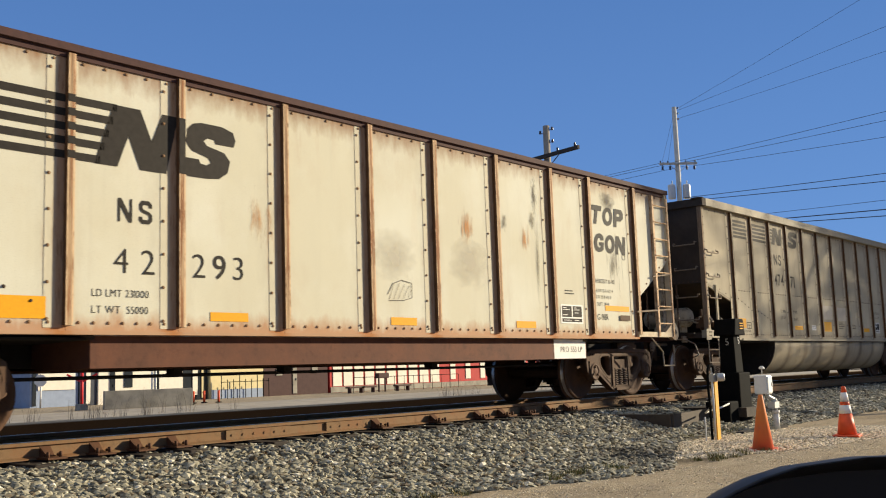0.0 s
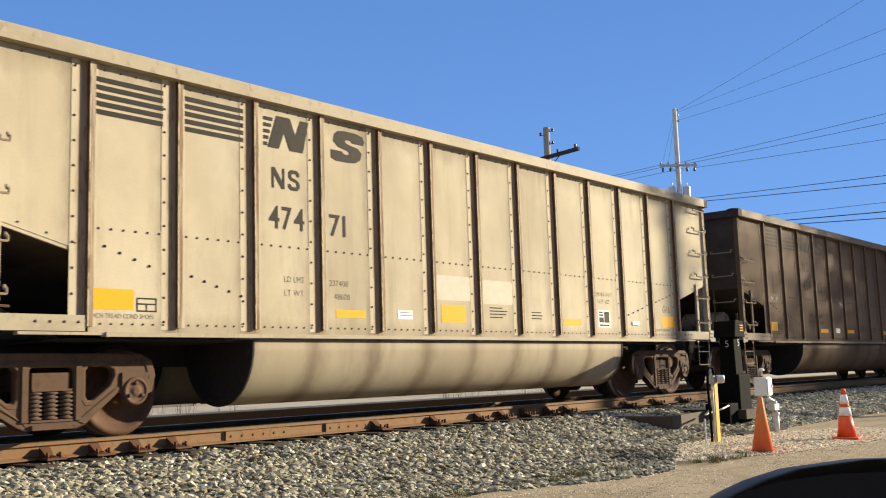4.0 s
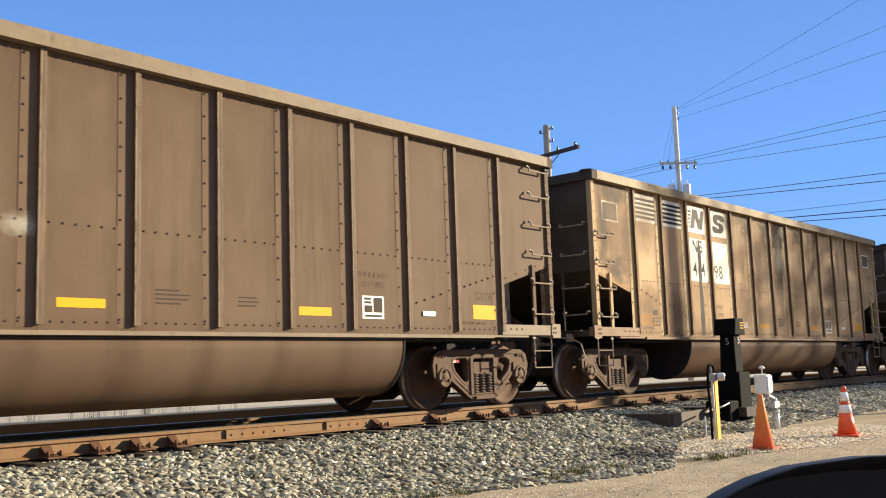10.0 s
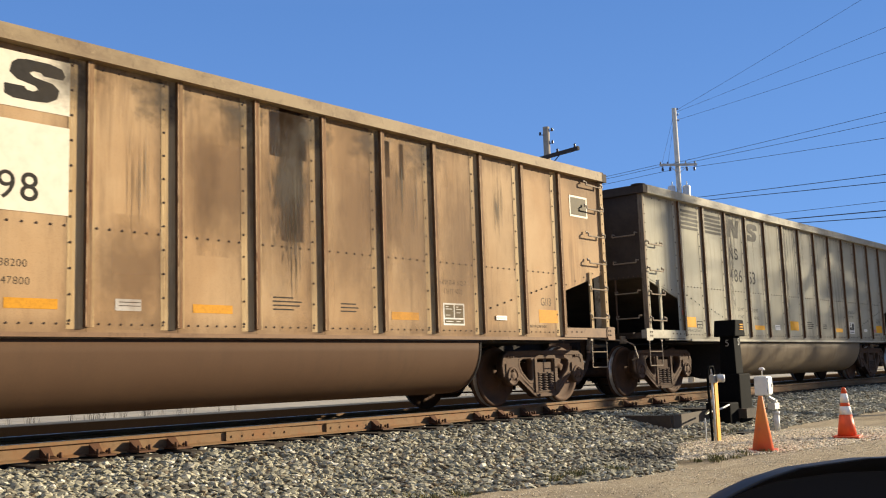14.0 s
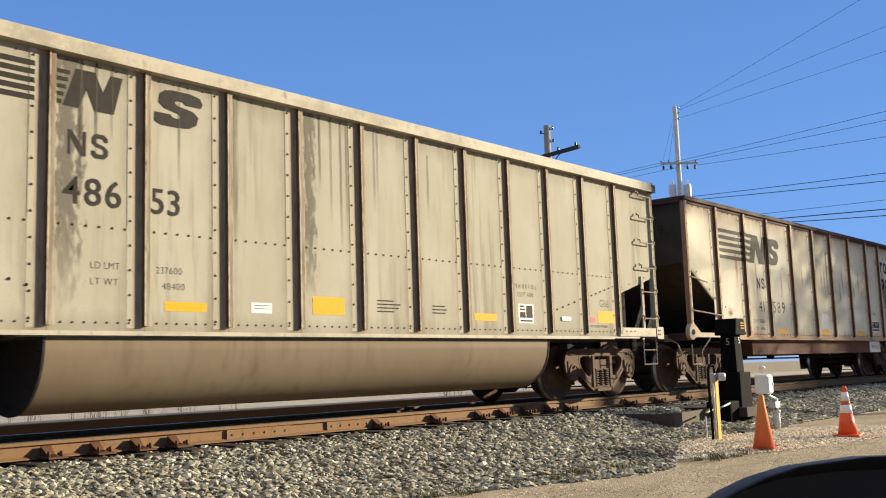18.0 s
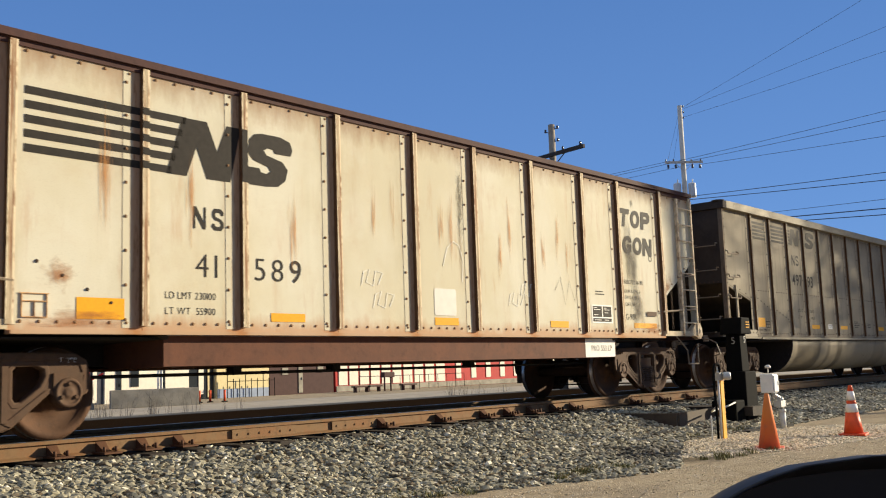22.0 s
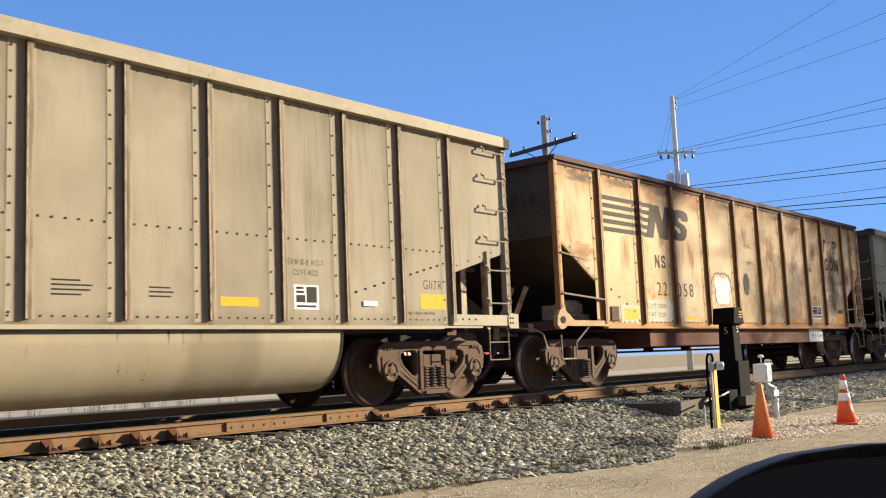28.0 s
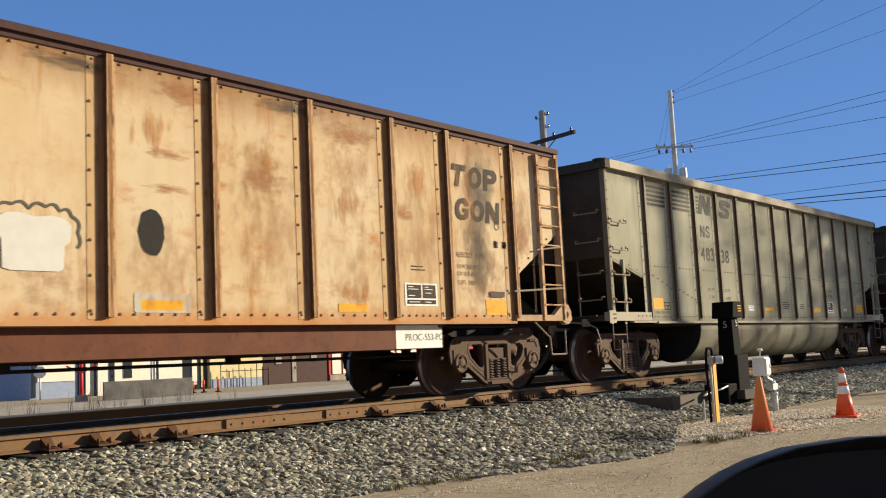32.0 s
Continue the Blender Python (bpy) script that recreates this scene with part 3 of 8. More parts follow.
def grab(bm, x0, x1, z, y=SHEET, drop=0.05, out=0.048):
    """A bent round bar bolted at both ends."""
    bent(bm, [(x0, y, z), (x0, y - out, z), (x0, y - out, z - drop), (x1, y - out, z - drop), (x1, y - out, z), (x1, y, z)], 0.012)
    for x in (x0, x1):
        rivet(bm, x, y - 0.004, z + 0.02, 0.022, 0.015)


def step_mesh():
    """A hanging step of thin bent bar, with a second rung."""
    bm = bmesh.new()
    bent(bm, [(0.05, -1.47, 1.03), (0.05, -1.49, 0.98), (0.05, -1.49, 0.55), (0.50, -1.49, 0.55), (0.50, -1.49, 0.98), (0.50, -1.47, 1.03)], 0.0095)
    rod(bm, (0.05, -1.49, 0.80), (0.50, -1.49, 0.80), 0.009)
    for x in (0.05, 0.50):
        box(bm, x - 0.035, x + 0.035, -1.495, -1.475, 0.985, 1.03)
    return finish(bm, "step")


def coupler_mesh():
    """A knuckle coupler: shank, head with a guard arm, and the striker casting behind it."""
    bm = bmesh.new()
    box(bm, -0.45, 0.1, -0.08, 0.08, 0.78, 0.96)
    head = [(-0.40, -0.10), (-0.40, 0.12), (-0.52, 0.19), (-0.74, 0.21), (-0.80, 0.15), (-0.68, 0.10), (-0.60, 0.03), (-0.62, -0.04), (-0.72, -0.06), (-0.77, -0.12), (-0.72, -0.18), (-0.56, -0.19)]
    lo, hi = [[bm.verts.new((x, y, z)) for x, y in head] for z in (0.74, 1.0)]
    bm.faces.new(lo)
    bm.faces.new(hi[::-1])
    for i in range(len(head)):
        j = (i + 1) % len(head)
        bm.faces.new((lo[i], lo[j], hi[j], hi[i]))
    lathe(bm, [(0.035, 1.0), (0.035, 1.04), (0.02, 1.05)], 10, pose(-0.66, -0.12, 0))
    return finish(bm, "coupler")


def striker_mesh():
    """The casting round the coupler's shank and its two side brackets."""
    bm = bmesh.new()
    box(bm, -0.20, 0.05, -0.26, 0.26, 0.68, 0.775)
    box(bm, -0.20, 0.05, -0.26, 0.26, 0.965, 1.06)
    for y in (-0.26, 0.20):
        box(bm, -0.19, 0.05, y, y + 0.06, 0.776, 0.964)
    for y in (-0.34, 0.30):
        prism(bm, [(-0.16, 0.72), (0.06, 0.62), (0.06, 1.03), (-0.16, 1.03)], y, y + 0.04)
    return finish(bm, "striker")


def hose_mesh():
    bm = bmesh.new()
    pts = [(-0.22, -0.40, 0.90), (-0.26, -0.40, 0.74), (-0.32, -0.38, 0.56), (-0.42, -0.35, 0.40), (-0.54, -0.32, 0.29), (-0.66, -0.28, 0.25), (-0.76, -0.25, 0.28)]
    tube(bm, pts, [0.034] * 7, 10)
    return finish(bm, "hose")


def hose_fitting_mesh():
    """The angle cock and its pipe, the clamps and the gladhand of a brake hose."""
    bm = bmesh.new()
    bent(bm, [(0.30, -0.44, 0.94), (-0.10, -0.44, 0.94), (-0.20, -0.40, 0.93)], 0.026, 8)
    lathe(bm, [(0.045, -0.07), (0.055, -0.04), (0.055, 0.03), (0.035, 0.06)], 10, pose(-0.21, -0.40, 0.92))
    box(bm, -0.24, -0.06, -0.47, -0.445, 0.955, 0.975)
    lathe(bm, [(0.041, -0.02), (0.041, 0.02)], 10, pose(-0.235, -0.40, 0.83, 0, 10, 0))
    return finish(bm, "fitting")


def gladhand_mesh():
    bm = bmesh.new()
    lathe(bm, [(0.041, -0.02), (0.041, 0.02)], 10, pose(-0.67, -0.277, 0.25, 0, 80, 0))
    box(bm, -0.86, -0.66, -0.29, -0.23, 0.24, 0.33)
    lathe(bm, [(0.055, 0), (0.055, 0.05), (0.03, 0.06)], 10, pose(-0.80, -0.25, 0.30, 60, 0, 0))
    return finish(bm, "gladhand")


def cut_lever_mesh():
    """The uncoupling lever: a rod across the end, bent down to a handle at the corner."""
    bm = bmesh.new()
    bent(bm, [(-0.66, -0.12, 1.05), (-0.58, -0.20, 1.10), (-0.26, -0.36, 1.09), (-0.24, -1.18, 1.00), (-0.24, -1.34, 0.92), (-0.26, -1.42, 0.70), (-0.26, -1.30, 0.66)], 0.013)
    for y in (-0.42, -1.10):
        box(bm, -0.26, -0.06, y, y + 0.03, 0.96, 1.09)
    return finish(bm, "lever")


def tub_mesh(x0, x1):
    """The half-round tub that hangs between the trucks, one on each side of the centre sill."""
    bm = bmesh.new()
    n = 20
    prof = [(-0.86 - 0.62 * math.cos(math.pi * i / n), 0.97 - 0.72 * math.sin(math.pi * i / n) ** 0.9) for i in range(n + 1)]
    a = [bm.verts.new((x0, y, z)) for y, z in prof]
    b = [bm.verts.new((x1, y, z)) for y, z in prof]
    for i in range(n):
        bm.faces.new((a[i], b[i], b[i + 1], a[i + 1])).smooth = True
    bm.faces.new((a[0], a[-1], b[-1], b[0]))
    return finish(bm, "tub")


def tub_end_mesh(x):
    bm = bmesh.new()
    n = 20
    prof = [(-0.86 - 0.63 * math.cos(math.pi * i / n), 0.97 - 0.73 * math.sin(math.pi * i / n) ** 0.9) for i in range(n + 1)]
    a = [bm.verts.new((x - 0.012, y, z)) for y, z in prof]
    b = [bm.verts.new((x + 0.012, y, z)) for y, z in prof]
    bm.faces.new(a)
    bm.faces.new(b[::-1])
    for i in range(n):
        bm.faces.new((a[i], b[i], b[i + 1], a[i + 1]))
    for i in range(1, n, 2):
        y, z = -0.86 - 0.56 * math.cos(math.pi * i / n), 0.97 - 0.64 * math.sin(math.pi * i / n) ** 0.9
        rod(bm, (x - 0.03, y, z), (x - 0.01, y, z), 0.018)
    return finish(bm, "tub_end")


LONG = 14.70


def slope_mesh(top, run, mid=None):
    """The end wall and the slope sheet under it, seen from outside."""
    bm = bmesh.new()
    low = [(0.03, top)] + ([mid] if mid else []) + [(run, 0.95)]
    outline = [(0.03, 3.66)] + low + [(x + 0.02, z + 0.03) for x, z in low[::-1]] + [(0.05, 3.66)]
    prism(bm, outline, -1.49, 1.49)
    return finish(bm, "end_wall")


def sides(car, name, mesh, mat, label="", both=True):
    """A part on the near side and its twin, turned about, on the far one."""
    ob = part(name, mesh, mat, car, label)
    if both:
        part(name, mesh, mat, car, label, pose(LONG, 0, 0, 0, 0, 180))
    return ob


def ends(car, name, mesh, mat, label=""):
    part(name, mesh, mat, car, label)
    part(name, mesh, mat, car, label, pose(LONG, 0, 0, 0, 0, 180))


TUB_POSTS = [1.36 + 1.0 * k for k in range(13)]
BEAM_POSTS = [1.31, 2.675, 3.91, 5.32, 6.71, 7.96, 9.345, 10.76, 11.88, 13.376]


def bm_of(fill):
    bm = bmesh.new()
    fill(bm)
    return bm


def reservoir_mesh():
    bm = bmesh.new()
    lathe(bm, [(0.05, 0), (0.15, 0.02), (0.20, 0.08), (0.20, 0.95), (0.15, 1.01), (0.05, 1.03)], 20, pose(0.42, -0.98, 1.48, -90, 0, 0))
    for y in (-0.75, -0.25):
        box(bm, 0.24, 0.60, y - 0.03, y + 0.03, 1.18, 1.30)
    bent(bm, [(0.30, -0.98, 1.40), (0.28, -1.12, 1.36), (0.34, -1.22, 1.34)], 0.018)
    return finish(bm, "reservoir")


def beam_reservoir_mesh():
    bm = bmesh.new()
    lathe(bm, [(0.04, 0), (0.11, 0.02), (0.14, 0.07), (0.14, 0.50), (0.11, 0.56), (0.04, 0.58)], 18, pose(0.66, -1.05, 1.36, 0, 90, 0))
    box(bm, 0.72, 0.80, -1.12, -0.98, 1.12, 1.26)
    box(bm, 1.06, 1.14, -1.12, -0.98, 1.12, 1.26)
    box(bm, 1.16, 1.32, -1.22, -1.05, 1.13, 1.25)
    rod(bm, (1.20, -1.14, 1.25), (1.20, -1.14, 1.42), 0.03, 8)
    box(bm, 0.22, 0.44, -1.25, -1.02, 1.15, 1.38)
    lathe(bm, [(0.09, 0), (0.09, 0.10), (0.05, 0.13)], 12, pose(0.33, -1.25, 1.32, 90, 0, 0))
    bent(bm, [(0.44, -1.12, 1.28), (0.56, -1.16, 1.40), (0.66, -1.10, 1.44)], 0.018)
    bent(bm, [(0.40, -1.20, 1.20), (0.62, -1.26, 1.24), (0.90, -1.24, 1.22)], 0.014)
    return finish(bm, "reservoir")


def valve_mesh():
    bm = bmesh.new()
    box(bm, 0.30, 0.56, -1.30, -1.12, 1.24, 1.46)
    lathe(bm, [(0.09, 0), (0.09, 0.10), (0.06, 0.13)], 12, pose(0.36, -1.30, 1.40, 90, 0, 0))
    lathe(bm, [(0.07, 0), (0.07, 0.12), (0.05, 0.14)], 12, pose(0.52, -1.30, 1.32, 90, 0, 0))
    rod(bm, (0.30, -1.25, 1.46), (0.30, -1.25, 1.62), 0.03, 8)
    rod(bm, (0.22, -1.36, 1.28), (0.70, -1.36, 1.26), 0.014)
    rod(bm, (0.43, -1.2, 1.18), (0.43, -1.2, 1.25), 0.05, 8)
    return finish(bm, "valve")


def chain_mesh():
    """A hanging chain of oval links."""
    bm = bmesh.new()
    for k in range(17):
        z, w = 2.28 - 0.066 * k, 0.016
        ax = Vector((1, 0, 0)) if k % 2 else Vector((0, 1, 0))
        pts = [Vector((0, 0, z)) + ax * w * math.cos(a) + Vector((0, 0, 0.042 * math.sin(a))) for a in (2 * math.pi * j / 8 for j in range(9))]
        bent(bm, pts, 0.007, 4)
    return finish(bm, "chain")


def brake_wheel_mesh():
    bm = bmesh.new()
    pts = [Vector((0, 0.26 * math.cos(a), 0.26 * math.sin(a))) for a in (2 * math.pi * j / 20 for j in range(21))]
    bent(bm, pts, 0.014)
    for j in range(5):
        a = 2 * math.pi * j / 5
        rod(bm, (0, 0, 0), (0, 0.26 * math.cos(a), 0.26 * math.sin(a)), 0.011)
    rod(bm, (-0.02, 0, 0), (0.12, 0, 0), 0.045, 10)
    return finish(bm, "brake_wheel")


def end_iron_mesh():
    """A grab iron on the end wall, near its corner."""
    bm = bmesh.new()
    bent(bm, [(0.02, -1.38, 0), (-0.07, -1.38, 0), (-0.07, -1.38, -0.05), (-0.07, -0.92, -0.05), (-0.07, -0.92, 0), (0.02, -0.92, 0)], 0.012)
    return finish(bm, "iron")


def common(car, paint, post_paint, irons=True):
    """What both kinds of car have below and at their ends."""
    def sill(bm):
        box(bm, -0.3, LONG + 0.3, -0.2, 0.2, 0.72, 1.02)
        box(bm, 1.2, LONG - 1.2, -1.40, 1.40, 0.955, 0.975)
    part("centre_sill", once("sill", lambda: finish(bm_of(sill), "sill")), M_UNDER, car, "grimy dark centre sill")
    for x in (0, LONG):
        m = pose(0, 0, 0) if x == 0 else pose(LONG, 0, 0, 0, 0, 180)
        part("coupler", once("coupler", coupler_mesh), M_STEEL, car, "rusty coupler", m)
        part("striker", once("striker", striker_mesh), M_STEEL, car, "rusty striker casting", m)
        hose = part("air_hose", once("hose", hose_mesh), M_HOSE, car, "brown rubber air hose", m)
        part("hose_fitting", once("hosefit", hose_fitting_mesh), M_IRON, hose, "worn metal cock and its pipe")
        part("gladhand", once("gladhand", gladhand_mesh), M_IRON, hose, "worn metal gladhand")
        part("uncoupling_lever", once("cutlever", cut_lever_mesh), M_IRON, car, "thin bent uncoupling lever", m)
    for x in (1.27, LONG - 1.27):
        add_truck(car, x)
    for z in (2.95, 2.45, 1.90, 1.45) if irons else ():
        iron = once("iron", end_iron_mesh)
        part("end_grab_iron", iron, M_IRON, car, "thin grab iron on the end wall", pose(0, 0, z))
        part("end_grab_iron", iron, M_IRON, car, "thin grab iron on the end wall", pose(LONG, 0, z, 0, 0, 180))


def leaning_bar(bm, y):
    """A flat channel leaning from the platform to the slope sheet."""
    a, c = Vector((0.05, y, 1.122)), Vector((0.48, y, 1.74))
    d = (c - a).normalized()
    n = Vector((-d.z, 0, d.x))
    for s, w in ((0.0, 0.028),):
        vs = [bm.verts.new(p + n * (s + k * w) + Vector((0, j, 0))) for p in (a, c) for k in (-1, 1) for j in (-0.03, 0.03)]
        for f in ((0, 1, 3, 2), (4, 6, 7, 5), (0, 4, 5, 1), (2, 3, 7, 6), (0, 2, 6, 4), (1, 5, 7, 3)):
            bm.faces.new([vs[i] for i in f])


def hand_brake_mesh():
    bm = bmesh.new()
    box(bm, -0.22, -0.08, 0.56, 0.86, 2.86, 3.24)
    lathe(bm, [(0.05, 0), (0.13, 0.02), (0.13, 0.20), (0.09, 0.24), (0.03, 0.25)], 16, pose(-0.22, 0.71, 3.08, 0, -90, 0))
    return finish(bm, "hand_brake")


def brake_pipes_mesh():
    bm = bmesh.new()
    for y, x in ((0.30, -0.12), (0.52, -0.20), (0.74, -0.10), (0.98, -0.16)):
        bent(bm, [(x, y, 2.06), (x, y, 1.50), (x - 0.03, y + 0.04, 1.30), (x, y + 0.02, 1.06)], 0.024, 8)
    return finish(bm, "pipes")


def head_gear(car, paint):
    """The hand brake, its platform, pipes and the leaning bars on a beam car's leading end."""
    brake = part("hand_brake", once("handbrake", hand_brake_mesh), M_STEEL, car, "rusty hand brake housing")
    part("brake_wheel", once("brakewheel", brake_wheel_mesh), M_STEEL, brake, "round spoked hand brake wheel", pose(-0.50, 0.71, 3.08))
    bm = bmesh.new()
    for k in range(5):
        box(bm, -0.42 + 0.075 * k, -0.365 + 0.075 * k, 0.10, 1.15, 2.07, 2.10)
    box(bm, -0.42, -0.06, 0.10, 0.14, 2.02, 2.069)
    box(bm, -0.42, -0.06, 1.11, 1.15, 2.02, 2.069)
    part("brake_platform", bm, M_STEEL, car, "rusty slatted brake platform")
    part("brake_pipe", once("brakepipes", brake_pipes_mesh), M_STEEL, car, "row of upright rusty pipes")
    part("chain", once("chain", chain_mesh), M_STEEL, car, "rusty hanging chain", pose(-0.17, 0.64, 0.62))
    for y in (-0.55, -0.26):
        bm = bmesh.new()
        leaning_bar(bm, y)
        part("brace", bm, paint, car, "leaning steel brace")
    if car is car_h:
        bm = bmesh.new()
        box(bm, 1.56, 1.80, SHEET - 0.022, SHEET - 0.006, 1.15, 1.37)
        box(bm, 1.54, 1.82, SHEET - 0.028, SHEET - 0.006, 1.13, 1.15)
        part("placard_board", bm, RUSTRAIL, car, "small rust-brown placard board")
    else:
        bm = bmesh.new()
        for x0, x1, z0, z1 in ((1.46, 1.74, 1.36, 1.368), (1.485, 1.715, 1.29, 1.298), (1.485, 1.715, 1.145, 1.153), (1.477, 1.485, 1.145, 1.36), (1.715, 1.723, 1.145, 1.36), (1.597, 1.603, 1.153, 1.29)):
            box(bm, x0, x1, SHEET - 0.016, SHEET - 0.002, z0, z1)
        part("placard_bracket", bm, POST_H, car, "thin rusty placard bracket")


def brake_gear(car, tank_paint):
    """The air reservoir, its valve and the hand brake on a car's end platform."""
    part("air_reservoir", once("reservoir", reservoir_mesh), tank_paint, car, "dusty round air reservoir")
    part("brake_valve", once("valve", valve_mesh), M_STEEL, car, "rusty brake valve")
    brake = part("hand_brake", once("handbrake", hand_brake_mesh), M_STEEL, car, "rusty hand brake housing", pose(0.0, -0.33, -0.62))
    part("brake_wheel", once("brakewheel", brake_wheel_mesh), M_STEEL, brake, "round spoked hand brake wheel", pose(-0.42, 0.71, 3.08))
    part("chain", once("chain", chain_mesh), M_STEEL, car, "rusty hanging chain", pose(-0.15, 0.42, 0))


def tub_car(m, paint, chord_paint, post_paint, strip_paint, label, tub_paint=None):
    car = empty("coal_car", m, label=label, category="coal car", group="coal cars of the passing train")
    xs = [0.0] + [p + 0.03 for p in TUB_POSTS] + [LONG]
    for i in range(14):
        cut = (2.15, 1.78) if i == 0 else (1.78, 2.15) if i == 13 else None
        sides(car, "side_panel", once(("tp", i), lambda: panel_mesh(xs[i] + 0.002, xs[i + 1] - 0.002, 1.03, True, cut)), (paint, M_RIVET))
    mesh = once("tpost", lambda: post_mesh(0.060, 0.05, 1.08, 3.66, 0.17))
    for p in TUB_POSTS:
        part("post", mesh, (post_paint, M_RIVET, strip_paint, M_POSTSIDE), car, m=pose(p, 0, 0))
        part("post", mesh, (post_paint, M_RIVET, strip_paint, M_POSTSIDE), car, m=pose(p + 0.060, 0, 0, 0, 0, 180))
    sides(car, "top_chord", once("tchord", lambda: finish(bm_of(lambda b: box(b, 0.10, LONG - 0.10, -1.605, -1.455, 3.665, 3.815)), "chord")), chord_paint)
    ends(car, "end_chord", once("echord", lambda: finish(bm_of(lambda b: box(b, -0.03, 0.11, -1.45, 1.45, 3.665, 3.815)), "chord")), M_DARKEND, "dark brown end chord")

    def cap(b):
        lathe(b, [(0.02, 3.80), (0.135, 3.80), (0.135, 3.83), (0.06, 3.845), (0.01, 3.847)], 20, pose(0.05, -1.45, 0))
        box(b, -0.05, 0.098, -1.60, -1.452, 3.66, 3.80)
    for mm in (pose(0, 0, 0), pose(0, 0, 0) @ Matrix.Diagonal((1, -1, 1, 1)), pose(LONG, 0, 0, 0, 0, 180), pose(LONG, 0, 0) @ Matrix.Diagonal((-1, 1, 1, 1))):
        part("corner_cap", once("cap0", lambda: finish(bm_of(cap), "cap")), M_DARKEND, car, "blackened corner cap", mm)
    ends(car, "end_wall", once("slope", lambda: slope_mesh(2.13, 3.1, (1.35, 1.77))), M_DARKEND, "dark brown sloping end wall")

    def corner(b):
        box(b, 0.0, 0.09, -1.535, -1.44, 1.05, 3.655)
        for i in range(15):
            rivet(b, 0.055, -1.535, 1.30 + 0.165 * i)
            rod(b, (-0.008, -1.46, 1.30 + 0.165 * i), (0.0, -1.46, 1.30 + 0.165 * i), 0.013)
        box(b, 0.46, 0.53, -1.53, -1.50, 1.05, 2.10)

    def sill(b):
        box(b, -0.12, 1.345, -1.54, -1.44, 1.035, 1.185)
        prism(b, [(-0.135, 0.995), (0.07, 0.995), (0.105, 1.05), (0.105, 1.16), (0.07, 1.215), (-0.135, 1.205)], -1.552, -1.5405)
        for x in (0.0, 0.06):
            for z in (1.075, 1.145):
                rivet(b, x, -1.552, z, 0.018)
        for i in range(4):
            rivet(b, 0.86 + 0.14 * i, -1.54, 1.12, 0.016)
    left = Matrix.Identity(4)
    right = pose(LONG, 0, 0) @ Matrix.Diagonal((-1, 1, 1, 1))
    turned = pose(LONG, 0, 0, 0, 0, 180)
    for mm in (left, right, turned, turned @ right):
        part("corner_post", once("corner", lambda: finish(bm_of(corner), "corner")), (strip_paint, M_RIVET), car, m=mm)
        part("end_sill_channel", once("esill", lambda: finish(bm_of(sill), "esill")), (SILL_D if tub_paint is TUB_D else chord_paint, M_RIVET), car, m=mm)
        part("sill_step", once("step", step_mesh), M_IRON, car, "thin steel step", mm)

    def ledge(b):
        box(b, 1.56, LONG - 1.56, -1.555, -1.45, 0.985, 1.028)
        box(b, 0.7, 1.55, -1.535, -1.45, 1.000, 1.028)
        box(b, LONG - 1.55, LONG - 0.7, -1.535, -1.45, 1.000, 1.028)
    sides(car, "side_sill", once("ledge", lambda: finish(bm_of(ledge), "ledge")), SILL_D if tub_paint is TUB_D else chord_paint)
    for x, zs in ((0, (2.78, 2.30, 1.87, 1.40)), (1, (3.60, 3.20, 2.75, 2.30, 1.87, 1.40))):
        for z in zs:
            g = once(("grab", z), lambda: finish(bm_of(lambda b: grab(b, 0.07, 0.57, z, -1.53)), "grab"))
            part("grab_iron", g, M_IRON, car, "thin grab iron", left if x == 0 else right)
            part("grab_iron", g, M_IRON, car, "thin grab iron", turned if x == 0 else turned @ right)

    def endpost(b):
        box(b, -0.10, 0.028, -0.62, -0.50, 1.19, 3.60)
        box(b, -0.10, 0.028, 0.50, 0.62, 1.19, 3.60)

    def beam(b):
        box(b, -0.10, 0.08, -1.438, 1.438, 1.04, 1.14)
        box(b, -0.16, -0.10, -1.30, 1.30, 1.12, 1.145)
    ends(car, "end_frame", once("endpost", lambda: finish(bm_of(endpost), "endpost")), post_paint)
    ends(car, "end_beam", once("tendbeam", lambda: finish(bm_of(beam), "end_beam")), M_DARKEND, "dark brown end cross-beam")
    ends(car, "stanchion", once("stanchion", lambda: finish(bm_of(lambda b: rod(b, (-0.06, -0.93, 1.14), (-0.06, -0.93, 2.12), 0.016)), "stanchion")), M_STEEL, "thin upright rod")
    ends(car, "wall_rivets", once("wallrivets", lambda: finish(bm_of(lambda b: [rod(b, (0.03, -1.35 + 0.10 * i, 2.16), (0.016, -1.35 + 0.10 * i, 2.16), 0.014) for i in range(28)]), "wall_rivets")), M_STEEL, "row of rivet heads along the end wall's foot")
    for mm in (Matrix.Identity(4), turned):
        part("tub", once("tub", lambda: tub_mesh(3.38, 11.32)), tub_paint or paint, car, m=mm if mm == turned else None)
        for x in (3.38, 11.32):
            part("tub_end", once(("tubend", x), lambda: tub_end_mesh(x)), M_UNDER, car, "bolted dark tub end plate", mm)
    common(car, paint, post_paint)
    return car


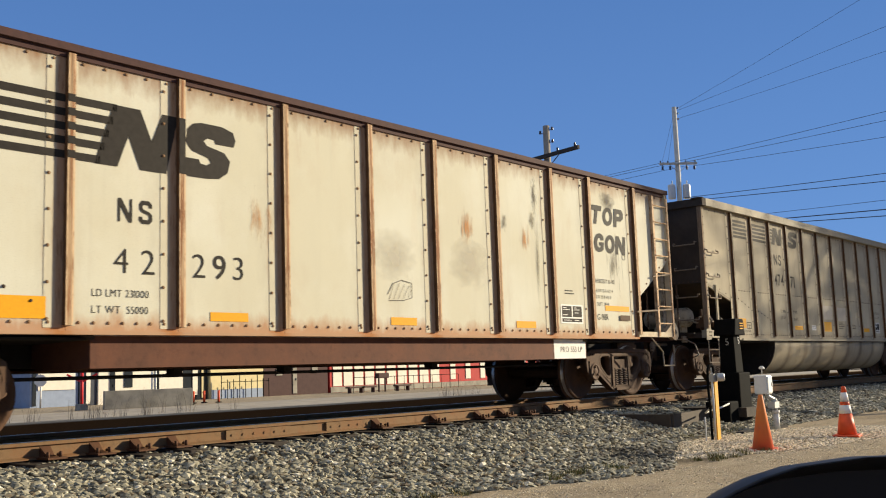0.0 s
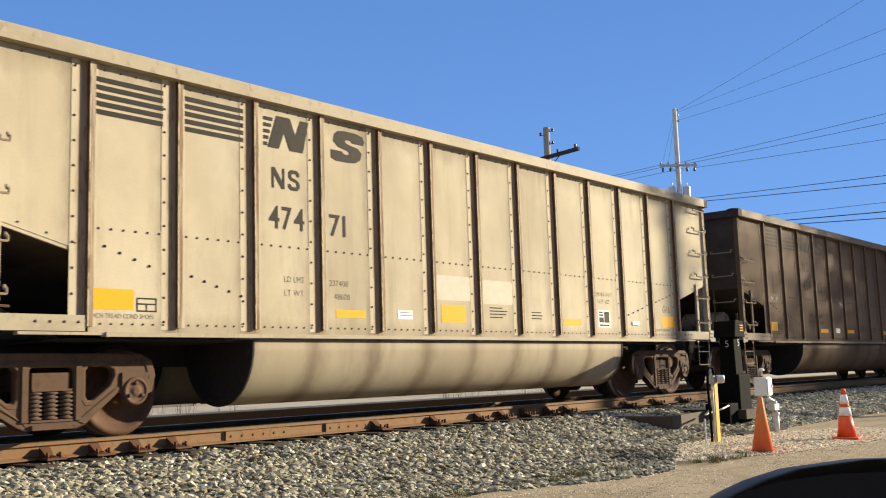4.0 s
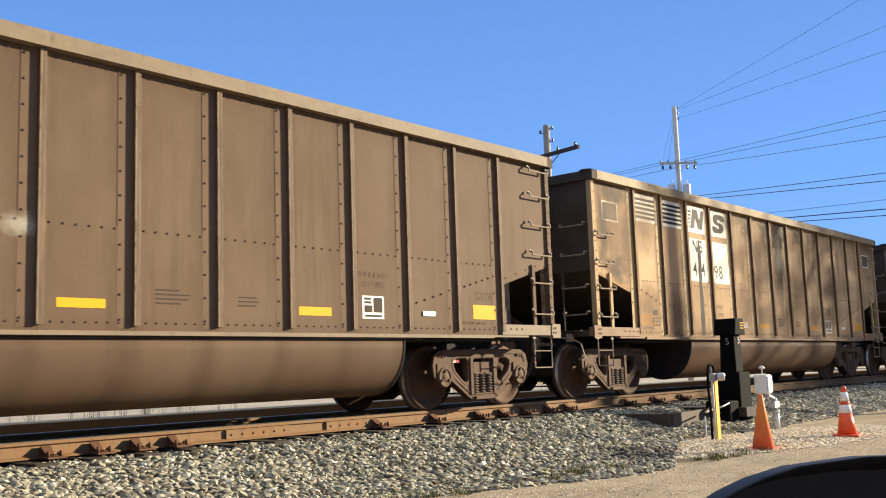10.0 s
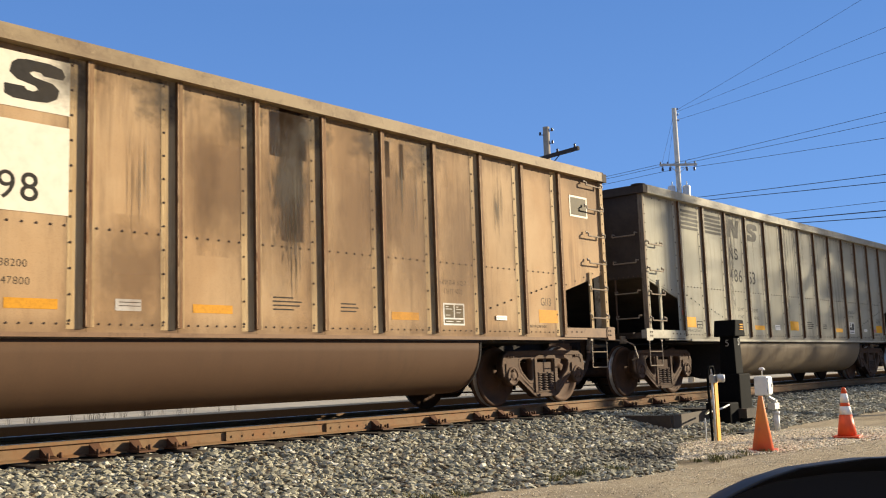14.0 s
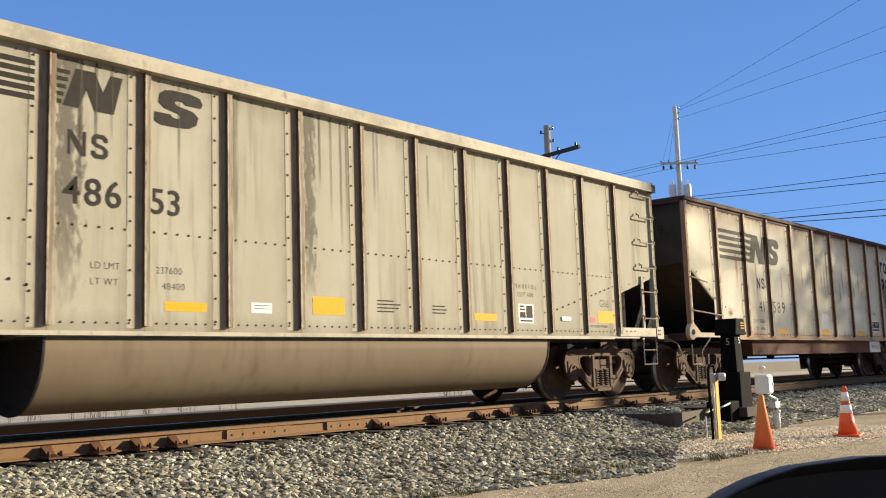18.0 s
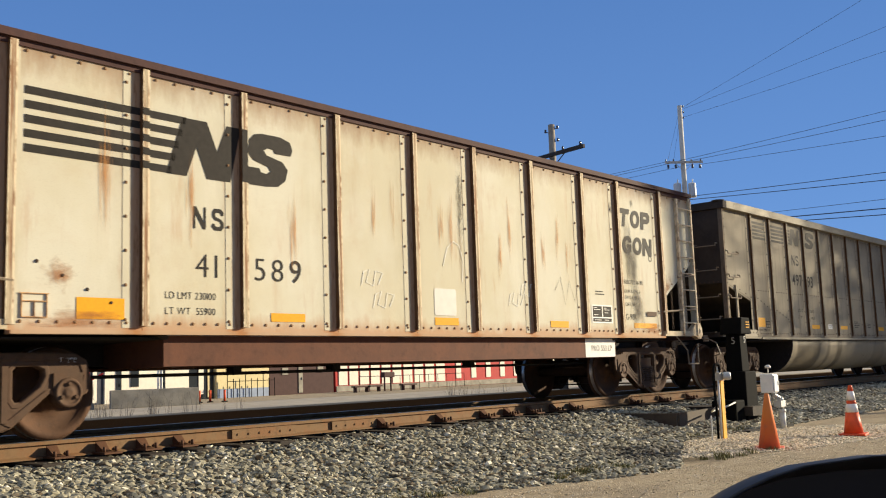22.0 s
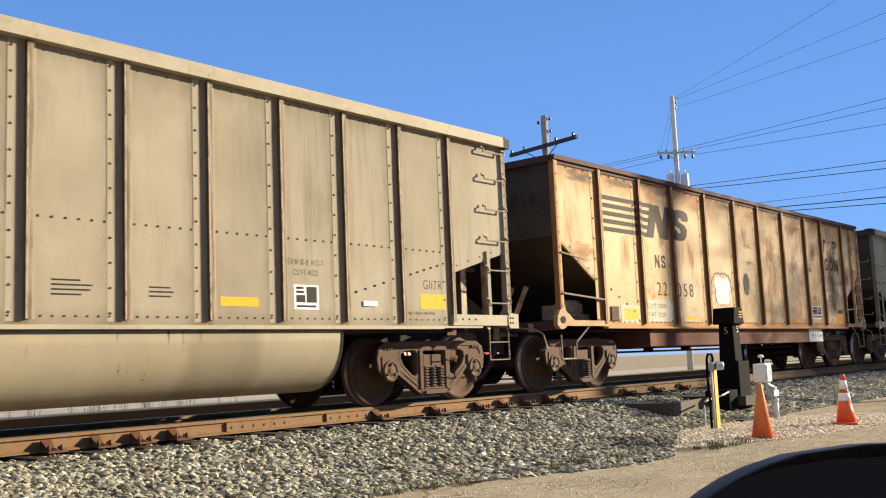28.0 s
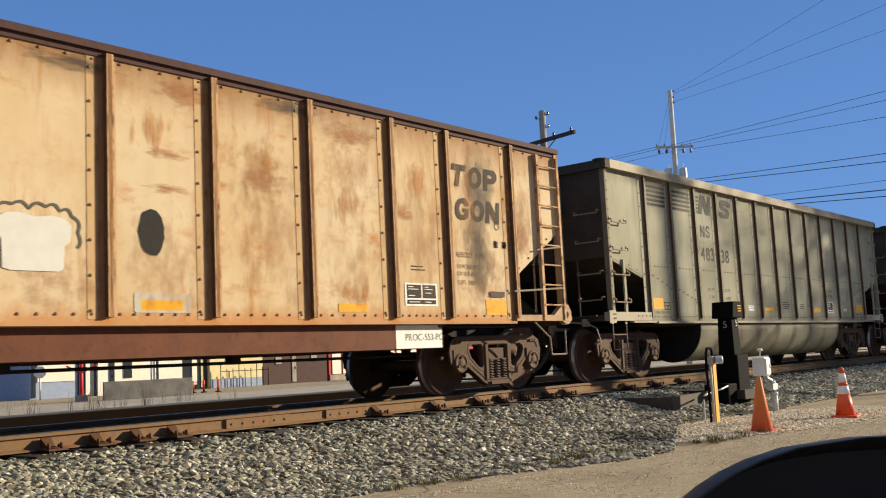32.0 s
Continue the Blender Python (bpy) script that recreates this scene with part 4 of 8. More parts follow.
def beam_car(m, paint, chord_paint, post_paint, strip_paint, beam_paint, sill_paint, label):
    car = empty("coal_car", m, label=label, category="coal car", group="coal cars of the passing train")
    xs = [0.0] + [p + 0.03 for p in BEAM_POSTS] + [LONG]
    for i in range(11):
        cut = (2.50, 1.70) if i == 0 else (1.70, 2.50) if i == 10 else None
        sides(car, "side_panel", once(("bp", i), lambda: panel_mesh(xs[i] + 0.002, xs[i + 1] - 0.002, 1.03, False, cut, 0.019)), (paint, M_RUSTRIVET))
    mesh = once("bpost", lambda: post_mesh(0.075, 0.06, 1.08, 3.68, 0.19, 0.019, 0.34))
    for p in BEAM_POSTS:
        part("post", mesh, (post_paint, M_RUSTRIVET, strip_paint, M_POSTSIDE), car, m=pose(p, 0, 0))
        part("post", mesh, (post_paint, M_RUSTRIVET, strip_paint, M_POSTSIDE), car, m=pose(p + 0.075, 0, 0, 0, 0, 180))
    sides(car, "top_rail", once("brail", lambda: finish(bm_of(lambda b: (box(b, 0, LONG, -1.56, -1.46, 3.70, 3.775), box(b, 0, LONG, -1.52, -1.505, 3.64, 3.70))), "rail")), chord_paint, "rust-brown top rail")
    ends(car, "end_rail", once("berail", lambda: finish(bm_of(lambda b: box(b, -0.05, 0.06, -1.455, 1.455, 3.66, 3.77)), "rail")), chord_paint)
    ends(car, "end_wall", once("bslope", lambda: slope_mesh(2.47, 3.0)), M_DARKEND, "dark brown sloping end wall")
    left = Matrix.Identity(4)
    right = pose(LONG, 0, 0) @ Matrix.Diagonal((-1, 1, 1, 1))
    turned = pose(LONG, 0, 0, 0, 0, 180)

    def corner(b):
        box(b, 0.0, 0.10, -1.535, -1.44, 1.05, 3.69)
        for i in range(10):
            rivet(b, 0.06, -1.535, 1.35 + 0.235 * i, 0.016)

    def sill(b):
        prism(b, [(-0.12, 1.18), (-0.04, 1.29), (0.10, 1.29), (0.36, 1.125), (1.34, 1.125), (1.34, 1.035), (0.14, 1.035), (0.04, 0.985), (-0.04, 0.985), (-0.13, 1.05)], -1.545, -1.46)
        old = len(b.faces)
        # dark disc painted in place of the bracket's open oval hole
        lathe(b, [(0.055, 0), (0.055, 0.006)], 14, pose(0.03, -1.547, 1.13, 90, 0, 0) @ Matrix.Diagonal((1.25, 1, 1, 1)))
        b.faces.ensure_lookup_table()
        for i in range(old, len(b.faces)):
            b.faces[i].material_index = 1

    def bars(b):
        rod(b, (0.05, -1.55, 1.55), (1.38, -1.55, 1.47), 0.016)
        rod(b, (0.05, -1.55, 2.20), (0.75, -1.55, 2.12), 0.014)
        bent(b, [(0.85, -1.50, 1.03), (0.45, -1.50, 0.78), (0.42, -1.50, 0.52), (0.02, -1.50, 0.52), (0.02, -1.50, 0.9)], 0.014)
    for mm in (left, right, turned, turned @ right):
        part("corner_post", once("bcorner", lambda: finish(bm_of(corner), "corner")), (strip_paint, M_RUSTRIVET), car, m=mm)
        part("end_sill_plate", once("besill", lambda: finish(bm_of(sill), "esill")), (sill_paint, M_UNDER), car, m=mm)
        part("handrail", once("bbars", lambda: finish(bm_of(bars), "bars")), M_IRON, car, "bent steel handrail and step", mm)

    def ladder(b):
        x0, x1 = LONG - 0.62, LONG - 0.10
        box(b, x0 - 0.03, x0 + 0.03, -1.565, -1.505, 1.05, 3.62)
        box(b, x1 + 0.005, x1 + 0.055, -1.565, -1.538, 1.05, 3.62)
        for i in range(8):
            rod(b, (x0, -1.548, 1.28 + 0.31 * i), (x1 + 0.03, -1.548, 1.28 + 0.31 * i), 0.013)
            rivet(b, x0, -1.566, 1.28 + 0.31 * i, 0.018, 0.012)
    sides(car, "ladder", once("bladder", lambda: finish(bm_of(ladder), "ladder")), post_paint, "worn rusty ladder")

    def ledge(b):
        box(b, 1.36, LONG - 1.36, -1.56, -1.45, 0.995, 1.03)
    sides(car, "side_sill", once("bledge", lambda: finish(bm_of(ledge), "ledge")), paint)

    def beam(b):
        box(b, 3.0, 11.78, -1.43, -1.37, 0.68, 0.99)
        box(b, 3.0, 11.78, -1.369, -0.4, 0.68, 0.70)
        box(b, 3.0, 3.02, -1.369, -0.3, 0.70, 0.98)
    sides(car, "side_beam", once("beam", lambda: finish(bm_of(beam), "beam")), beam_paint, "deep rust-brown side beam")

    def legs(b):
        box(b, -0.15, 0.10, -1.438, 1.438, 0.98, 1.12)
    ends(car, "end_frame", once("legs", lambda: finish(bm_of(legs), "legs")), RUSTRAIL)
    for y in (-0.12, 0.38):
        ends(car, "end_post", once(("bendpost", y), lambda: finish(bm_of(lambda b: (box(b, -0.07, -0.004, y, y + 0.02, 1.125, 3.655), box(b, -0.07, -0.055, y + 0.021, y + 0.09, 1.125, 3.655))), "end_post")), post_paint)

    def rods(b):
        rod(b, (2.4, -0.55, 0.60), (12.3, -0.55, 0.60), 0.02)
        for x in (4.5, 6.1, 8.9):
            box(b, x, x + 0.12, -0.60, -0.45, 0.58, 0.72)
        lathe(b, [(0.16, 0), (0.16, 0.6)], 16, pose(8.0, -0.2, 0.86, 0, 90, 0))
    part("brake_rod", once("rods", lambda: finish(bm_of(rods), "rods")), M_UNDER, car, "dark brake rod under the floor")
    common(car, paint, post_paint, False)
    return car


BEAM_SEAM, TUB_SEAM = [p - 0.06 for p in BEAM_POSTS], [p - 0.08 for p in TUB_POSTS]
ORANGE_RUST, BROWN = (0.36, 0.145, 0.045), (0.09, 0.055, 0.035)
CREAM_A = car_paint("cream_paint", (0.56, 0.525, 0.395), (0.61, 0.59, 0.475), ORANGE_RUST, (0.34, 0.31, 0.24), 0.18, 0.12, 1.0, BEAM_SEAM, 0.10, 0.85)
TAN_B = car_paint("tan_paint", (0.440, 0.378, 0.262), (0.485, 0.425, 0.305), BROWN, (0.215, 0.180, 0.128), 0.15, 0.4, 2.0, TUB_SEAM, 0.40, 0.35)
BROWN_C = car_paint("dusty_brown_paint", (0.130, 0.084, 0.053), (0.148, 0.100, 0.065), BROWN, (0.064, 0.044, 0.027), 0.15, 0.4, 3.0, TUB_SEAM, 0.35, 0.35)
TAN_D = car_paint("sooty_tan_paint", (0.39, 0.245, 0.125), (0.45, 0.305, 0.168), BROWN, (0.12, 0.075, 0.043), 0.25, 0.6, 4.0, TUB_SEAM, 0.5, 0.5)
GREY_E = car_paint("grey_tan_paint", (0.350, 0.325, 0.245), (0.384, 0.360, 0.280), BROWN, (0.215, 0.185, 0.129), 0.12, 0.9, 5.0, TUB_SEAM, 0.25, 0.3)
CREAM_F = car_paint("pale_cream_paint", (0.55, 0.50, 0.36), (0.60, 0.565, 0.445), ORANGE_RUST, (0.34, 0.30, 0.21), 0.28, 0.15, 6.0, BEAM_SEAM, 0.12, 0.7, 0.14, 0.08)
TAN_G = car_paint("beige_paint", (0.30, 0.255, 0.18), (0.34, 0.295, 0.215), BROWN, (0.14, 0.115, 0.08), 0.15, 0.5, 7.0, TUB_SEAM, 0.4, 0.35)
ORANGE_H = car_paint("rust_stained_paint", (0.555, 0.405, 0.228), (0.60, 0.475, 0.300), (0.42, 0.185, 0.06), (0.40, 0.28, 0.16), 0.75, 0.35, 8.0, BEAM_SEAM, 0.25, 0.9, 0.22, 0.85)
GREEN_I = car_paint("grey_green_paint", (0.31, 0.29, 0.20), (0.37, 0.35, 0.25), BROWN, (0.15, 0.14, 0.10), 0.1, 0.6, 9.0, TUB_SEAM, 0.45, 0.35)
POST_A = post_paint("rusty_cream_post", (0.42, 0.29, 0.165), (0.24, 0.088, 0.032), BROWN, 0.9, 0.6, 1.0)
POST_F = post_paint("cream_post", (0.50, 0.41, 0.27), (0.24, 0.095, 0.036), BROWN, 0.8, 0.5, 6.0)
POST_B = post_paint("tan_post", (0.36, 0.30, 0.20), (0.16, 0.082, 0.042), (0.07, 0.046, 0.031), 0.75, 0.7, 2.0)
POST_C = post_paint("brown_post", (0.16, 0.115, 0.075), (0.09, 0.058, 0.038), (0.06, 0.042, 0.028), 0.5, 0.7, 3.0)
POST_D = post_paint("sooty_post", (0.24, 0.15, 0.075), (0.17, 0.07, 0.03), (0.05, 0.03, 0.02), 0.7, 0.9, 4.0)
POST_E = post_paint("grey_post", (0.33, 0.285, 0.20), (0.15, 0.085, 0.048), (0.075, 0.052, 0.035), 0.7, 0.7, 5.0)
POST_G = post_paint("beige_post", (0.30, 0.25, 0.17), (0.14, 0.078, 0.044), (0.068, 0.048, 0.033), 0.7, 0.7, 7.0)
POST_H = post_paint("rusted_post", (0.36, 0.21, 0.095), (0.20, 0.075, 0.026), (0.075, 0.04, 0.024), 0.9, 0.8, 8.0)
POST_I = post_paint("grey_green_post", (0.24, 0.22, 0.155), (0.13, 0.095, 0.06), (0.075, 0.064, 0.046), 0.4, 0.6, 9.0)
STRIP_D = post_paint("yellow_cream_strip", (0.40, 0.285, 0.15), (0.34, 0.20, 0.08), (0.17, 0.11, 0.06), 0.4, 0.4, 24.0, False)
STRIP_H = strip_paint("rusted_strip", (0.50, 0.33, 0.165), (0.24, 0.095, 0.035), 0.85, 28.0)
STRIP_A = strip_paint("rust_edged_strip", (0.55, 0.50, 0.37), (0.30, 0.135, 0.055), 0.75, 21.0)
# Brown in the next four: rust plus the posts' shadow band in colour.
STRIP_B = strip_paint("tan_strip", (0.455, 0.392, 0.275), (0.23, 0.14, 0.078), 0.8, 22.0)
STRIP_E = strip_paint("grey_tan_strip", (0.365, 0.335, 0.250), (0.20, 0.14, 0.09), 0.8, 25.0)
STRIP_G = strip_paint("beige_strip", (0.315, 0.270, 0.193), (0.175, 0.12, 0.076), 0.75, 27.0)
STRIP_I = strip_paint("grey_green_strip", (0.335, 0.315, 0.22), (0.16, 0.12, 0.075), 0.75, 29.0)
CHORD_B = chord_paint("dull_tan_chord", (0.34, 0.29, 0.20), (0.25, 0.205, 0.14), 12.0)
CHORD_C = chord_paint("dusty_chord", (0.20, 0.15, 0.097), (0.14, 0.10, 0.065), 13.0)
CHORD_D = chord_paint("sooty_chord", (0.28, 0.205, 0.115), (0.16, 0.105, 0.06), 14.0)
CHORD_E = chord_paint("grey_tan_chord", (0.41, 0.37, 0.275), (0.235, 0.20, 0.145), 15.0)
SILL_D = chord_paint("rust_brown_sill", (0.20, 0.115, 0.06), (0.12, 0.065, 0.035), 16.0)
SILL_A = chord_paint("chipped_cream_sill", (0.50, 0.42, 0.28), (0.30, 0.16, 0.07), 17.0)
SILL_H = chord_paint("rust_stained_sill", (0.40, 0.255, 0.125), (0.20, 0.085, 0.035), 18.0)
TUB_E = car_paint("dusty_brown_tub", (0.27, 0.22, 0.145), (0.30, 0.25, 0.17), BROWN, (0.13, 0.10, 0.065), 0.1, 0.5, 35.0)
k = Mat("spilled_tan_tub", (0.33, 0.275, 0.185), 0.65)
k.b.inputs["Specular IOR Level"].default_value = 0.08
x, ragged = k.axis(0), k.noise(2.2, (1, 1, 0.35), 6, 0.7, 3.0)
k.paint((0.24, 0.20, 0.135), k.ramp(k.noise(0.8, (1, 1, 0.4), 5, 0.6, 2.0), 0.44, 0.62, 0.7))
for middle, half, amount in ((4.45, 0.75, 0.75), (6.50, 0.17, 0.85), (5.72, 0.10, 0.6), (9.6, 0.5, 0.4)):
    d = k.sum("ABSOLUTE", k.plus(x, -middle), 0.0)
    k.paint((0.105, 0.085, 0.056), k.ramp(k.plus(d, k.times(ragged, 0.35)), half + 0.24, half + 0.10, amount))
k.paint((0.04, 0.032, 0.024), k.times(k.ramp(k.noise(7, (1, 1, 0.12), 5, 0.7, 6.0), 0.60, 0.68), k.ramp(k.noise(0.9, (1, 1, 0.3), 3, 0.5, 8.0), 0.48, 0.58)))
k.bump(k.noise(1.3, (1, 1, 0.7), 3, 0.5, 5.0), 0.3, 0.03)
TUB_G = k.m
TUB_D = car_paint("dark_brown_tub", (0.115, 0.064, 0.036), (0.135, 0.078, 0.043), BROWN, (0.06, 0.04, 0.026), 0.1, 0.3, 34.0)
RUSTRAIL = rusty("rust_brown_rail", (0.064, 0.031, 0.027), (0.09, 0.041, 0.030), 0.6, 5)
BEAM = rusty("rust_brown_beam", (0.105, 0.044, 0.026), (0.16, 0.060, 0.03), 0.6, 3)
BEAM_H = rusty("red_rust_beam", (0.115, 0.042, 0.022), (0.17, 0.060, 0.026), 0.6, 3)

CARS = []
START = 18.18


def add_car(kind, offset, *args):
    m = pose(START + offset, 0, 0)
    car = (tub_car if kind == "tub" else beam_car)(m, *args)
    CARS.append((car, offset))
    return car


car_a = add_car("beam", -16.20, CREAM_A, RUSTRAIL, POST_A, STRIP_A, BEAM, SILL_A, "cream coal car with rust runs and a red-brown side beam")
car_b = add_car("tub", -0.07, TAN_B, CHORD_B, POST_B, STRIP_B, "light tan coal car with a rounded tub belly")
car_c = add_car("tub", 16.23, BROWN_C, CHORD_C, POST_C, BROWN_C, "dusty brown coal car with faded markings")
car_d = add_car("tub", 32.20, TAN_D, CHORD_D, POST_D, STRIP_D, "sooty orange-tan coal car with white marking panels", TUB_D)
car_e = add_car("tub", 48.52, GREY_E, CHORD_E, POST_E, STRIP_E, "pale grey-tan coal car with dark water runs", TUB_E)
car_f = add_car("beam", 64.85, CREAM_F, RUSTRAIL, POST_F, STRIP_A, BEAM, SILL_A, "pale cream coal car with rust stains and scrawls")
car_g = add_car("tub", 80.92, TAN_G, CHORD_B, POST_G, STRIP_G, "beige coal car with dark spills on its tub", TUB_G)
car_h = add_car("beam", 96.925, ORANGE_H, RUSTRAIL, POST_H, STRIP_H, BEAM_H, SILL_H, "heavily rust-stained orange coal car with a black patch")
car_i = add_car("tub", 113.05, GREEN_I, CHORD_B, POST_I, STRIP_I, "grey-green coal car with dark stripes")
car_j = add_car("tub", 129.2, BROWN_C, CHORD_C, POST_C, BROWN_C, "dark brown coal car at the train's end of view")


car_d.scale.x, car_e.scale.x = 1.017, 1.022          # stretched to fit the camera's view of their posts
for c, mat in ((car_b, POST_B), (car_c, POST_C)):
    brake_gear(c, mat)
for c, mat in ((car_f, POST_F), (car_h, POST_H)):
    head_gear(c, mat)
for c in (car_a, car_f, car_h):
    part("chain", once("chain", chain_mesh), M_STEEL, c, "rusty hanging chain", pose(LONG - 0.28, -1.15, 0))
part("air_reservoir", once("breservoir", beam_reservoir_mesh), POST_C, car_h, "dusty round air reservoir and pipes")

# ---- markings on the cars ----
M_PLATE_D = plain("dull_green_stencil", (0.10, 0.075, 0.035), 0.7, 0, 0.25, 9)
M_PALE = plain("pale_repaint", (0.60, 0.57, 0.50), 0.6, 0, 0.1, 6)
FACE = SHEET - 0.0052          # paint on the sheets, clear of the lapped plates


def mark(car, name, mesh, mat, x, z, y=FACE, label=""):
    return part(name, mesh, mat, car, label, pose(x, y, z, 90, 0, 0))


def patch(car, name, x0, x1, z0, z1, mat, y=FACE, label="", r=0.0):
    """A flat painted or stuck-on rectangle."""
    if r:
        mesh = outline_mesh([rounded(0, x1 - x0, 0, z1 - z0, r)], 0.0004)
    else:
        bm = bmesh.new()
        box(bm, 0, x1 - x0, 0, z1 - z0, -0.0004, 0.0004)
        mesh = finish(bm, name)
    return mark(car, name, mesh, mat, x0, z0, y, label)


BOLD_N = [(0, 0), (0.26, 0), (0.39, 0.53), (0.53, 0), (0.85, 0), (1.0, 1), (0.80, 1), (0.67, 0.50), (0.53, 1), (0.21, 1)]
LIGHT_N = [(0, 0), (0.145, 0), (0.145, 0.70), (0.78, 0), (1, 0), (1, 1), (0.855, 1), (0.855, 0.30), (0.22, 1), (0, 1)]
BOLD_S = [(0.30, 1.0), (0.70, 1.0), (0.93, 0.93), (1.0, 0.78), (0.97, 0.66), (0.62, 0.66), (0.58, 0.73), (0.45, 0.74), (0.38, 0.68), (0.45, 0.60), (0.80, 0.52), (0.93, 0.38),
          (0.90, 0.16), (0.75, 0.03), (0.5, 0), (0.15, 0), (0.0, 0.08), (-0.02, 0.33), (0.32, 0.33), (0.36, 0.26), (0.48, 0.24), (0.56, 0.30), (0.50, 0.38), (0.18, 0.47), (0.04, 0.62), (0.06, 0.85), (0.15, 0.96)]
LIGHT_S = [(0.20, 1.0), (0.72, 1.0), (0.95, 0.86), (0.95, 0.70), (0.76, 0.70), (0.70, 0.82), (0.32, 0.83), (0.24, 0.74), (0.30, 0.62), (0.75, 0.52), (0.97, 0.38), (0.97, 0.16), (0.76, 0.0), (0.22, 0.0),
           (0.0, 0.14), (0.0, 0.30), (0.20, 0.30), (0.26, 0.18), (0.66, 0.17), (0.76, 0.27), (0.68, 0.40), (0.24, 0.48), (0.03, 0.62), (0.03, 0.84)]


def ring(cx, cy, rx, ry, n=18):
    return [(cx + rx * math.cos(2 * math.pi * k / n), cy + ry * math.sin(2 * math.pi * k / n)) for k in range(n)]


def shape(loops, w, h, slant=0.0):
    return outline_mesh([[(u * w + slant * v * h, v * h) for u, v in loop] for loop in loops], 0.0004)


def small_bars(car, x, z, rows, mat, wide=0.30, high=0.016, gap=0.045):
    """Lines of small writing that cannot be read."""
    rnd = random.Random(int(100 * (x + z)))
    for r in range(rows):
        bm = bmesh.new()
        box(bm, 0, wide * rnd.uniform(0.7, 1.0), 0, high, -0.0004, 0.0004)
        mark(car, "writing_line", bm, mat, x, z - r * gap, SHEET - 0.0040)


def plate_square(car, x0, x1, z0, z1, white, dark):
    """A dark consolidated stencil in a white frame."""
    patch(car, "stencil_frame", x0, x1, z0, z1, white, FACE)
    w, h = x1 - x0, z1 - z0
    for a, b, c, d in ((0.08, 0.42, 0.66, 0.76), (0.08, 0.40, 0.82, 0.92), (0.50, 0.93, 0.28, 0.93), (0.08, 0.46, 0.28, 0.58), (0.10, 0.90, 0.08, 0.17)):
        patch(car, "stencil_field", x0 + a * w, x0 + b * w, z0 + c * h, z0 + d * h, dark, FACE - 0.0007)


def plate_dark(car, x0, x1, z0, z1, white, dark):
    """Dark stencil fields set in a thin pale frame."""
    patch(car, "stencil_frame", x0, x1, z0, z1, white, FACE)
    w, h = x1 - x0, z1 - z0
    for a, b, c, d in ((0.05, 0.49, 0.34, 0.93), (0.535, 0.95, 0.34, 0.93), (0.05, 0.95, 0.08, 0.27)):
        patch(car, "stencil_field", x0 + a * w, x0 + b * w, z0 + c * h, z0 + d * h, dark, FACE - 0.0007)
    for a, b, c in ((0.10, 0.25, 0.82), (0.10, 0.40, 0.72), (0.10, 0.30, 0.44), (0.60, 0.72, 0.82), (0.60, 0.85, 0.72), (0.62, 0.80, 0.56), (0.12, 0.45, 0.16), (0.60, 0.80, 0.16)):
        patch(car, "stencil_line", x0 + a * w, x0 + b * w, z0 + c * h, z0 + c * h + 0.009, white, FACE - 0.0013)


def numeral(car, text, x, z, size, mat, squeeze=1.0, label="stencilled character", gap=0.13, y=None):
    """Writing, one part a character."""
    y = y if y is not None else FACE if size > 0.2 else SHEET - 0.0040 if car is not car_h else FACE
    for ch in text:
        if ch == " ":
            x += 0.32 * size * squeeze
            continue
        def make():
            me = words(ch, size, 0.0 if ch == "9" else -0.006 if size == 0.375 else 0.012)
            left = min(v.co.x for v in me.vertices)
            me.transform(Matrix.Diagonal((squeeze, 1, 1, 1)) @ Matrix.Translation((-left, 0, 0)))
            return me
        me = once(("char", ch, size, squeeze), make)
        mark(car, "character", me, mat, x, z, y)
        x += max(v.co.x for v in me.vertices) + gap * size * squeeze


def end_number(car, text, z=3.0, y=-0.30, mat=None):
    """Large stencilled figures on the end wall, read from ahead of the car."""
    for ch in text:
        def make():
            me = words(ch, 0.30)
            left = min(v.co.x for v in me.vertices)
            me.transform(Matrix.Translation((-left, 0, 0)))
            return me
        me = once(("endchar", ch), make)
        part("character", me, mat or M_BLACKMARK, car, m=pose(0.026, y, z, 90, 0, -90))
        y -= max(v.co.x for v in me.vertices) + 0.06


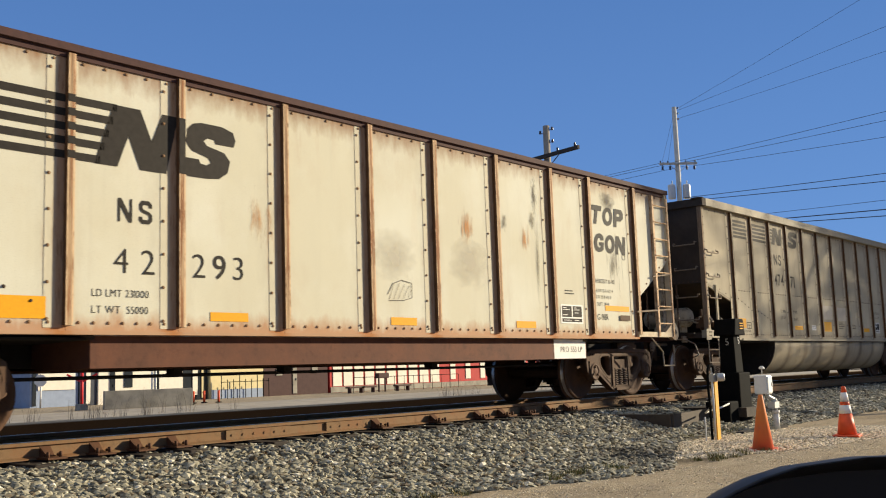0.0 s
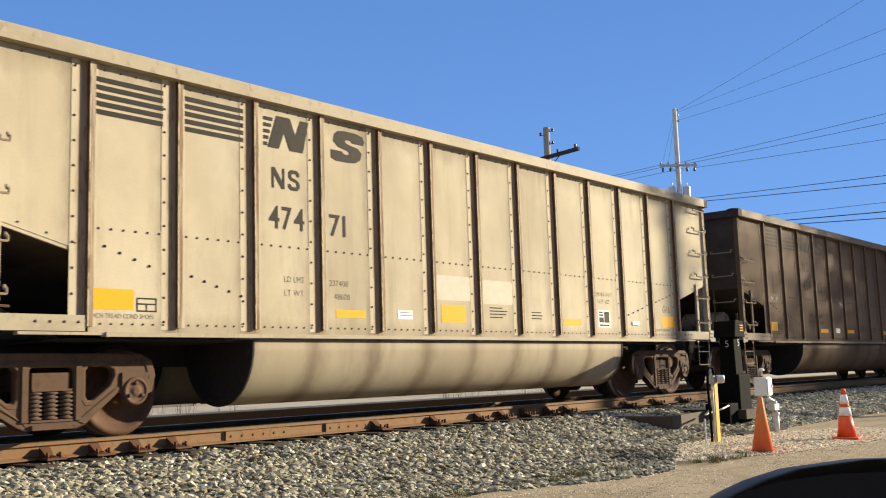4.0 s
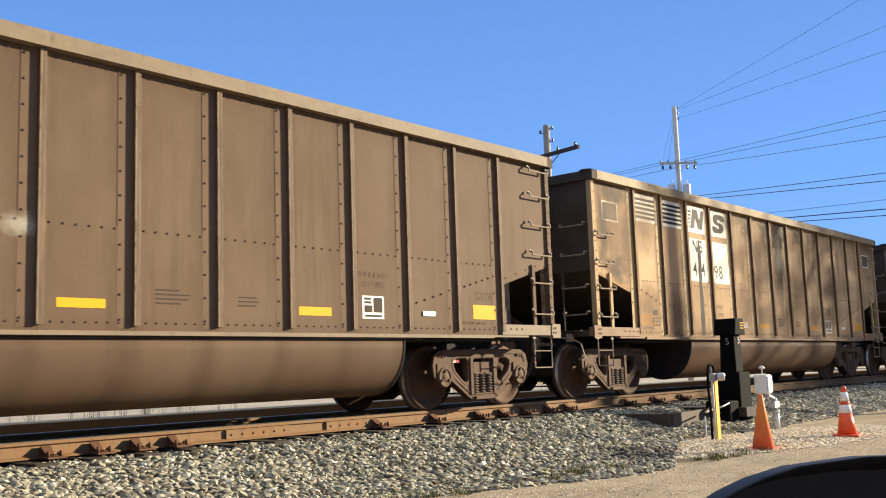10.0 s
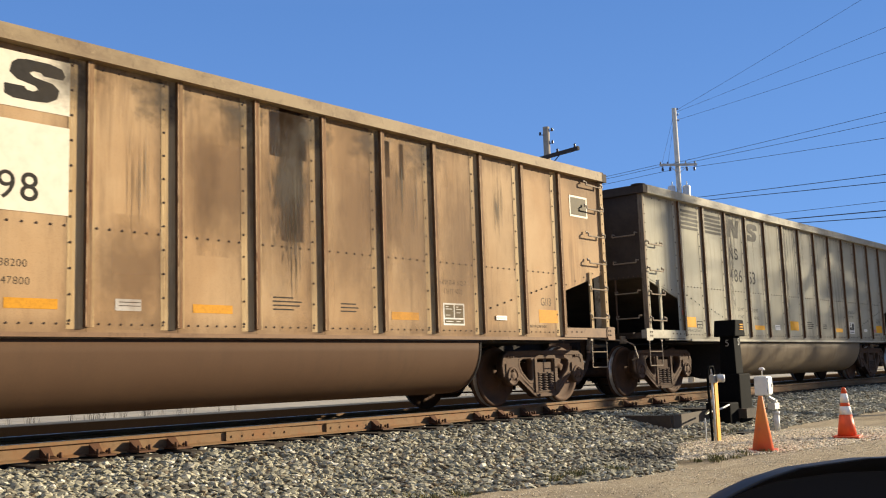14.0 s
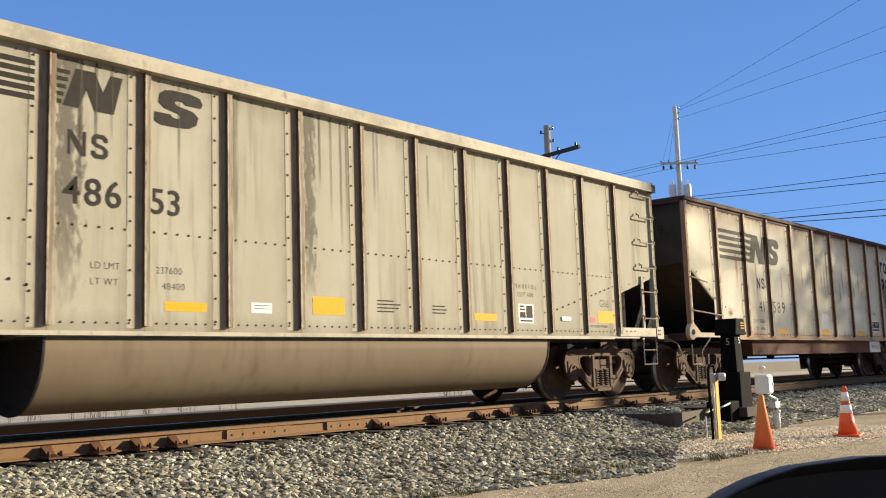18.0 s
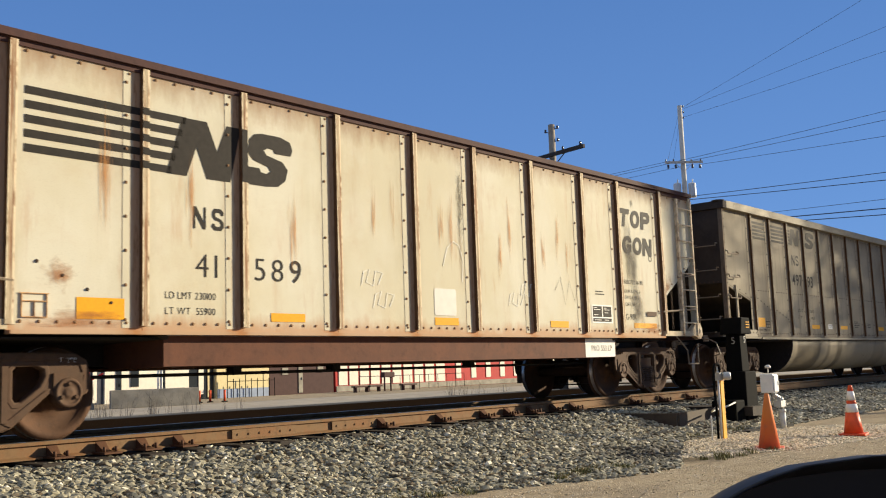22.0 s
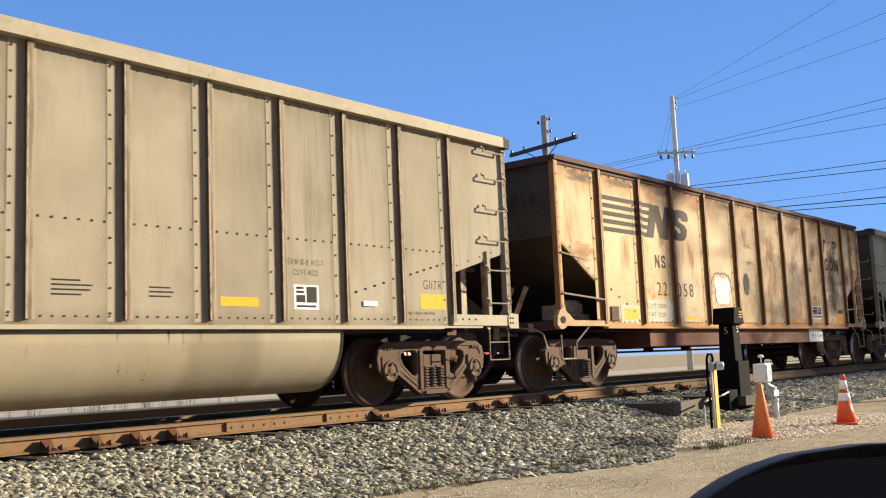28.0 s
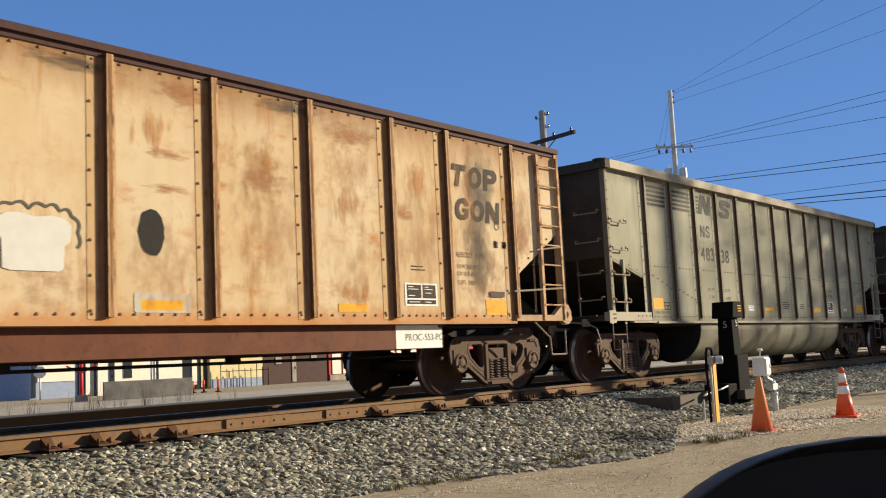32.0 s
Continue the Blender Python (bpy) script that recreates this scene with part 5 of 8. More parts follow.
def tub_marks(car, dark, pale, tag, first, second, limit, weight, shoes, tag3=(6.57, 7.07, 1.245, 1.335), code="G117R", volume=("12-7", "4022"), nudge=0.0, narrow=1.0):
    for x in (1.435, 2.47):
        for i in range(5):
            patch(car, "stripe", x, x + 0.77, 3.485 - 0.082 * i, 3.535 - 0.082 * i, dark)
    for i in range(5):
        patch(car, "stripe", 3.53 + nudge, 3.66 + nudge - 0.02 * i, 3.475 - 0.074 * i, 3.515 - 0.074 * i, dark)
    mark(car, "emblem", shape([BOLD_N], 0.62, 0.385), dark, 3.59 + nudge, 3.165, label="dark slanted railway emblem")
    mark(car, "emblem", shape([BOLD_S], 0.55, 0.39, 0.1), dark, 4.57 + nudge, 3.16, label="dark slanted railway emblem")
    mark(car, "reporting_mark", shape([LIGHT_N], 0.185, 0.24), dark, 3.645 + nudge, 2.70, label="dark reporting mark")
    mark(car, "reporting_mark", shape([LIGHT_S], 0.175, 0.24), dark, 3.89 + nudge, 2.70, label="dark reporting mark")
    numeral(car, first, 3.60 + nudge, 2.235, 0.375, dark, narrow)
    numeral(car, second, 4.53 + nudge, 2.225, 0.375, dark, 1.0)
    numeral(car, "LD LMT", 3.81, 1.625, 0.10, dark, 0.9)
    numeral(car, "LT WT", 3.81, 1.47, 0.10, dark, 0.9)
    numeral(car, limit, 4.51, 1.615, 0.10, dark, 1.0)
    numeral(car, weight, 4.58, 1.455, 0.10, dark, 1.0)
    numeral(car, shoes, 1.38, 1.165, 0.066, dark, 0.82)
    patch(car, "reflector", 1.38, 1.88, 1.25, 1.45, tag, label="bright yellow reflective tag")
    for a, b, c, d in ((4.61, 5.11, 1.24, 1.335), tag3, (9.52, 10.03, 1.235, 1.335), (12.73, 13.24, 1.25, 1.45)):
        patch(car, "reflector", a, b, c, d, tag, label="yellow reflective tag")
    for a, b, c, d in ((1.91, 2.14, 1.36, 1.375), (1.91, 2.14, 1.305, 1.32), (1.91, 2.14, 1.235, 1.25), (1.91, 1.925, 1.235, 1.375), (2.125, 2.14, 1.235, 1.375), (2.015, 2.03, 1.235, 1.305)):
        patch(car, "symbol_bar", a, b, c, d, dark)
    patch(car, "notice", 5.69, 5.97, 1.245, 1.36, pale, label="small pale notice plate")
    for i in range(2):
        patch(car, "notice_line", 5.73, 5.96, 1.325 - 0.035 * i, 1.333 - 0.035 * i, dark, FACE - 0.0007)
    if car is car_d:
        plate_dark(car, 10.52, 10.96, 1.18, 1.48, pale, M_PLATE_D)
    else:
        plate_square(car, 10.55, 10.93, 1.215, 1.50, pale, dark)
    small_bars(car, 7.62, 1.44, 4, dark, 0.42)
    small_bars(car, 8.65, 1.40, 3, dark, 0.30)
    numeral(car, "EXW 10-8  H " + volume[0], 10.47, 1.73, 0.10, dark, 0.66, gap=0.2)
    numeral(car, "CU FT " + volume[1], 10.55, 1.61, 0.10, dark, 0.66, gap=0.2)
    for i in range(4):
        x, z = 1.56 + 0.165 * i, 1.86 - 0.055 * i
        bm = bmesh.new()
        rivet(bm, 0, 0, 0, 0.016, 0.012)
        part("bolt", bm, M_BLACKMARK, car, m=pose(x, SHEET - 0.006, z))
    for i in range(5):
        x, z = 2.56 + 0.16 * i, 1.62 - 0.045 * i
        bm = bmesh.new()
        rivet(bm, 0, 0, 0, 0.016, 0.012)
        part("bolt", bm, M_BLACKMARK, car, m=pose(x, SHEET - 0.006, z))
    for i in range(5):
        bm = bmesh.new()
        rivet(bm, 0, 0, 0, 0.016, 0.012)
        part("bolt", bm, M_BLACKMARK, car, m=pose(12.56 + 0.135 * i, SHEET - 0.006, 1.70 + 0.035 * i))
        bm = bmesh.new()
        rivet(bm, 0, 0, 0, 0.016, 0.012)
        part("bolt", bm, M_BLACKMARK, car, m=pose(11.39 + 0.165 * i, SHEET - 0.006, 1.40 + 0.043 * i))
    numeral(car, code, 12.80, 1.515, 0.175, dark, 0.85, gap=0.22)
    numeral(car, shoes, 12.46, 1.175, 0.058, dark, 0.72)
    patch(car, "card_holder", 11.66, 11.91, 1.27, 1.335, pale, SHEET - 0.018, "small pale card holder", 0.012)
    patch(car, "card_slot", 11.69, 11.88, 1.288, 1.318, M_PALE, SHEET - 0.021)


def beam_marks(car, dark, pale, first, second, limit, weight, stencil, code):
    slip = 0.0 if first == "41" else 0.07
    for i in range(5):
        z = 3.205 - 0.1365 * i
        part("stripe", once(("band", i), lambda: band_mesh(1.48, 3.22 - 0.045 * i, z, z + 0.075)), dark, car, "dark painted stripe")
    mark(car, "emblem", shape([BOLD_N], 0.95, 0.62), dark, 2.98, 2.655, label="dark slanted railway emblem")
    mark(car, "emblem", shape([BOLD_S], 0.67, 0.60, 0.12), dark, 3.95, 2.67, label="dark slanted railway emblem")
    bm = bmesh.new()
    box(bm, 3.911, 3.984, SHEET - 0.0625, SHEET - 0.0605, 2.67, 3.26)
    part("emblem", bm, dark, car, "dark slanted railway emblem")
    mark(car, "reporting_mark", shape([LIGHT_N], 0.155, 0.235), dark, 3.31 - slip, 2.11, label="dark reporting mark")
    mark(car, "reporting_mark", shape([LIGHT_S], 0.155, 0.235), dark, 3.545 - slip, 2.11, label="dark reporting mark")
    numeral(car, first, {"22": 3.25, "42": 3.20, "41": 3.34}[first], 1.60, 0.36, dark, 1.0, gap=0.42 if first == "42" else 0.24)
    numeral(car, second, 4.03 if first == "22" else 4.11, 1.60, 0.365, dark, 1.06, gap=0.26)
    numeral(car, "LD LMT " + limit, 2.80 if first == "22" else 2.97, 1.365, 0.12 if first == "22" else 0.105, dark, 0.90)
    numeral(car, "LT WT  " + weight, 2.80 if first == "22" else 2.97, 1.205, 0.12 if first == "22" else 0.105, dark, 0.90)
    # Six letters of a brand name, drawn as polygon outlines.
    badge_letters = [([[(0.08, 0.0), (0.36, 0), (0.48, 0.72), (0.82, 0.72), (0.88, 1), (-0.12, 1), (-0.18, 0.72), (0.20, 0.72)]], 0.0, 0.0),
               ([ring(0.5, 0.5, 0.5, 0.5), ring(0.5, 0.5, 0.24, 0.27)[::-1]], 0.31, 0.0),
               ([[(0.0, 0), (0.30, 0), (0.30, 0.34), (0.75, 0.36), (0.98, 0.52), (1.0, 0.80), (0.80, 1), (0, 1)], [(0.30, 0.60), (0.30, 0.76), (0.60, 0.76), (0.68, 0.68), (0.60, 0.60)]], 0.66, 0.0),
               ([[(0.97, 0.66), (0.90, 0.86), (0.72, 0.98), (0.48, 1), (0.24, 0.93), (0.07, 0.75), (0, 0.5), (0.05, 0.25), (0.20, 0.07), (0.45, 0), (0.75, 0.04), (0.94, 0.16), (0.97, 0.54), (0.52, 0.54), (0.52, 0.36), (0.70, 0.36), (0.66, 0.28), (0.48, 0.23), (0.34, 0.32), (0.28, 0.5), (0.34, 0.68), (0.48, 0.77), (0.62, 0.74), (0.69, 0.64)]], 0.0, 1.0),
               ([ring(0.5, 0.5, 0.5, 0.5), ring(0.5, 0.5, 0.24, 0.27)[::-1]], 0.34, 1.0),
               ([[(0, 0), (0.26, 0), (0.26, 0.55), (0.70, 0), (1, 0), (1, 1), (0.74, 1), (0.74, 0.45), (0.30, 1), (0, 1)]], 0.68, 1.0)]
    for loops, x, low in badge_letters:
        mark(car, "painted_badge", shape(loops, 0.315, 0.32, 0.10), dark, 12.07 + x * 1.03, 2.925 - 0.475 * low, FACE - 0.0008, label="bold dark slanted badge letter")
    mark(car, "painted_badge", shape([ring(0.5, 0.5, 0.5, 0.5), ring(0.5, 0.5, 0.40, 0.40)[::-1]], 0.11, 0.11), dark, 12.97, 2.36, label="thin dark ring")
    high = 1.465 if code == "G-98R" and first == "42" else 1.165
    for a, b, c, d in ((2.01, 2.51, 1.14, 1.345), (4.33, 4.83, 1.15, 1.245), (7.10, 7.59, 1.15, 1.25), (9.79, 10.29, 1.15, 1.25), (12.33, 13.12, high, high + 0.09) if first != "22" else (12.68, 13.16, 1.12, 1.34)):
        patch(car, "reflector", a, b, c, d, M_YELLOW, label="yellow reflective tag")
    plate_dark(car, 10.98, 11.62, 1.235, 1.535, pale, M_BLACKMARK)
    small_bars(car, 11.12, 1.75, 2, dark, 0.28)
    for text, z, size in (("REBODY " + ("06-98" if first == "41" else "10-98"), 1.925, 0.105), ("EXW 10-8 H12-4", 1.77, 0.085), ("EW 10-8 H12-3", 1.665, 0.085), ("CUFT. 3850", 1.545, 0.085)):
        numeral(car, text, 12.07, z, size, dark, 0.90)
    numeral(car, code, 12.07, 1.31, 0.145, dark, 0.9)
    patch(car, "card_holder", 12.78, 13.12, 1.31 if high > 1.4 else 1.38, 1.40 if high > 1.4 else 1.46, M_STEEL, SHEET - 0.018, "small steel card holder")
    for i in range(4):
        bm = bmesh.new()
        rivet(bm, 0, 0, 0, 0.02, 0.014)
        part("bolt", bm, M_RIVET, car, m=pose(1.62 + 0.25 * i, SHEET - 0.002, 1.66 - 0.12 * i))
    bm = bmesh.new()
    box(bm, 10.85, 11.76, -1.4335, -1.4305, 0.685, 0.985)
    part("stencil_plate", bm, pale, car, "pale plate with dark stencilled letters")
    numeral(car, stencil, 11.03, 0.785, 0.13, dark, 0.95, y=-1.436)
    numeral(car, "T-290", 2.06, 0.745, 0.07, M_WHITE, y=-1.107)


def band_mesh(x0, x1, z0, z1):
    """A painted stripe that follows the sheets, the lapped plates and the posts."""
    bm = bmesh.new()
    box(bm, x0, x1, SHEET - 0.0056, SHEET - 0.0048, z0, z1)
    for p in BEAM_POSTS:
        if x0 < p < x1:
            box(bm, p + 0.001, p + 0.074, SHEET - 0.0625, SHEET - 0.0605, z0, z1)
    return finish(bm, "band")


def blot(car, name, x, z, w, h, mat, seed, label, rough=0.18, n=26, y=FACE - 0.0010):
    """An uneven painted-over patch or spill."""
    rnd = random.Random(seed)
    loop = [(math.cos(2 * math.pi * k / n) * w / 2 * rnd.uniform(1 - rough, 1 + rough * 0.3), math.sin(2 * math.pi * k / n) * h / 2 * rnd.uniform(1 - rough, 1 + rough * 0.3)) for k in range(n)]
    mark(car, name, outline_mesh([loop], 0.0004), mat, x, z, y, label)


def run_down(car, x, z0, z1, w, mat, seed, label):
    """A spill that has run down the side, with wavering edges."""
    rnd = random.Random(seed)
    n = 22
    left, right = [], []
    for i in range(n + 1):
        z = z1 + (z0 - z1) * i / n
        k = 0.45 if i < 2 else 1.0
        left.append((-w / 2 * k * rnd.uniform(0.75, 1.1), z))
        right.append((w / 2 * k * rnd.uniform(0.75, 1.1), z))
    mark(car, "spill", outline_mesh([left + right[::-1]], 0.0004), mat, x, 0, FACE - 0.0010, label)


def scrawl(car, points, x, z, size, mat, w=0.014):
    bm = bmesh.new()
    pts = [Vector((x + size * a, FACE - 0.0010, z + size * b)) for a, b in points]
    edge = []
    for i, q in enumerate(pts):
        d = (pts[min(i + 1, len(pts) - 1)] - pts[max(i - 1, 0)]).normalized()
        s = Vector((-d.z, 0, d.x)) * w / 2
        edge.append((bm.verts.new(q - s), bm.verts.new(q + s)))
    for (a, b), (c, d) in zip(edge, edge[1:]):
        bm.faces.new((a, c, d, b))
    part("scrawl", bm, mat, car, "thin hand-drawn scrawl")


def soft_paint(name, colour, amount, stretch=(1, 1, 1), scale=1.6, weight=1.5, lo=1.70, hi=0.95):
    """A stain with a soft, uneven edge, thinning out from its middle."""
    k = Mat(name, colour, 0.75, loose=True)
    n = k.node("ShaderNodeVectorMath")
    n.operation = "LENGTH"
    k.link(k.c, n.inputs[0])
    ragged = k.noise(scale, stretch, 6, 0.65, 3.0)
    k.link(k.ramp(k.plus(n.outputs["Value"], k.times(ragged, weight)), lo, hi, amount), k.b.inputs["Alpha"])
    return k.m


SOFT_RUST = soft_paint("soft_rust_stain", (0.36, 0.14, 0.04), 0.6, (1, 1, 0.7), 2.6, 2.2, 1.8, 1.1)
SOFT_ORANGE = soft_paint("soft_orange_run", (0.46, 0.20, 0.055), 0.75, (2.4, 0.6, 1), 1.8, 3.0, 1.95, 1.3)
SOFT_DARK = soft_paint("soft_soot_stain", (0.06, 0.045, 0.032), 0.7, (1, 1, 1), 2.0, 2.0, 1.8, 1.0)
SOFT_RUNS = soft_paint("soft_water_runs", (0.13, 0.11, 0.08), 0.75, (7, 0.30, 1), 1.8, 4.0, 2.25, 1.7)
SOFT_PALE = soft_paint("soft_pale_scuff", (0.50, 0.45, 0.35), 0.45)
SOFT_SPECK = soft_paint("mottled_soot_band", (0.075, 0.06, 0.042), 0.72, (1.6, 1.0, 1), 5.0, 4.0, 2.5, 2.05)
SOFT_DRIP = soft_paint("thin_dark_drips", (0.07, 0.054, 0.036), 0.75, (4.5, 0.25, 1), 2.4, 4.5, 2.55, 2.15)
SOFT_BROWN = soft_paint("uneven_brown_film", (0.15, 0.082, 0.040), 0.5, (1, 1, 1), 2.2, 1.3, 1.75, 0.95)
SOFT_FILM = soft_paint("rusty_grime_film", (0.36, 0.16, 0.055), 0.36, (1.4, 0.9, 1), 3.2, 4.0, 2.75, 1.75)


def run_paint(name, colour, amount, scale, stretch, bite):
    """Runs that come down from the top edge and fade towards their foot."""
    k = Mat(name, colour, 0.75, loose=True)
    grain = k.noise(scale, stretch, 6, 0.7, 5.0)
    wide = k.ramp(k.plus(k.sum("ABSOLUTE", k.axis(0), 0.0), k.times(grain, bite)), 0.45 + 0.5 * bite, 0.15 + 0.5 * bite)
    foot = k.ramp(k.plus(k.axis(1), k.times(grain, -0.9)), -1.40, -0.55, amount)
    k.link(k.times(wide, foot), k.b.inputs["Alpha"])
    return k.m


RUN_GREY = run_paint("mottled_grey_run", (0.19, 0.165, 0.12), 0.85, 3.0, (1.2, 0.5, 1), 1.4)
RUN_DARK = run_paint("thin_dark_run", (0.075, 0.058, 0.042), 0.7, 3.5, (0.8, 0.3, 1), 1.6)
RUN_MOTTLE = run_paint("speckled_grey_run", (0.145, 0.125, 0.095), 0.8, 7.0, (0.8, 0.9, 1), 2.6)
LAYER = [0]


def sheet_foot(car, x):
    """The side sheet's lower edge at x: level, and slanting up towards both ends."""
    beam = car in (car_a, car_f, car_h)
    near = min(x, LONG - x)
    reach, top, foot = (1.35, 2.50, 1.70) if beam else (1.39, 2.15, 1.78)
    return 1.06 if near > reach else foot + (top - foot) * (1 - near / reach) + 0.01


def soft_mark(car, x, z, w, h, mat, label):
    """A soft stain on the side, ending where the sheet ends."""
    x += 0.08 if car in (car_a, car_f, car_h) else 0.11 - 0.01 * x
    LAYER[0] = (LAYER[0] + 1) % 7
    bm = bmesh.new()
    xs = [x - w / 2 + w * k / 12 for k in range(13)]
    xs = [q for q in xs if 0.02 < q < LONG - 0.02]
    cols = []
    for q in xs:
        lo, hi = max(z - h / 2, sheet_foot(car, q)), min(z + h / 2, 3.655)
        hi = max(hi, lo + 0.004)
        cols.append([bm.verts.new(((q - x) / (w / 2), (v - z) / (h / 2), 0)) for v in (lo, hi)])
    for (a, b), (c, d) in zip(cols, cols[1:]):
        bm.faces.new((a, c, d, b))
    part("stain", bm, mat, car, label, pose(x, FACE + 0.0007 if mat is RUN_MOTTLE else FACE - 0.0016 - 0.0001 * LAYER[0], z, 90, 0, 0) @ Matrix.Diagonal((w / 2, h / 2, 1, 1)))


M_WHITE_D = plain("cream_panel", (0.68, 0.60, 0.46), 0.6, 0, 0.14, 8)
M_TAR = plain("black_spill", (0.014, 0.011, 0.009), 0.75, 0, 0.4, 9)
M_REPAINT = plain("greyish_repaint", (0.48, 0.42, 0.325), 0.7, 0, 0.14, 6)
M_CHALKMARK = plain("chalk_scrawl", (0.75, 0.73, 0.64), 0.8)
M_OUTLINE = plain("grey_outline", (0.10, 0.085, 0.065), 0.7)

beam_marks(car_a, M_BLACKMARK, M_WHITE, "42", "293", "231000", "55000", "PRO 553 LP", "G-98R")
tub_marks(car_b, M_BLACKMARK, M_WHITE, M_YELLOW, "474", "71", "237400", "48600", "2 INCH TREAD COND SHOES", (6.55, 7.07, 1.22, 1.46), code="G116", narrow=0.84)
patch(car_b, "repaint", 6.46, 7.18, 1.52, 1.86, M_REPAINT, FACE + 0.0006, "pale repainted rectangle", 0.04)
patch(car_b, "repaint", 7.46, 8.18, 1.50, 1.84, M_REPAINT, FACE + 0.0006, "pale repainted rectangle", 0.04)
tub_marks(car_c, M_FADED, M_WHITE, M_YELLOW, "496", "45", "236800", "49200", "2 INCH TREAD COND SHOES")
for a, b in ((1.43, 2.18), (2.46, 3.20)):
    patch(car_d, "panel_field", a, b, 3.10, 3.60, M_WHITE_D, FACE + 0.0006, "cream painted field behind the markings")
for a, b in ((3.45, 4.20), (4.45, 5.20)):
    patch(car_d, "panel_field", a, b, 3.08, 3.60, M_WHITE_D, FACE + 0.0006, "cream painted field behind the markings")
    patch(car_d, "panel_field", a, b, 2.12, 2.96, M_WHITE_D, FACE + 0.0006, "cream painted field behind the markings")
tub_marks(car_d, M_BLACKMARK, M_WHITE, M_ORANGE_REF, "4 4", "98", "238200", "47800", "2 INCH HF COMP SHOES", code="G113")
run_down(car_d, 3.90, 1.07, 2.95, 0.15, M_TAR, 11, "black spill run down the side")
for x in (0.35, 13.72):
    patch(car_d, "marker_frame", x, x + 0.52, 3.00, 3.35, M_WHITE_D, FACE + 0.0006, "pale framed dark rectangle")
    patch(car_d, "marker_field", x + 0.03, x + 0.49, 3.03, 3.32, M_PLATE_D, FACE - 0.0006)
patch(car_d, "symbol_bar", 1.92, 2.08, 1.42, 1.52, M_BLACKMARK)
tub_marks(car_e, M_BLACKMARK, M_WHITE, M_YELLOW, "486", "53", "237600", "48400", "2 INCH TREAD COND SHOES", (6.57, 7.07, 1.25, 1.46), code="G116", volume=("12-6", "4080"), nudge=-0.08)
patch(car_e, "red_tag", 12.50, 12.645, 1.26, 1.34, M_RED, label="small red tag")
patch(car_e, "red_tag", 1.34, 1.50, 1.47, 1.57, M_RED, label="small red tag")
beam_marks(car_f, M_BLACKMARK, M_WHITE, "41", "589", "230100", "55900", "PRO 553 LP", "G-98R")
patch(car_f, "repaint", 7.10, 7.55, 1.28, 1.64, M_PALE, FACE + 0.0006, "pale square repainted patch", 0.03)
for k, (x, z) in enumerate(((5.75, 1.62), (5.95, 1.35), (8.75, 1.45), (9.05, 1.60))):
    scrawl(car_f, [(0, 0), (0.1, 0.4), (0.35, 0.5), (0.2, 0.1), (0.5, 0), (0.6, 0.45), (0.9, 0.4), (0.7, 0.05)], x, z, 0.42, M_CHALKMARK)
scrawl(car_f, [(0, 0), (0.2, 0.5), (0.45, 0.7), (0.7, 0.6), (0.85, 0.2), (0.8, -0.4)], 7.30, 1.95, 0.5, M_CHALKMARK)
scrawl(car_f, [(0, 0.5), (0.3, 0.9), (0.5, 0.1), (0.75, 0.8), (1.0, 0.2), (1.2, 0.7), (1.5, 0.3)], 9.95, 1.45, 0.55, M_OUTLINE, 0.01)
tub_marks(car_g, M_BLACKMARK, M_WHITE, M_YELLOW, "497", "93", "236500", "49500", "2 INCH TREAD COND SHOES")
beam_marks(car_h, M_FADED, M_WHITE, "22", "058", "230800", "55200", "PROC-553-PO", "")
k = Mat("worn_pale_repaint", (0.47, 0.435, 0.35), 0.7)
k.b.inputs["Specular IOR Level"].default_value = 0.1
k.paint((0.52, 0.385, 0.225), k.ramp(k.noise(2.4, (1, 1, 0.8), 7, 0.72, 2.0), 0.46, 0.60, 0.75))
k.paint((0.33, 0.27, 0.19), k.ramp(k.noise(11, (1, 1, 0.3), 5, 0.7, 6.0), 0.55, 0.70, 0.6))
M_WORNPALE = k.m
patch(car_h, "repaint", 2.78, 3.82, 1.12, 1.51, M_WORNPALE, FACE + 0.0006, "pale repainted field under the numbers", 0.02)
for a, b, c, d in ((1.90, 2.56, 1.09, 1.41), (4.23, 4.88, 1.125, 1.33), (7.02, 7.68, 1.125, 1.33)):
    patch(car_h, "repaint", a, b, c, d, M_WORNPALE, FACE + 0.0006, "worn pale patch behind a reflective tag", 0.03)
blot(car_h, "patch", 7.23, 1.94, 0.30, 0.50, M_TAR, 21, "black painted-over oval", 0.08, y=FACE - 0.0034)
mark(car_h, "patch", outline_mesh([[(0.05, 0.02), (0.12, 0), (0.58, 0), (0.63, 0.03), (0.64, 0.24), (0.70, 0.29), (0.71, 0.44), (0.64, 0.50), (0.52, 0.52), (0.36, 0.50), (0.20, 0.53), (0.08, 0.52), (0.0, 0.47), (-0.02, 0.36), (0.04, 0.28)]], 0.0004), M_PALE, 5.65, 1.50, FACE - 0.0034, "white painted-over patch in a dark outline")
scallop = []
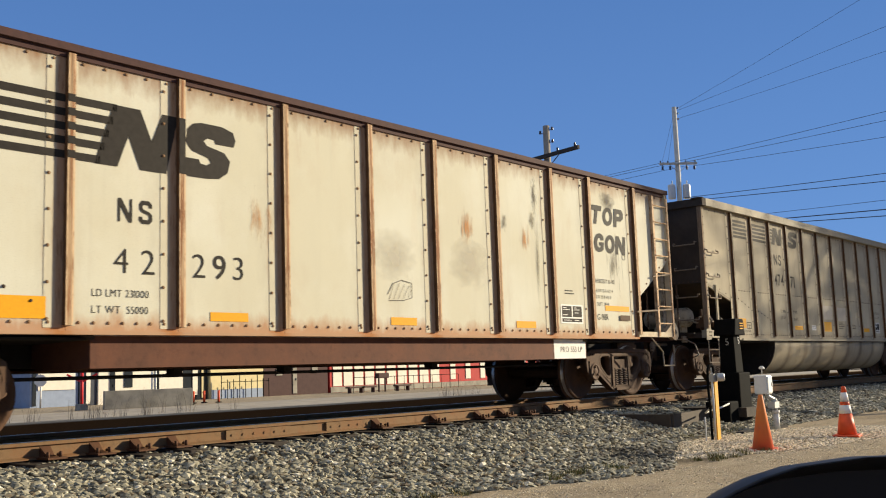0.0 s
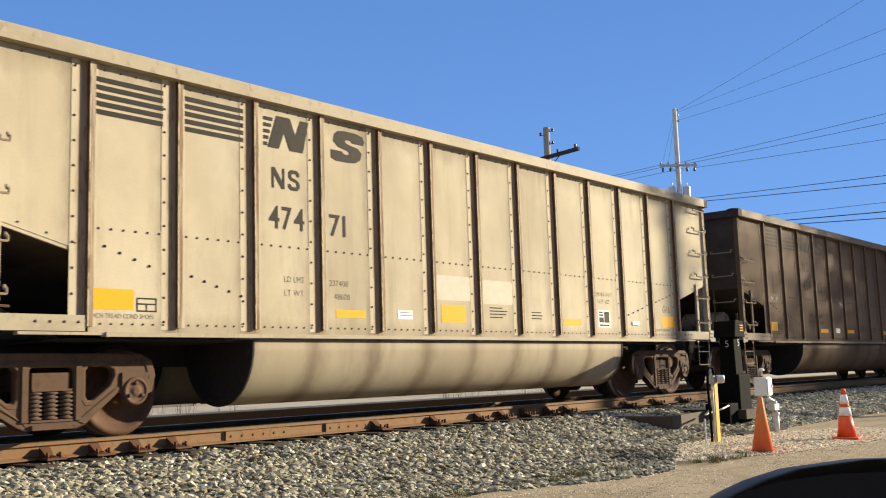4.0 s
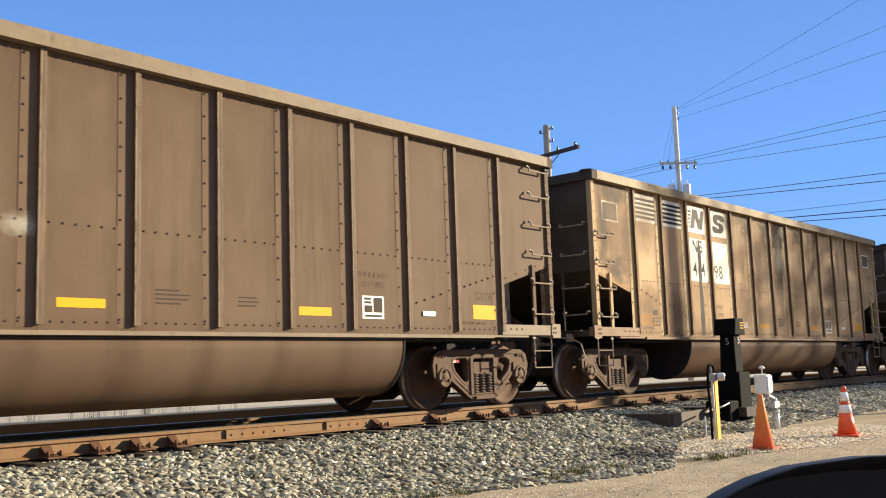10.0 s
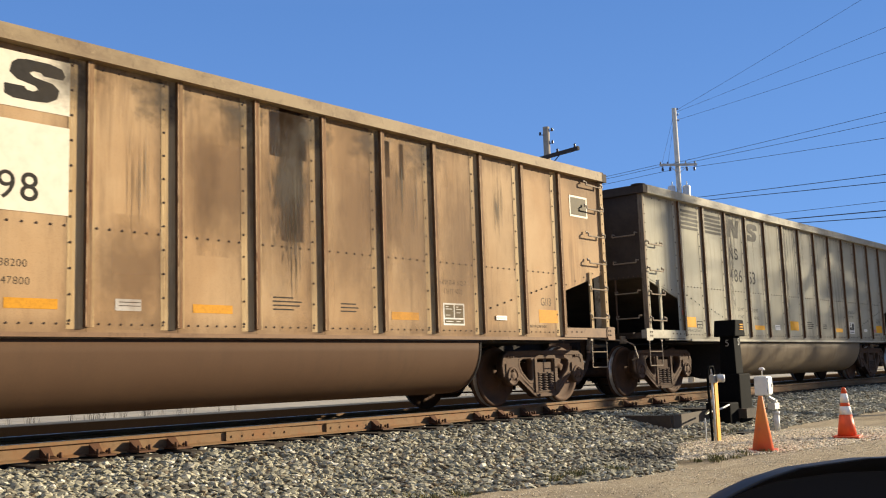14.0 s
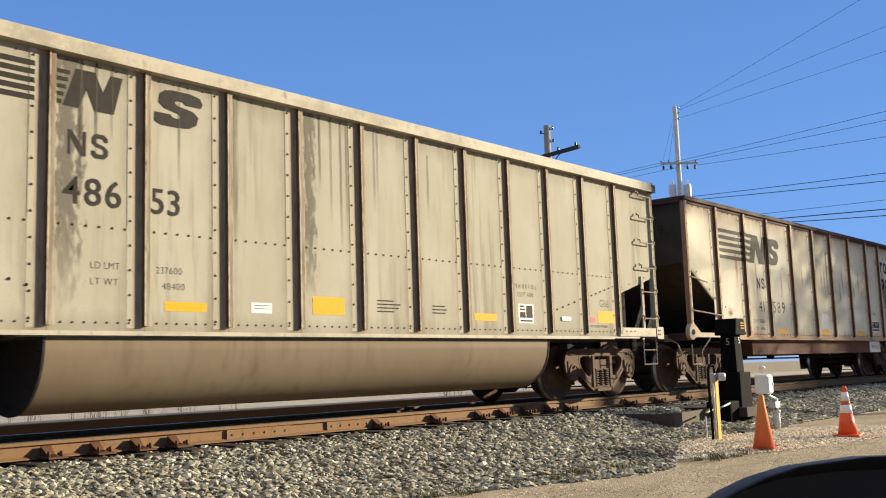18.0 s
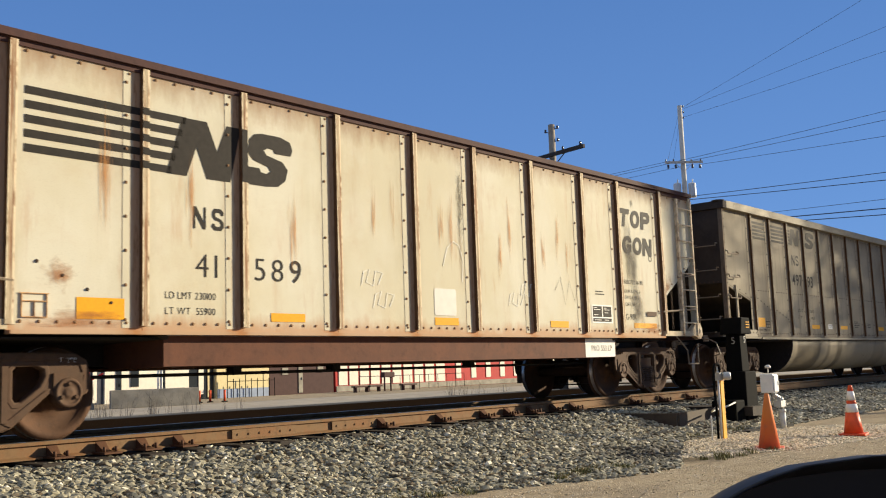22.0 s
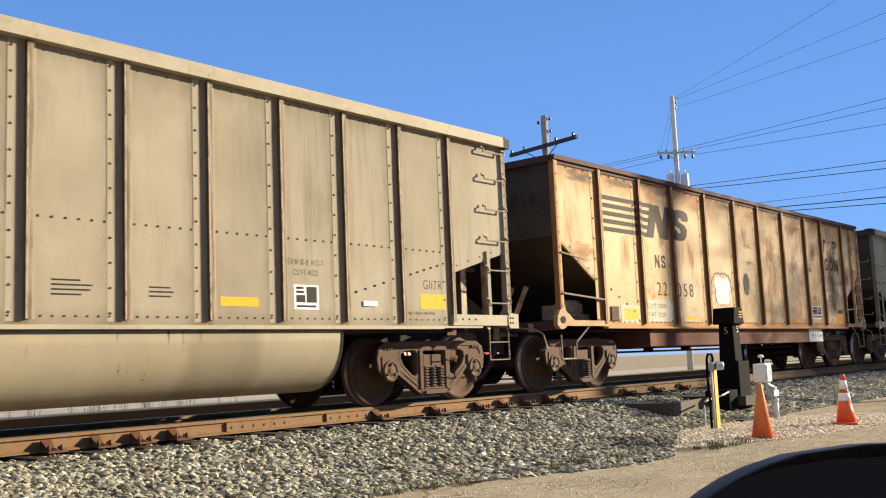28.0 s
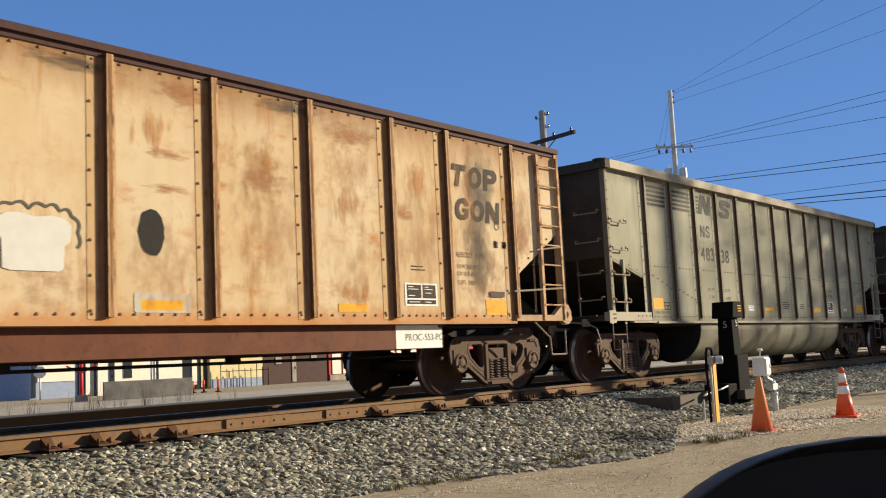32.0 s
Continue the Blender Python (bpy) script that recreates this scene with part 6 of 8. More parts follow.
for k, (ax, az, bx, bz) in enumerate(((-0.06, 0.18, -0.10, 0.36), (-0.10, 0.36, -0.02, 0.52), (-0.02, 0.52, 0.14, 0.60), (0.14, 0.60, 0.30, 0.57), (0.30, 0.57, 0.46, 0.60), (0.46, 0.60, 0.60, 0.57), (0.60, 0.57, 0.72, 0.53), (0.72, 0.53, 0.78, 0.38), (0.78, 0.38, 0.74, 0.20))):
    for s in range(5):
        f = s / 5
        bulge = 0.045 * math.sin(math.pi * f)
        nx, nz = -(bz - az), bx - ax
        n = math.hypot(nx, nz)
        scallop.append((ax + f * (bx - ax) + bulge * nx / n, az + f * (bz - az) + bulge * nz / n))
scrawl(car_h, scallop, 5.65, 1.50, 1.0, M_OUTLINE, 0.028)
tub_marks(car_i, M_BLACKMARK, M_WHITE, M_YELLOW, "483", "38", "237000", "48900", "2 INCH TREAD COND SHOES")


for x, z, w, h, mat, label in ((9.50, 2.70, 0.20, 0.34, SOFT_DARK, "dark spray spot"), (10.22, 2.78, 0.20, 0.34, SOFT_DARK, "dark spray spot"), (10.30, 3.2, 0.24, 0.9, SOFT_SPECK, "grey water run"), (10.33, 2.2, 0.20, 2.1, SOFT_DRIP, "grey water run"), (12.6, 2.25, 0.8, 1.2, SOFT_DRIP, "grey water run"), (12.5, 3.35, 0.6, 0.4, SOFT_DARK, "sooty top edge"),
                               (7.1, 2.05, 0.95, 0.75, SOFT_PALE, "pale greyish overpaint"), (8.65, 2.05, 0.95, 0.85, SOFT_PALE, "pale greyish overpaint"), (8.6, 2.55, 0.6, 0.8, SOFT_ORANGE, "orange rust bloom"), (10.0, 2.5, 0.4, 0.7, SOFT_ORANGE, "orange rust bloom"), (4.9, 2.3, 0.8, 1.0, SOFT_ORANGE, "orange rust bloom")):
    soft_mark(car_a, x, z, w, h, mat, label)
scrawl(car_a, [(0.02, 0.02), (0.11, 0.23), (0.10, 0.02), (0.21, 0.23), (0.19, 0.03), (0.31, 0.22), (0.28, 0.03), (0.40, 0.21), (0.38, 0.05), (0.45, 0.16)], 7.06, 1.46, 1.0, M_OUTLINE, 0.008)
scrawl(car_a, [(0, 0.08), (0.10, 0.22), (0.26, 0.27), (0.46, 0.24), (0.46, 0.05), (0.3, 0.01), (0.02, 0.0)], 7.05, 1.46, 1.0, M_OUTLINE, 0.010)
rnd = random.Random(77)
for x in (5.9, 6.25, 7.2, 7.4, 8.5, 8.75, 9.6, 10.0, 10.25, 3.2, 4.6, 2.2):
    soft_mark(car_f, x, rnd.uniform(2.2, 2.7), rnd.uniform(0.14, 0.30), rnd.uniform(1.0, 1.8), SOFT_ORANGE, "orange rust run")
for x, z, w, h, mat, label in ((7.62, 2.9, 0.22, 1.4, SOFT_SPECK, "dark water run"), (12.17, 2.5, 0.36, 1.4, SOFT_DARK, "sooty stain run down the side"), (7.60, 2.4, 0.16, 1.9, SOFT_DRIP, "grey water run"), (11.65, 3.2, 0.16, 0.26, SOFT_DARK, "dark spray spot"), (12.38, 3.36, 0.16, 0.22, SOFT_DARK, "dark spray spot"), (12.32, 2.2, 0.5, 1.5, SOFT_DARK, "sooty stain run down the side"),
                               (12.40, 1.5, 0.7, 1.0, SOFT_DARK, "sooty stain run down the side"), (13.5, 1.9, 1.0, 0.9, SOFT_RUST, "rust stain above the slope"), (12.9, 1.15, 1.2, 0.3, SOFT_RUST, "rust along the seam"), (2.0, 1.12, 1.4, 0.35, SOFT_RUST, "rust along the seam"), (1.75, 1.55, 0.5, 0.4, SOFT_RUST, "rust run below a bolt")):
    soft_mark(car_f, x, z, w, h, mat, label)
for x, z, w, h, mat, label in ((7.35, 2.76, 0.75, 0.16, SOFT_RUST, "dragged rust scuff"), (7.35, 2.40, 0.75, 0.16, SOFT_RUST, "dragged rust scuff"), (8.6, 2.62, 0.85, 0.55, SOFT_RUST, "dragged rust scuff"), (10.9, 2.45, 0.8, 0.4, SOFT_RUST, "dragged rust scuff"),
                               (3.45, 2.58, 0.4, 0.35, SOFT_RUST, "rust below the emblem"), (12.6, 2.9, 1.1, 1.6, SOFT_DARK, "sooty stain"), (12.5, 2.0, 0.9, 1.6, SOFT_DARK, "sooty stain"), (13.5, 2.3, 0.9, 1.2, SOFT_RUST, "rust stain above the slope"), (3.2, 3.4, 0.9, 0.45, SOFT_RUST, "rust under the top rail"), (0.75, 3.52, 1.3, 0.34, SOFT_DARK, "sooty top corner"), (2.0, 3.54, 1.3, 0.26, SOFT_DARK, "sooty top edge"), (0.35, 2.5, 0.5, 2.2, SOFT_FILM, "rusty grime film"), (0.75, 2.25, 1.3, 0.5, SOFT_RUST, "rust above the slope"), (3.6, 3.54, 1.2, 0.26, SOFT_DARK, "sooty top edge"), (6.3, 3.54, 1.3, 0.26, SOFT_DARK, "sooty top edge"), (9.0, 3.54, 1.3, 0.26, SOFT_DARK, "sooty top edge"),
                               (5.0, 3.4, 1.2, 0.5, SOFT_RUST, "rust under the top rail"), (7.6, 3.45, 1.2, 0.4, SOFT_RUST, "rust under the top rail"), (10.0, 3.35, 1.3, 0.5, SOFT_RUST, "rust under the top rail"), (9.9, 2.5, 0.9, 0.9, SOFT_ORANGE, "orange rust bloom"), (4.6, 2.4, 0.5, 1.2, SOFT_ORANGE, "orange rust bloom"), (2.1, 2.3, 0.7, 1.4, SOFT_ORANGE, "orange rust bloom")):
    soft_mark(car_h, x, z, w, h, mat, label)
for k in range(13):
    x = 0.75 + 1.01 * k
    if 3 < k < 10:
        soft_mark(car_d, x + 0.35, 3.45, 1.0, 0.75, SOFT_DARK, "soot under the top chord")
    if 4 < k < 11 and k % 2:
        soft_mark(car_d, x + 0.15, 2.7, 0.5, 1.9, SOFT_RUNS, "sooty run")
for x, w in ((6.65, 0.5), (7.0, 0.9), (9.4, 0.8)):
    soft_mark(car_d, x, 2.7, w, 1.7, SOFT_BROWN, "uneven brown film")
for x, z, w, h, mat in ((3.48, 2.45, 0.66, 2.5, RUN_MOTTLE), (3.62, 3.0, 0.10, 1.3, RUN_DARK), (3.78, 3.15, 0.07, 1.0, RUN_DARK), (3.95, 3.25, 0.05, 0.8, RUN_DARK), (5.43, 2.75, 0.20, 1.8, RUN_GREY), (6.50, 2.5, 0.44, 2.3, RUN_MOTTLE),
                        (6.68, 3.15, 0.05, 1.0, RUN_DARK), (6.86, 2.95, 0.05, 1.4, RUN_DARK), (7.02, 2.85, 0.06, 1.6, RUN_DARK), (7.12, 2.95, 0.04, 1.4, RUN_DARK), (7.60, 3.1, 0.04, 1.1, RUN_DARK), (7.66, 3.15, 0.03, 1.0, RUN_DARK), (4.72, 3.05, 0.05, 1.2, RUN_DARK), (2.30, 2.6, 0.10, 1.6, RUN_GREY), (8.62, 3.0, 0.05, 0.9, RUN_DARK)):
    soft_mark(car_e, x, z, w, h, mat, "dark water run")
for x, z, w, h, mat in ((7.75, 2.6, 0.62, 2.3, SOFT_SPECK), (7.85, 2.3, 0.55, 2.6, SOFT_DRIP), (7.85, 2.9, 0.8, 1.6, SOFT_DARK), (5.85, 2.5, 0.5, 1.8, SOFT_DRIP), (9.7, 3.0, 0.6, 1.2, SOFT_DRIP), (11.8, 2.9, 0.6, 1.4, SOFT_DRIP),
                        (0.65, 3.5, 1.3, 0.6, SOFT_DARK), (0.62, 2.9, 1.3, 1.7, SOFT_BROWN), (0.65, 2.15, 1.2, 0.8, SOFT_DARK), (0.25, 2.8, 0.5, 1.8, SOFT_DARK), (1.05, 2.7, 0.4, 1.7, SOFT_BROWN), (1.7, 1.5, 1.0, 1.1, SOFT_BROWN), (1.7, 3.1, 0.9, 1.3, SOFT_BROWN), (2.7, 1.5, 1.0, 1.1, SOFT_BROWN), (5.8, 1.6, 1.0, 1.2, SOFT_BROWN)):
    soft_mark(car_d, x, z, w, h, mat, "sooty run on the side")
# Four overlapping films darken the sheets from about x 7.3 to 11.6.
for k in range(4):
    soft_mark(car_d, 7.9 + 1.01 * k, 2.45 - 0.04 * k, 1.25, 2.9, SOFT_BROWN, "uneven brown film")
for x, z, w, h in ((7.3, 1.6, 1.3, 1.4), (8.65, 1.9, 1.4, 2.0), (8.6, 2.7, 1.2, 1.2), (10.0, 1.8, 1.4, 1.9), (10.0, 2.9, 1.3, 1.3), (11.3, 2.2, 1.4, 2.6), (12.4, 2.4, 1.4, 2.6), (12.6, 1.6, 1.6, 1.2), (13.6, 2.6, 1.0, 1.6), (6.1, 1.4, 1.2, 0.8)):
    soft_mark(car_h, x, z, w, h, SOFT_FILM, "rusty grime film")
for x, z, w, h, mat in ((12.3, 3.0, 0.9, 1.5, SOFT_ORANGE), (13.3, 2.9, 0.9, 1.7, SOFT_ORANGE), (8.6, 2.85, 1.1, 0.7, SOFT_ORANGE), (7.2, 3.0, 0.9, 0.9, SOFT_ORANGE), (11.2, 2.9, 1.1, 1.2, SOFT_ORANGE), (10.0, 1.4, 1.2, 0.7, SOFT_ORANGE)):
    soft_mark(car_h, x, z, w, h, mat, "rust and soot run down the side")
soft_mark(car_c, 1.68, 2.35, 0.16, 0.7, SOFT_DARK, "dark run on the side")
for x in (1.58, 1.82, 6.1, 6.25):
    soft_mark(car_c, x, 1.98, 0.34, 0.26, SOFT_PALE, "pale scuffed blotch")


end_number(car_h, "22058", 3.0)
end_number(car_f, "41589", 3.05)


# ---- beside the track ----
def thing(name, label, category, group="", m=None):
    return empty(name, m, label=label, category=category, group=group)


M_BLACKBOX = plain("black_enamel", (0.005, 0.005, 0.005), 0.8, 0, 0.3)
next(n for n in M_BLACKBOX.node_tree.nodes if n.type == "BSDF_PRINCIPLED").inputs["Specular IOR Level"].default_value = 0.05
M_DULLPLATE = rusty("dull_steel_plate", (0.075, 0.058, 0.042), (0.06, 0.045, 0.032), 0.6, 3)
M_GALV = plain("galvanised_grey", (0.50, 0.50, 0.47), 0.45, 0.4, 0.2)
M_WHITEBOX = plain("white_enamel_box", (0.72, 0.72, 0.68), 0.45, 0, 0.1)
M_YPOST = plain("yellow_post", (0.75, 0.36, 0.02), 0.5, 0, 0.2)
k = Mat("faded_orange_plastic", (0.68, 0.20, 0.045), 0.6)
k.paint((0.72, 0.125, 0.06), k.ramp(k.plus(k.axis(2), k.times(k.noise(5, detail=4), 0.25)), 0.55, 0.20, 0.9))
k.paint((0.42, 0.16, 0.09), k.ramp(k.noise(9, (1, 1, 0.4), 6, 0.7), 0.52, 0.70, 0.6))
k.paint((0.25, 0.16, 0.11), k.ramp(k.plus(k.axis(2), k.times(k.noise(14, detail=4), 0.10)), 0.12, 0.04, 0.8))
M_CONE = k.m
M_CONEBAND = plain("white_cone_band", (0.78, 0.74, 0.66), 0.5, 0, 0.15, 6)
M_CONERED = plain("red_orange_plastic", (0.75, 0.10, 0.03), 0.5, 0, 0.2, 6)
M_CONDUIT = plain("white_conduit", (0.62, 0.60, 0.54), 0.5)

mast = thing("switch_indicator", "black switch indicator mast with a hooded head beside the track", "signal", m=pose(16.62, -2.62, 0, 0, 0, 0))


def tapered(bm, x0, x1, y0, y1, z0, z1, k):
    vs = box(bm, x0, x1, y0, y1, z0, z1)
    cx, cy = (x0 + x1) / 2, (y0 + y1) / 2
    for v in vs:
        if v.co.z > (z0 + z1) / 2:
            v.co.x, v.co.y = cx + (v.co.x - cx) * k, cy + (v.co.y - cy) * k
    return vs


def bevelled(bm, size=0.012):
    bmesh.ops.bevel(bm, geom=bm.edges[:], offset=size, segments=2, affect="EDGES", profile=0.6)
    return bm


bm = bmesh.new()
box(bm, -0.23, 0.23, -0.23, 0.23, -0.5, 0.36)
part("cabinet", bevelled(bm, 0.02), M_BLACKBOX, mast)
bm = bmesh.new()
tapered(bm, -0.15, 0.15, -0.15, 0.15, 0.36, 1.02, 0.86)
part("column", bevelled(bm), M_BLACKBOX, mast)
bm = bmesh.new()
vs = box(bm, -0.22, 0.22, -0.20, 0.20, 1.01, 1.30)
for v in vs:
    if v.co.z > 1.2:
        v.co.x *= 0.75
part("head", bevelled(bm, 0.02), M_BLACKBOX, mast)
for i in range(3):
    bm = bmesh.new()
    box(bm, -0.02, 0.12, -0.213, -0.202, 1.12 + 0.045 * i, 1.135 + 0.045 * i)
    part("notice_line", bm, M_YELLOW, mast, "small yellow lettering line")
part("numeral", words("5", 0.17), M_WHITE, mast, "white numeral", pose(-0.02, -0.150, 0.86, 90, 0, 0))
part("numeral", words("5", 0.17), M_GALV, mast, "white numeral", pose(-0.150, 0.03, 0.84, 90, 0, -90))
bm = bmesh.new()
box(bm, -0.30, 0.30, -0.35, 1.75, -0.40, -0.24)
part("head_tie", bm, M_TIE, mast, "dark timber under the mast")
bm = bmesh.new()
box(bm, -2.46, -2.41, -0.03, 1.45, -0.60, -0.24)
part("cover_plate", bm, M_DULLPLATE, mast, "dull steel cover plate on edge")
bm = bmesh.new()
box(bm, 0, 2.10, -0.025, 0.025, -0.62, -0.24)
part("cover_plate", bm, M_DULLPLATE, mast, "dull steel cover plate on edge", pose(-2.41, -0.04, 0, 0, 0, 8))
bm = bmesh.new()
box(bm, -0.62, -0.25, -0.20, 0.25, -0.60, -0.12)
part("motor_case", bevelled(bm, 0.03), M_BLACKBOX, mast, "black machine case")
bm = bmesh.new()
box(bm, -1.6, 0.2, -0.85, -0.45, -0.62, -0.555)
part("foot_slab", bm, M_UNDER, mast, "dark low slab")

post = thing("marker_post", "yellow steel channel post with a grey conduit fitting on top", "post", m=pose(13.48, -3.76, 0))
bm = bmesh.new()
for a in ((-0.05, 0.05, -0.012, 0.0), (-0.05, -0.042, 0.0, 0.045), (0.042, 0.05, 0.0, 0.045)):
    box(bm, a[0], a[1], a[2], a[3], -0.62, 0.27)
part("channel", bm, M_YPOST, post)
bm = bmesh.new()
rod(bm, (-0.06, 0.02, -0.62), (-0.06, 0.02, 0.40), 0.017, 8)
rod(bm, (-0.06, 0.02, 0.40), (-0.07, 0.02, 0.47), 0.012, 8)
part("conduit", bm, M_CONDUIT, post, "pale upright conduit")
bm = bmesh.new()
lathe(bm, [(0.055, 0), (0.06, 0.02), (0.06, 0.09), (0.045, 0.11)], 14, pose(0.0, -0.03, 0.33, 90, 0, 25))
box(bm, -0.08, 0.05, -0.02, 0.06, 0.27, 0.38)
part("fitting", bm, M_GALV, post, "grey round conduit fitting")
bm = bmesh.new()
tube(bm, [(-0.06, 0.02, 0.05), (-0.03, 0.1, -0.12), (0.25, 0.3, -0.19), (0.9, 0.55, -0.2), (1.8, 0.75, -0.18), (2.4, 0.9, -0.15)], [0.014] * 6, 6)
part("hose", bm, M_CONDUIT, post, "thin pale flexible conduit")

bm = bmesh.new()
tube(bm, [(-0.03, 0.02, 0.30), (-0.03, 0.0, 0.44), (-0.06, 0.0, 0.50), (-0.14, 0.02, 0.50), (-0.18, 0.02, 0.44), (-0.18, 0.03, 0.20), (-0.13, 0.04, -0.05), (-0.10, 0.05, -0.62)], [0.02] * 8, 8)
part("cable", bm, M_BLACKBOX, post, "black looped cable")
bm = bmesh.new()
rod(bm, (-0.30, 0.05, -0.62), (-0.30, 0.05, -0.22), 0.012, 6)
part("stake", bm, M_GALV, post, "thin metal stake")

jbox = thing("junction_box", "white electrical box on a galvanised pipe beside the track", "electrical box", m=pose(15.88, -3.47, 0))
bm = bmesh.new()
box(bm, -0.10, 0.10, -0.11, 0.11, 0.0, 0.31)
part("enclosure", bevelled(bm, 0.02), M_WHITEBOX, jbox)
bm = bmesh.new()
box(bm, -0.085, 0.085, -0.13, -0.112, 0.02, 0.29)
part("door", bevelled(bm, 0.008), M_WHITEBOX, jbox, "white hinged box door")
bm = bmesh.new()
rod(bm, (0.0, 0.02, -0.62), (0.0, 0.02, -0.03), 0.028, 10)
part("pipe", bm, M_GALV, jbox, "galvanised support pipe")
bm = bmesh.new()
for k in range(2):
    rod(bm, (-0.09, -0.113, 0.08 + 0.14 * k), (-0.09, -0.125, 0.08 + 0.14 * k), 0.012, 6)
box(bm, 0.05, 0.07, -0.142, -0.131, 0.13, 0.19)
part("latch", bm, M_GALV, jbox, "grey hinges and latch")
bm = bmesh.new()
rod(bm, (0.17, -0.12, -0.62), (0.17, -0.12, -0.30), 0.05, 12)
rod(bm, (0.17, -0.12, -0.32), (0.17, -0.12, -0.27), 0.062, 12)
part("conduit_stub", bm, M_CONDUIT, jbox, "thick white plastic conduit stub")
bm = bmesh.new()
tube(bm, [(0.17, -0.12, -0.28), (0.17, -0.12, -0.16), (0.12, -0.10, -0.08), (0.04, -0.06, -0.04), (0.03, -0.05, 0.0)], [0.034] * 5, 10)
lathe(bm, [(0.05, -0.03), (0.05, 0.03)], 10, pose(0.15, -0.11, -0.11, 0, -40, 0))
box(bm, 0.05, 0.24, -0.16, -0.04, -0.23, -0.13)
part("fitting", bm, M_GALV, jbox, "grey conduit elbow and coupling box")
bm = bmesh.new()
rod(bm, (0, 0, 0.33), (0, 0, 0.42), 0.01, 8)
lathe(bm, [(0.045, 0.41), (0.05, 0.43), (0.03, 0.455), (0.01, 0.46)], 12)
part("cap", bm, M_CONEBAND, jbox, "small white cap on a stem")


def cone(m, banded, label):
    c = thing("traffic_cone", label, "traffic cone", "cones by the track", m)
    bm = bmesh.new()
    box(bm, -0.18, 0.18, -0.18, 0.18, 0, 0.03)
    part("base", bevelled(bm, 0.012), M_CONERED if banded else M_CONE, c)
    r = lambda z: 0.135 - (0.135 - 0.028) * (z - 0.03) / 0.68
    cuts = ((0.03, 0.33, 0), (0.33, 0.45, 1), (0.45, 0.50, 0), (0.50, 0.63, 1), (0.63, 0.71, 0)) if banded else ((0.03, 0.71, 0),)
    for a, b, white in cuts:
        bm = bmesh.new()
        w = 0.003 if white else 0.0
        prof = [(r(a) + w, a), (r(b) + w, b)]
        if b > 0.7:
            prof += [(r(b) - 0.006, b + 0.008), (r(b) - 0.008, b - 0.05)]
        lathe(bm, prof, 28)
        part("band" if white else "body", bm, M_CONEBAND if white else (M_CONERED if banded else M_CONE), c, "white reflective band" if white else "")
    return c


cone(pose(12.40, -4.86, -0.605, 1, -4, 20), False, "plain faded orange traffic cone leaning on pale gravel")
cone(pose(14.73, -5.15, -0.58, 0, 0, 10), True, "orange traffic cone with two white bands on gravel")

k = Mat("pale_gravel", (0.74, 0.62, 0.43), 0.9)
k.vary(0.6, 1.3, "Geometry")
M_PALEGRAVEL = k.m


def pad_spot(rnd):
    a, r = rnd.uniform(0, 6.28), math.sqrt(rnd.random())
    x, y = 14.0 + 3.4 * r * math.cos(a), -4.25 + 1.25 * r * math.sin(a)
    y -= 0.12 * (x - 14.0)
    return x, y, -0.60 + 0.05 * (1 - r) + rnd.uniform(-0.005, 0.01), 1.0


stones("pale_gravel", 14000, 0.020, pad_spot, "small pale tan gravel round the signal equipment", 8, M_PALEGRAVEL)


def road_grit(rnd):
    x = 4 + 16 * rnd.random()
    return x, -4.6 - 0.14 * (x - 8) - 3.2 * rnd.random() ** 2, -0.6, 1.0


stones("loose_grit", 8000, 0.009, road_grit, "scattered grit on the worn roadside", 9, M_PALEGRAVEL)


# tufts of grass and weed where the ballast meets the road
k = Mat("dry_green_grass", (0.10, 0.105, 0.035), 0.8)
k.paint((0.26, 0.20, 0.08), k.ramp(k.node("ShaderNodeNewGeometry").outputs["Random Per Island"], 0.45, 0.8))
M_GRASS = k.m


def tufts(spots, name, label, mat, seed, tall=0.10, blades=46):
    rnd = random.Random(seed)
    vs, fs = [], []
    for x, y, z, wide in spots:
        for _ in range(blades):
            a, d = rnd.uniform(0, 6.28), wide * math.sqrt(rnd.random())
            px, py = x + d * math.cos(a), y + d * math.sin(a)
            h, lean, t = tall * rnd.uniform(0.4, 1.2), rnd.uniform(0.1, 0.8), rnd.uniform(0, 6.28)
            w = 0.004
            o = len(vs)
            lx, ly = math.cos(t), math.sin(t)
            for f, k2 in ((0, 1), (0.55, 0.8), (1, 0.1)):
                cx, cy, cz = px + lx * h * lean * f * f, py + ly * h * lean * f * f, z + h * f
                vs += [(cx - ly * w * k2, cy + lx * w * k2, cz), (cx + ly * w * k2, cy - lx * w * k2, cz)]
            fs += [(o, o + 1, o + 3, o + 2), (o + 2, o + 3, o + 5, o + 4)]
    me = bpy.data.meshes.new(name)
    me.from_pydata(vs, [], fs)
    return tagged(part(name, me, mat), label, "grass", kind="stuff")


rnd = random.Random(4)
spots = [(6.0 + 0.09 * i + rnd.uniform(-0.1, 0.1), -3.55 - 0.42 * (0.09 * i) + rnd.uniform(-0.2, 0.2), -0.60, 0.10) for i in range(14)]
spots += [(8.3 + rnd.uniform(0, 1.3), -4.15 - rnd.random() * 0.35, -0.58, 0.10) for _ in range(14)]
spots += [(11.2 + rnd.uniform(-0.4, 1.2), -4.75 + rnd.uniform(-0.25, 0.2), -0.6, 0.07) for _ in range(10)]
spots += [(14.5 + rnd.uniform(-1, 3.5), -2.95 + rnd.uniform(-0.3, 0.3), -0.55, 0.12) for _ in range(14)]
tufts(spots, "grass_tufts", "sparse dry green grass at the ballast's foot", M_GRASS, 5, 0.06)


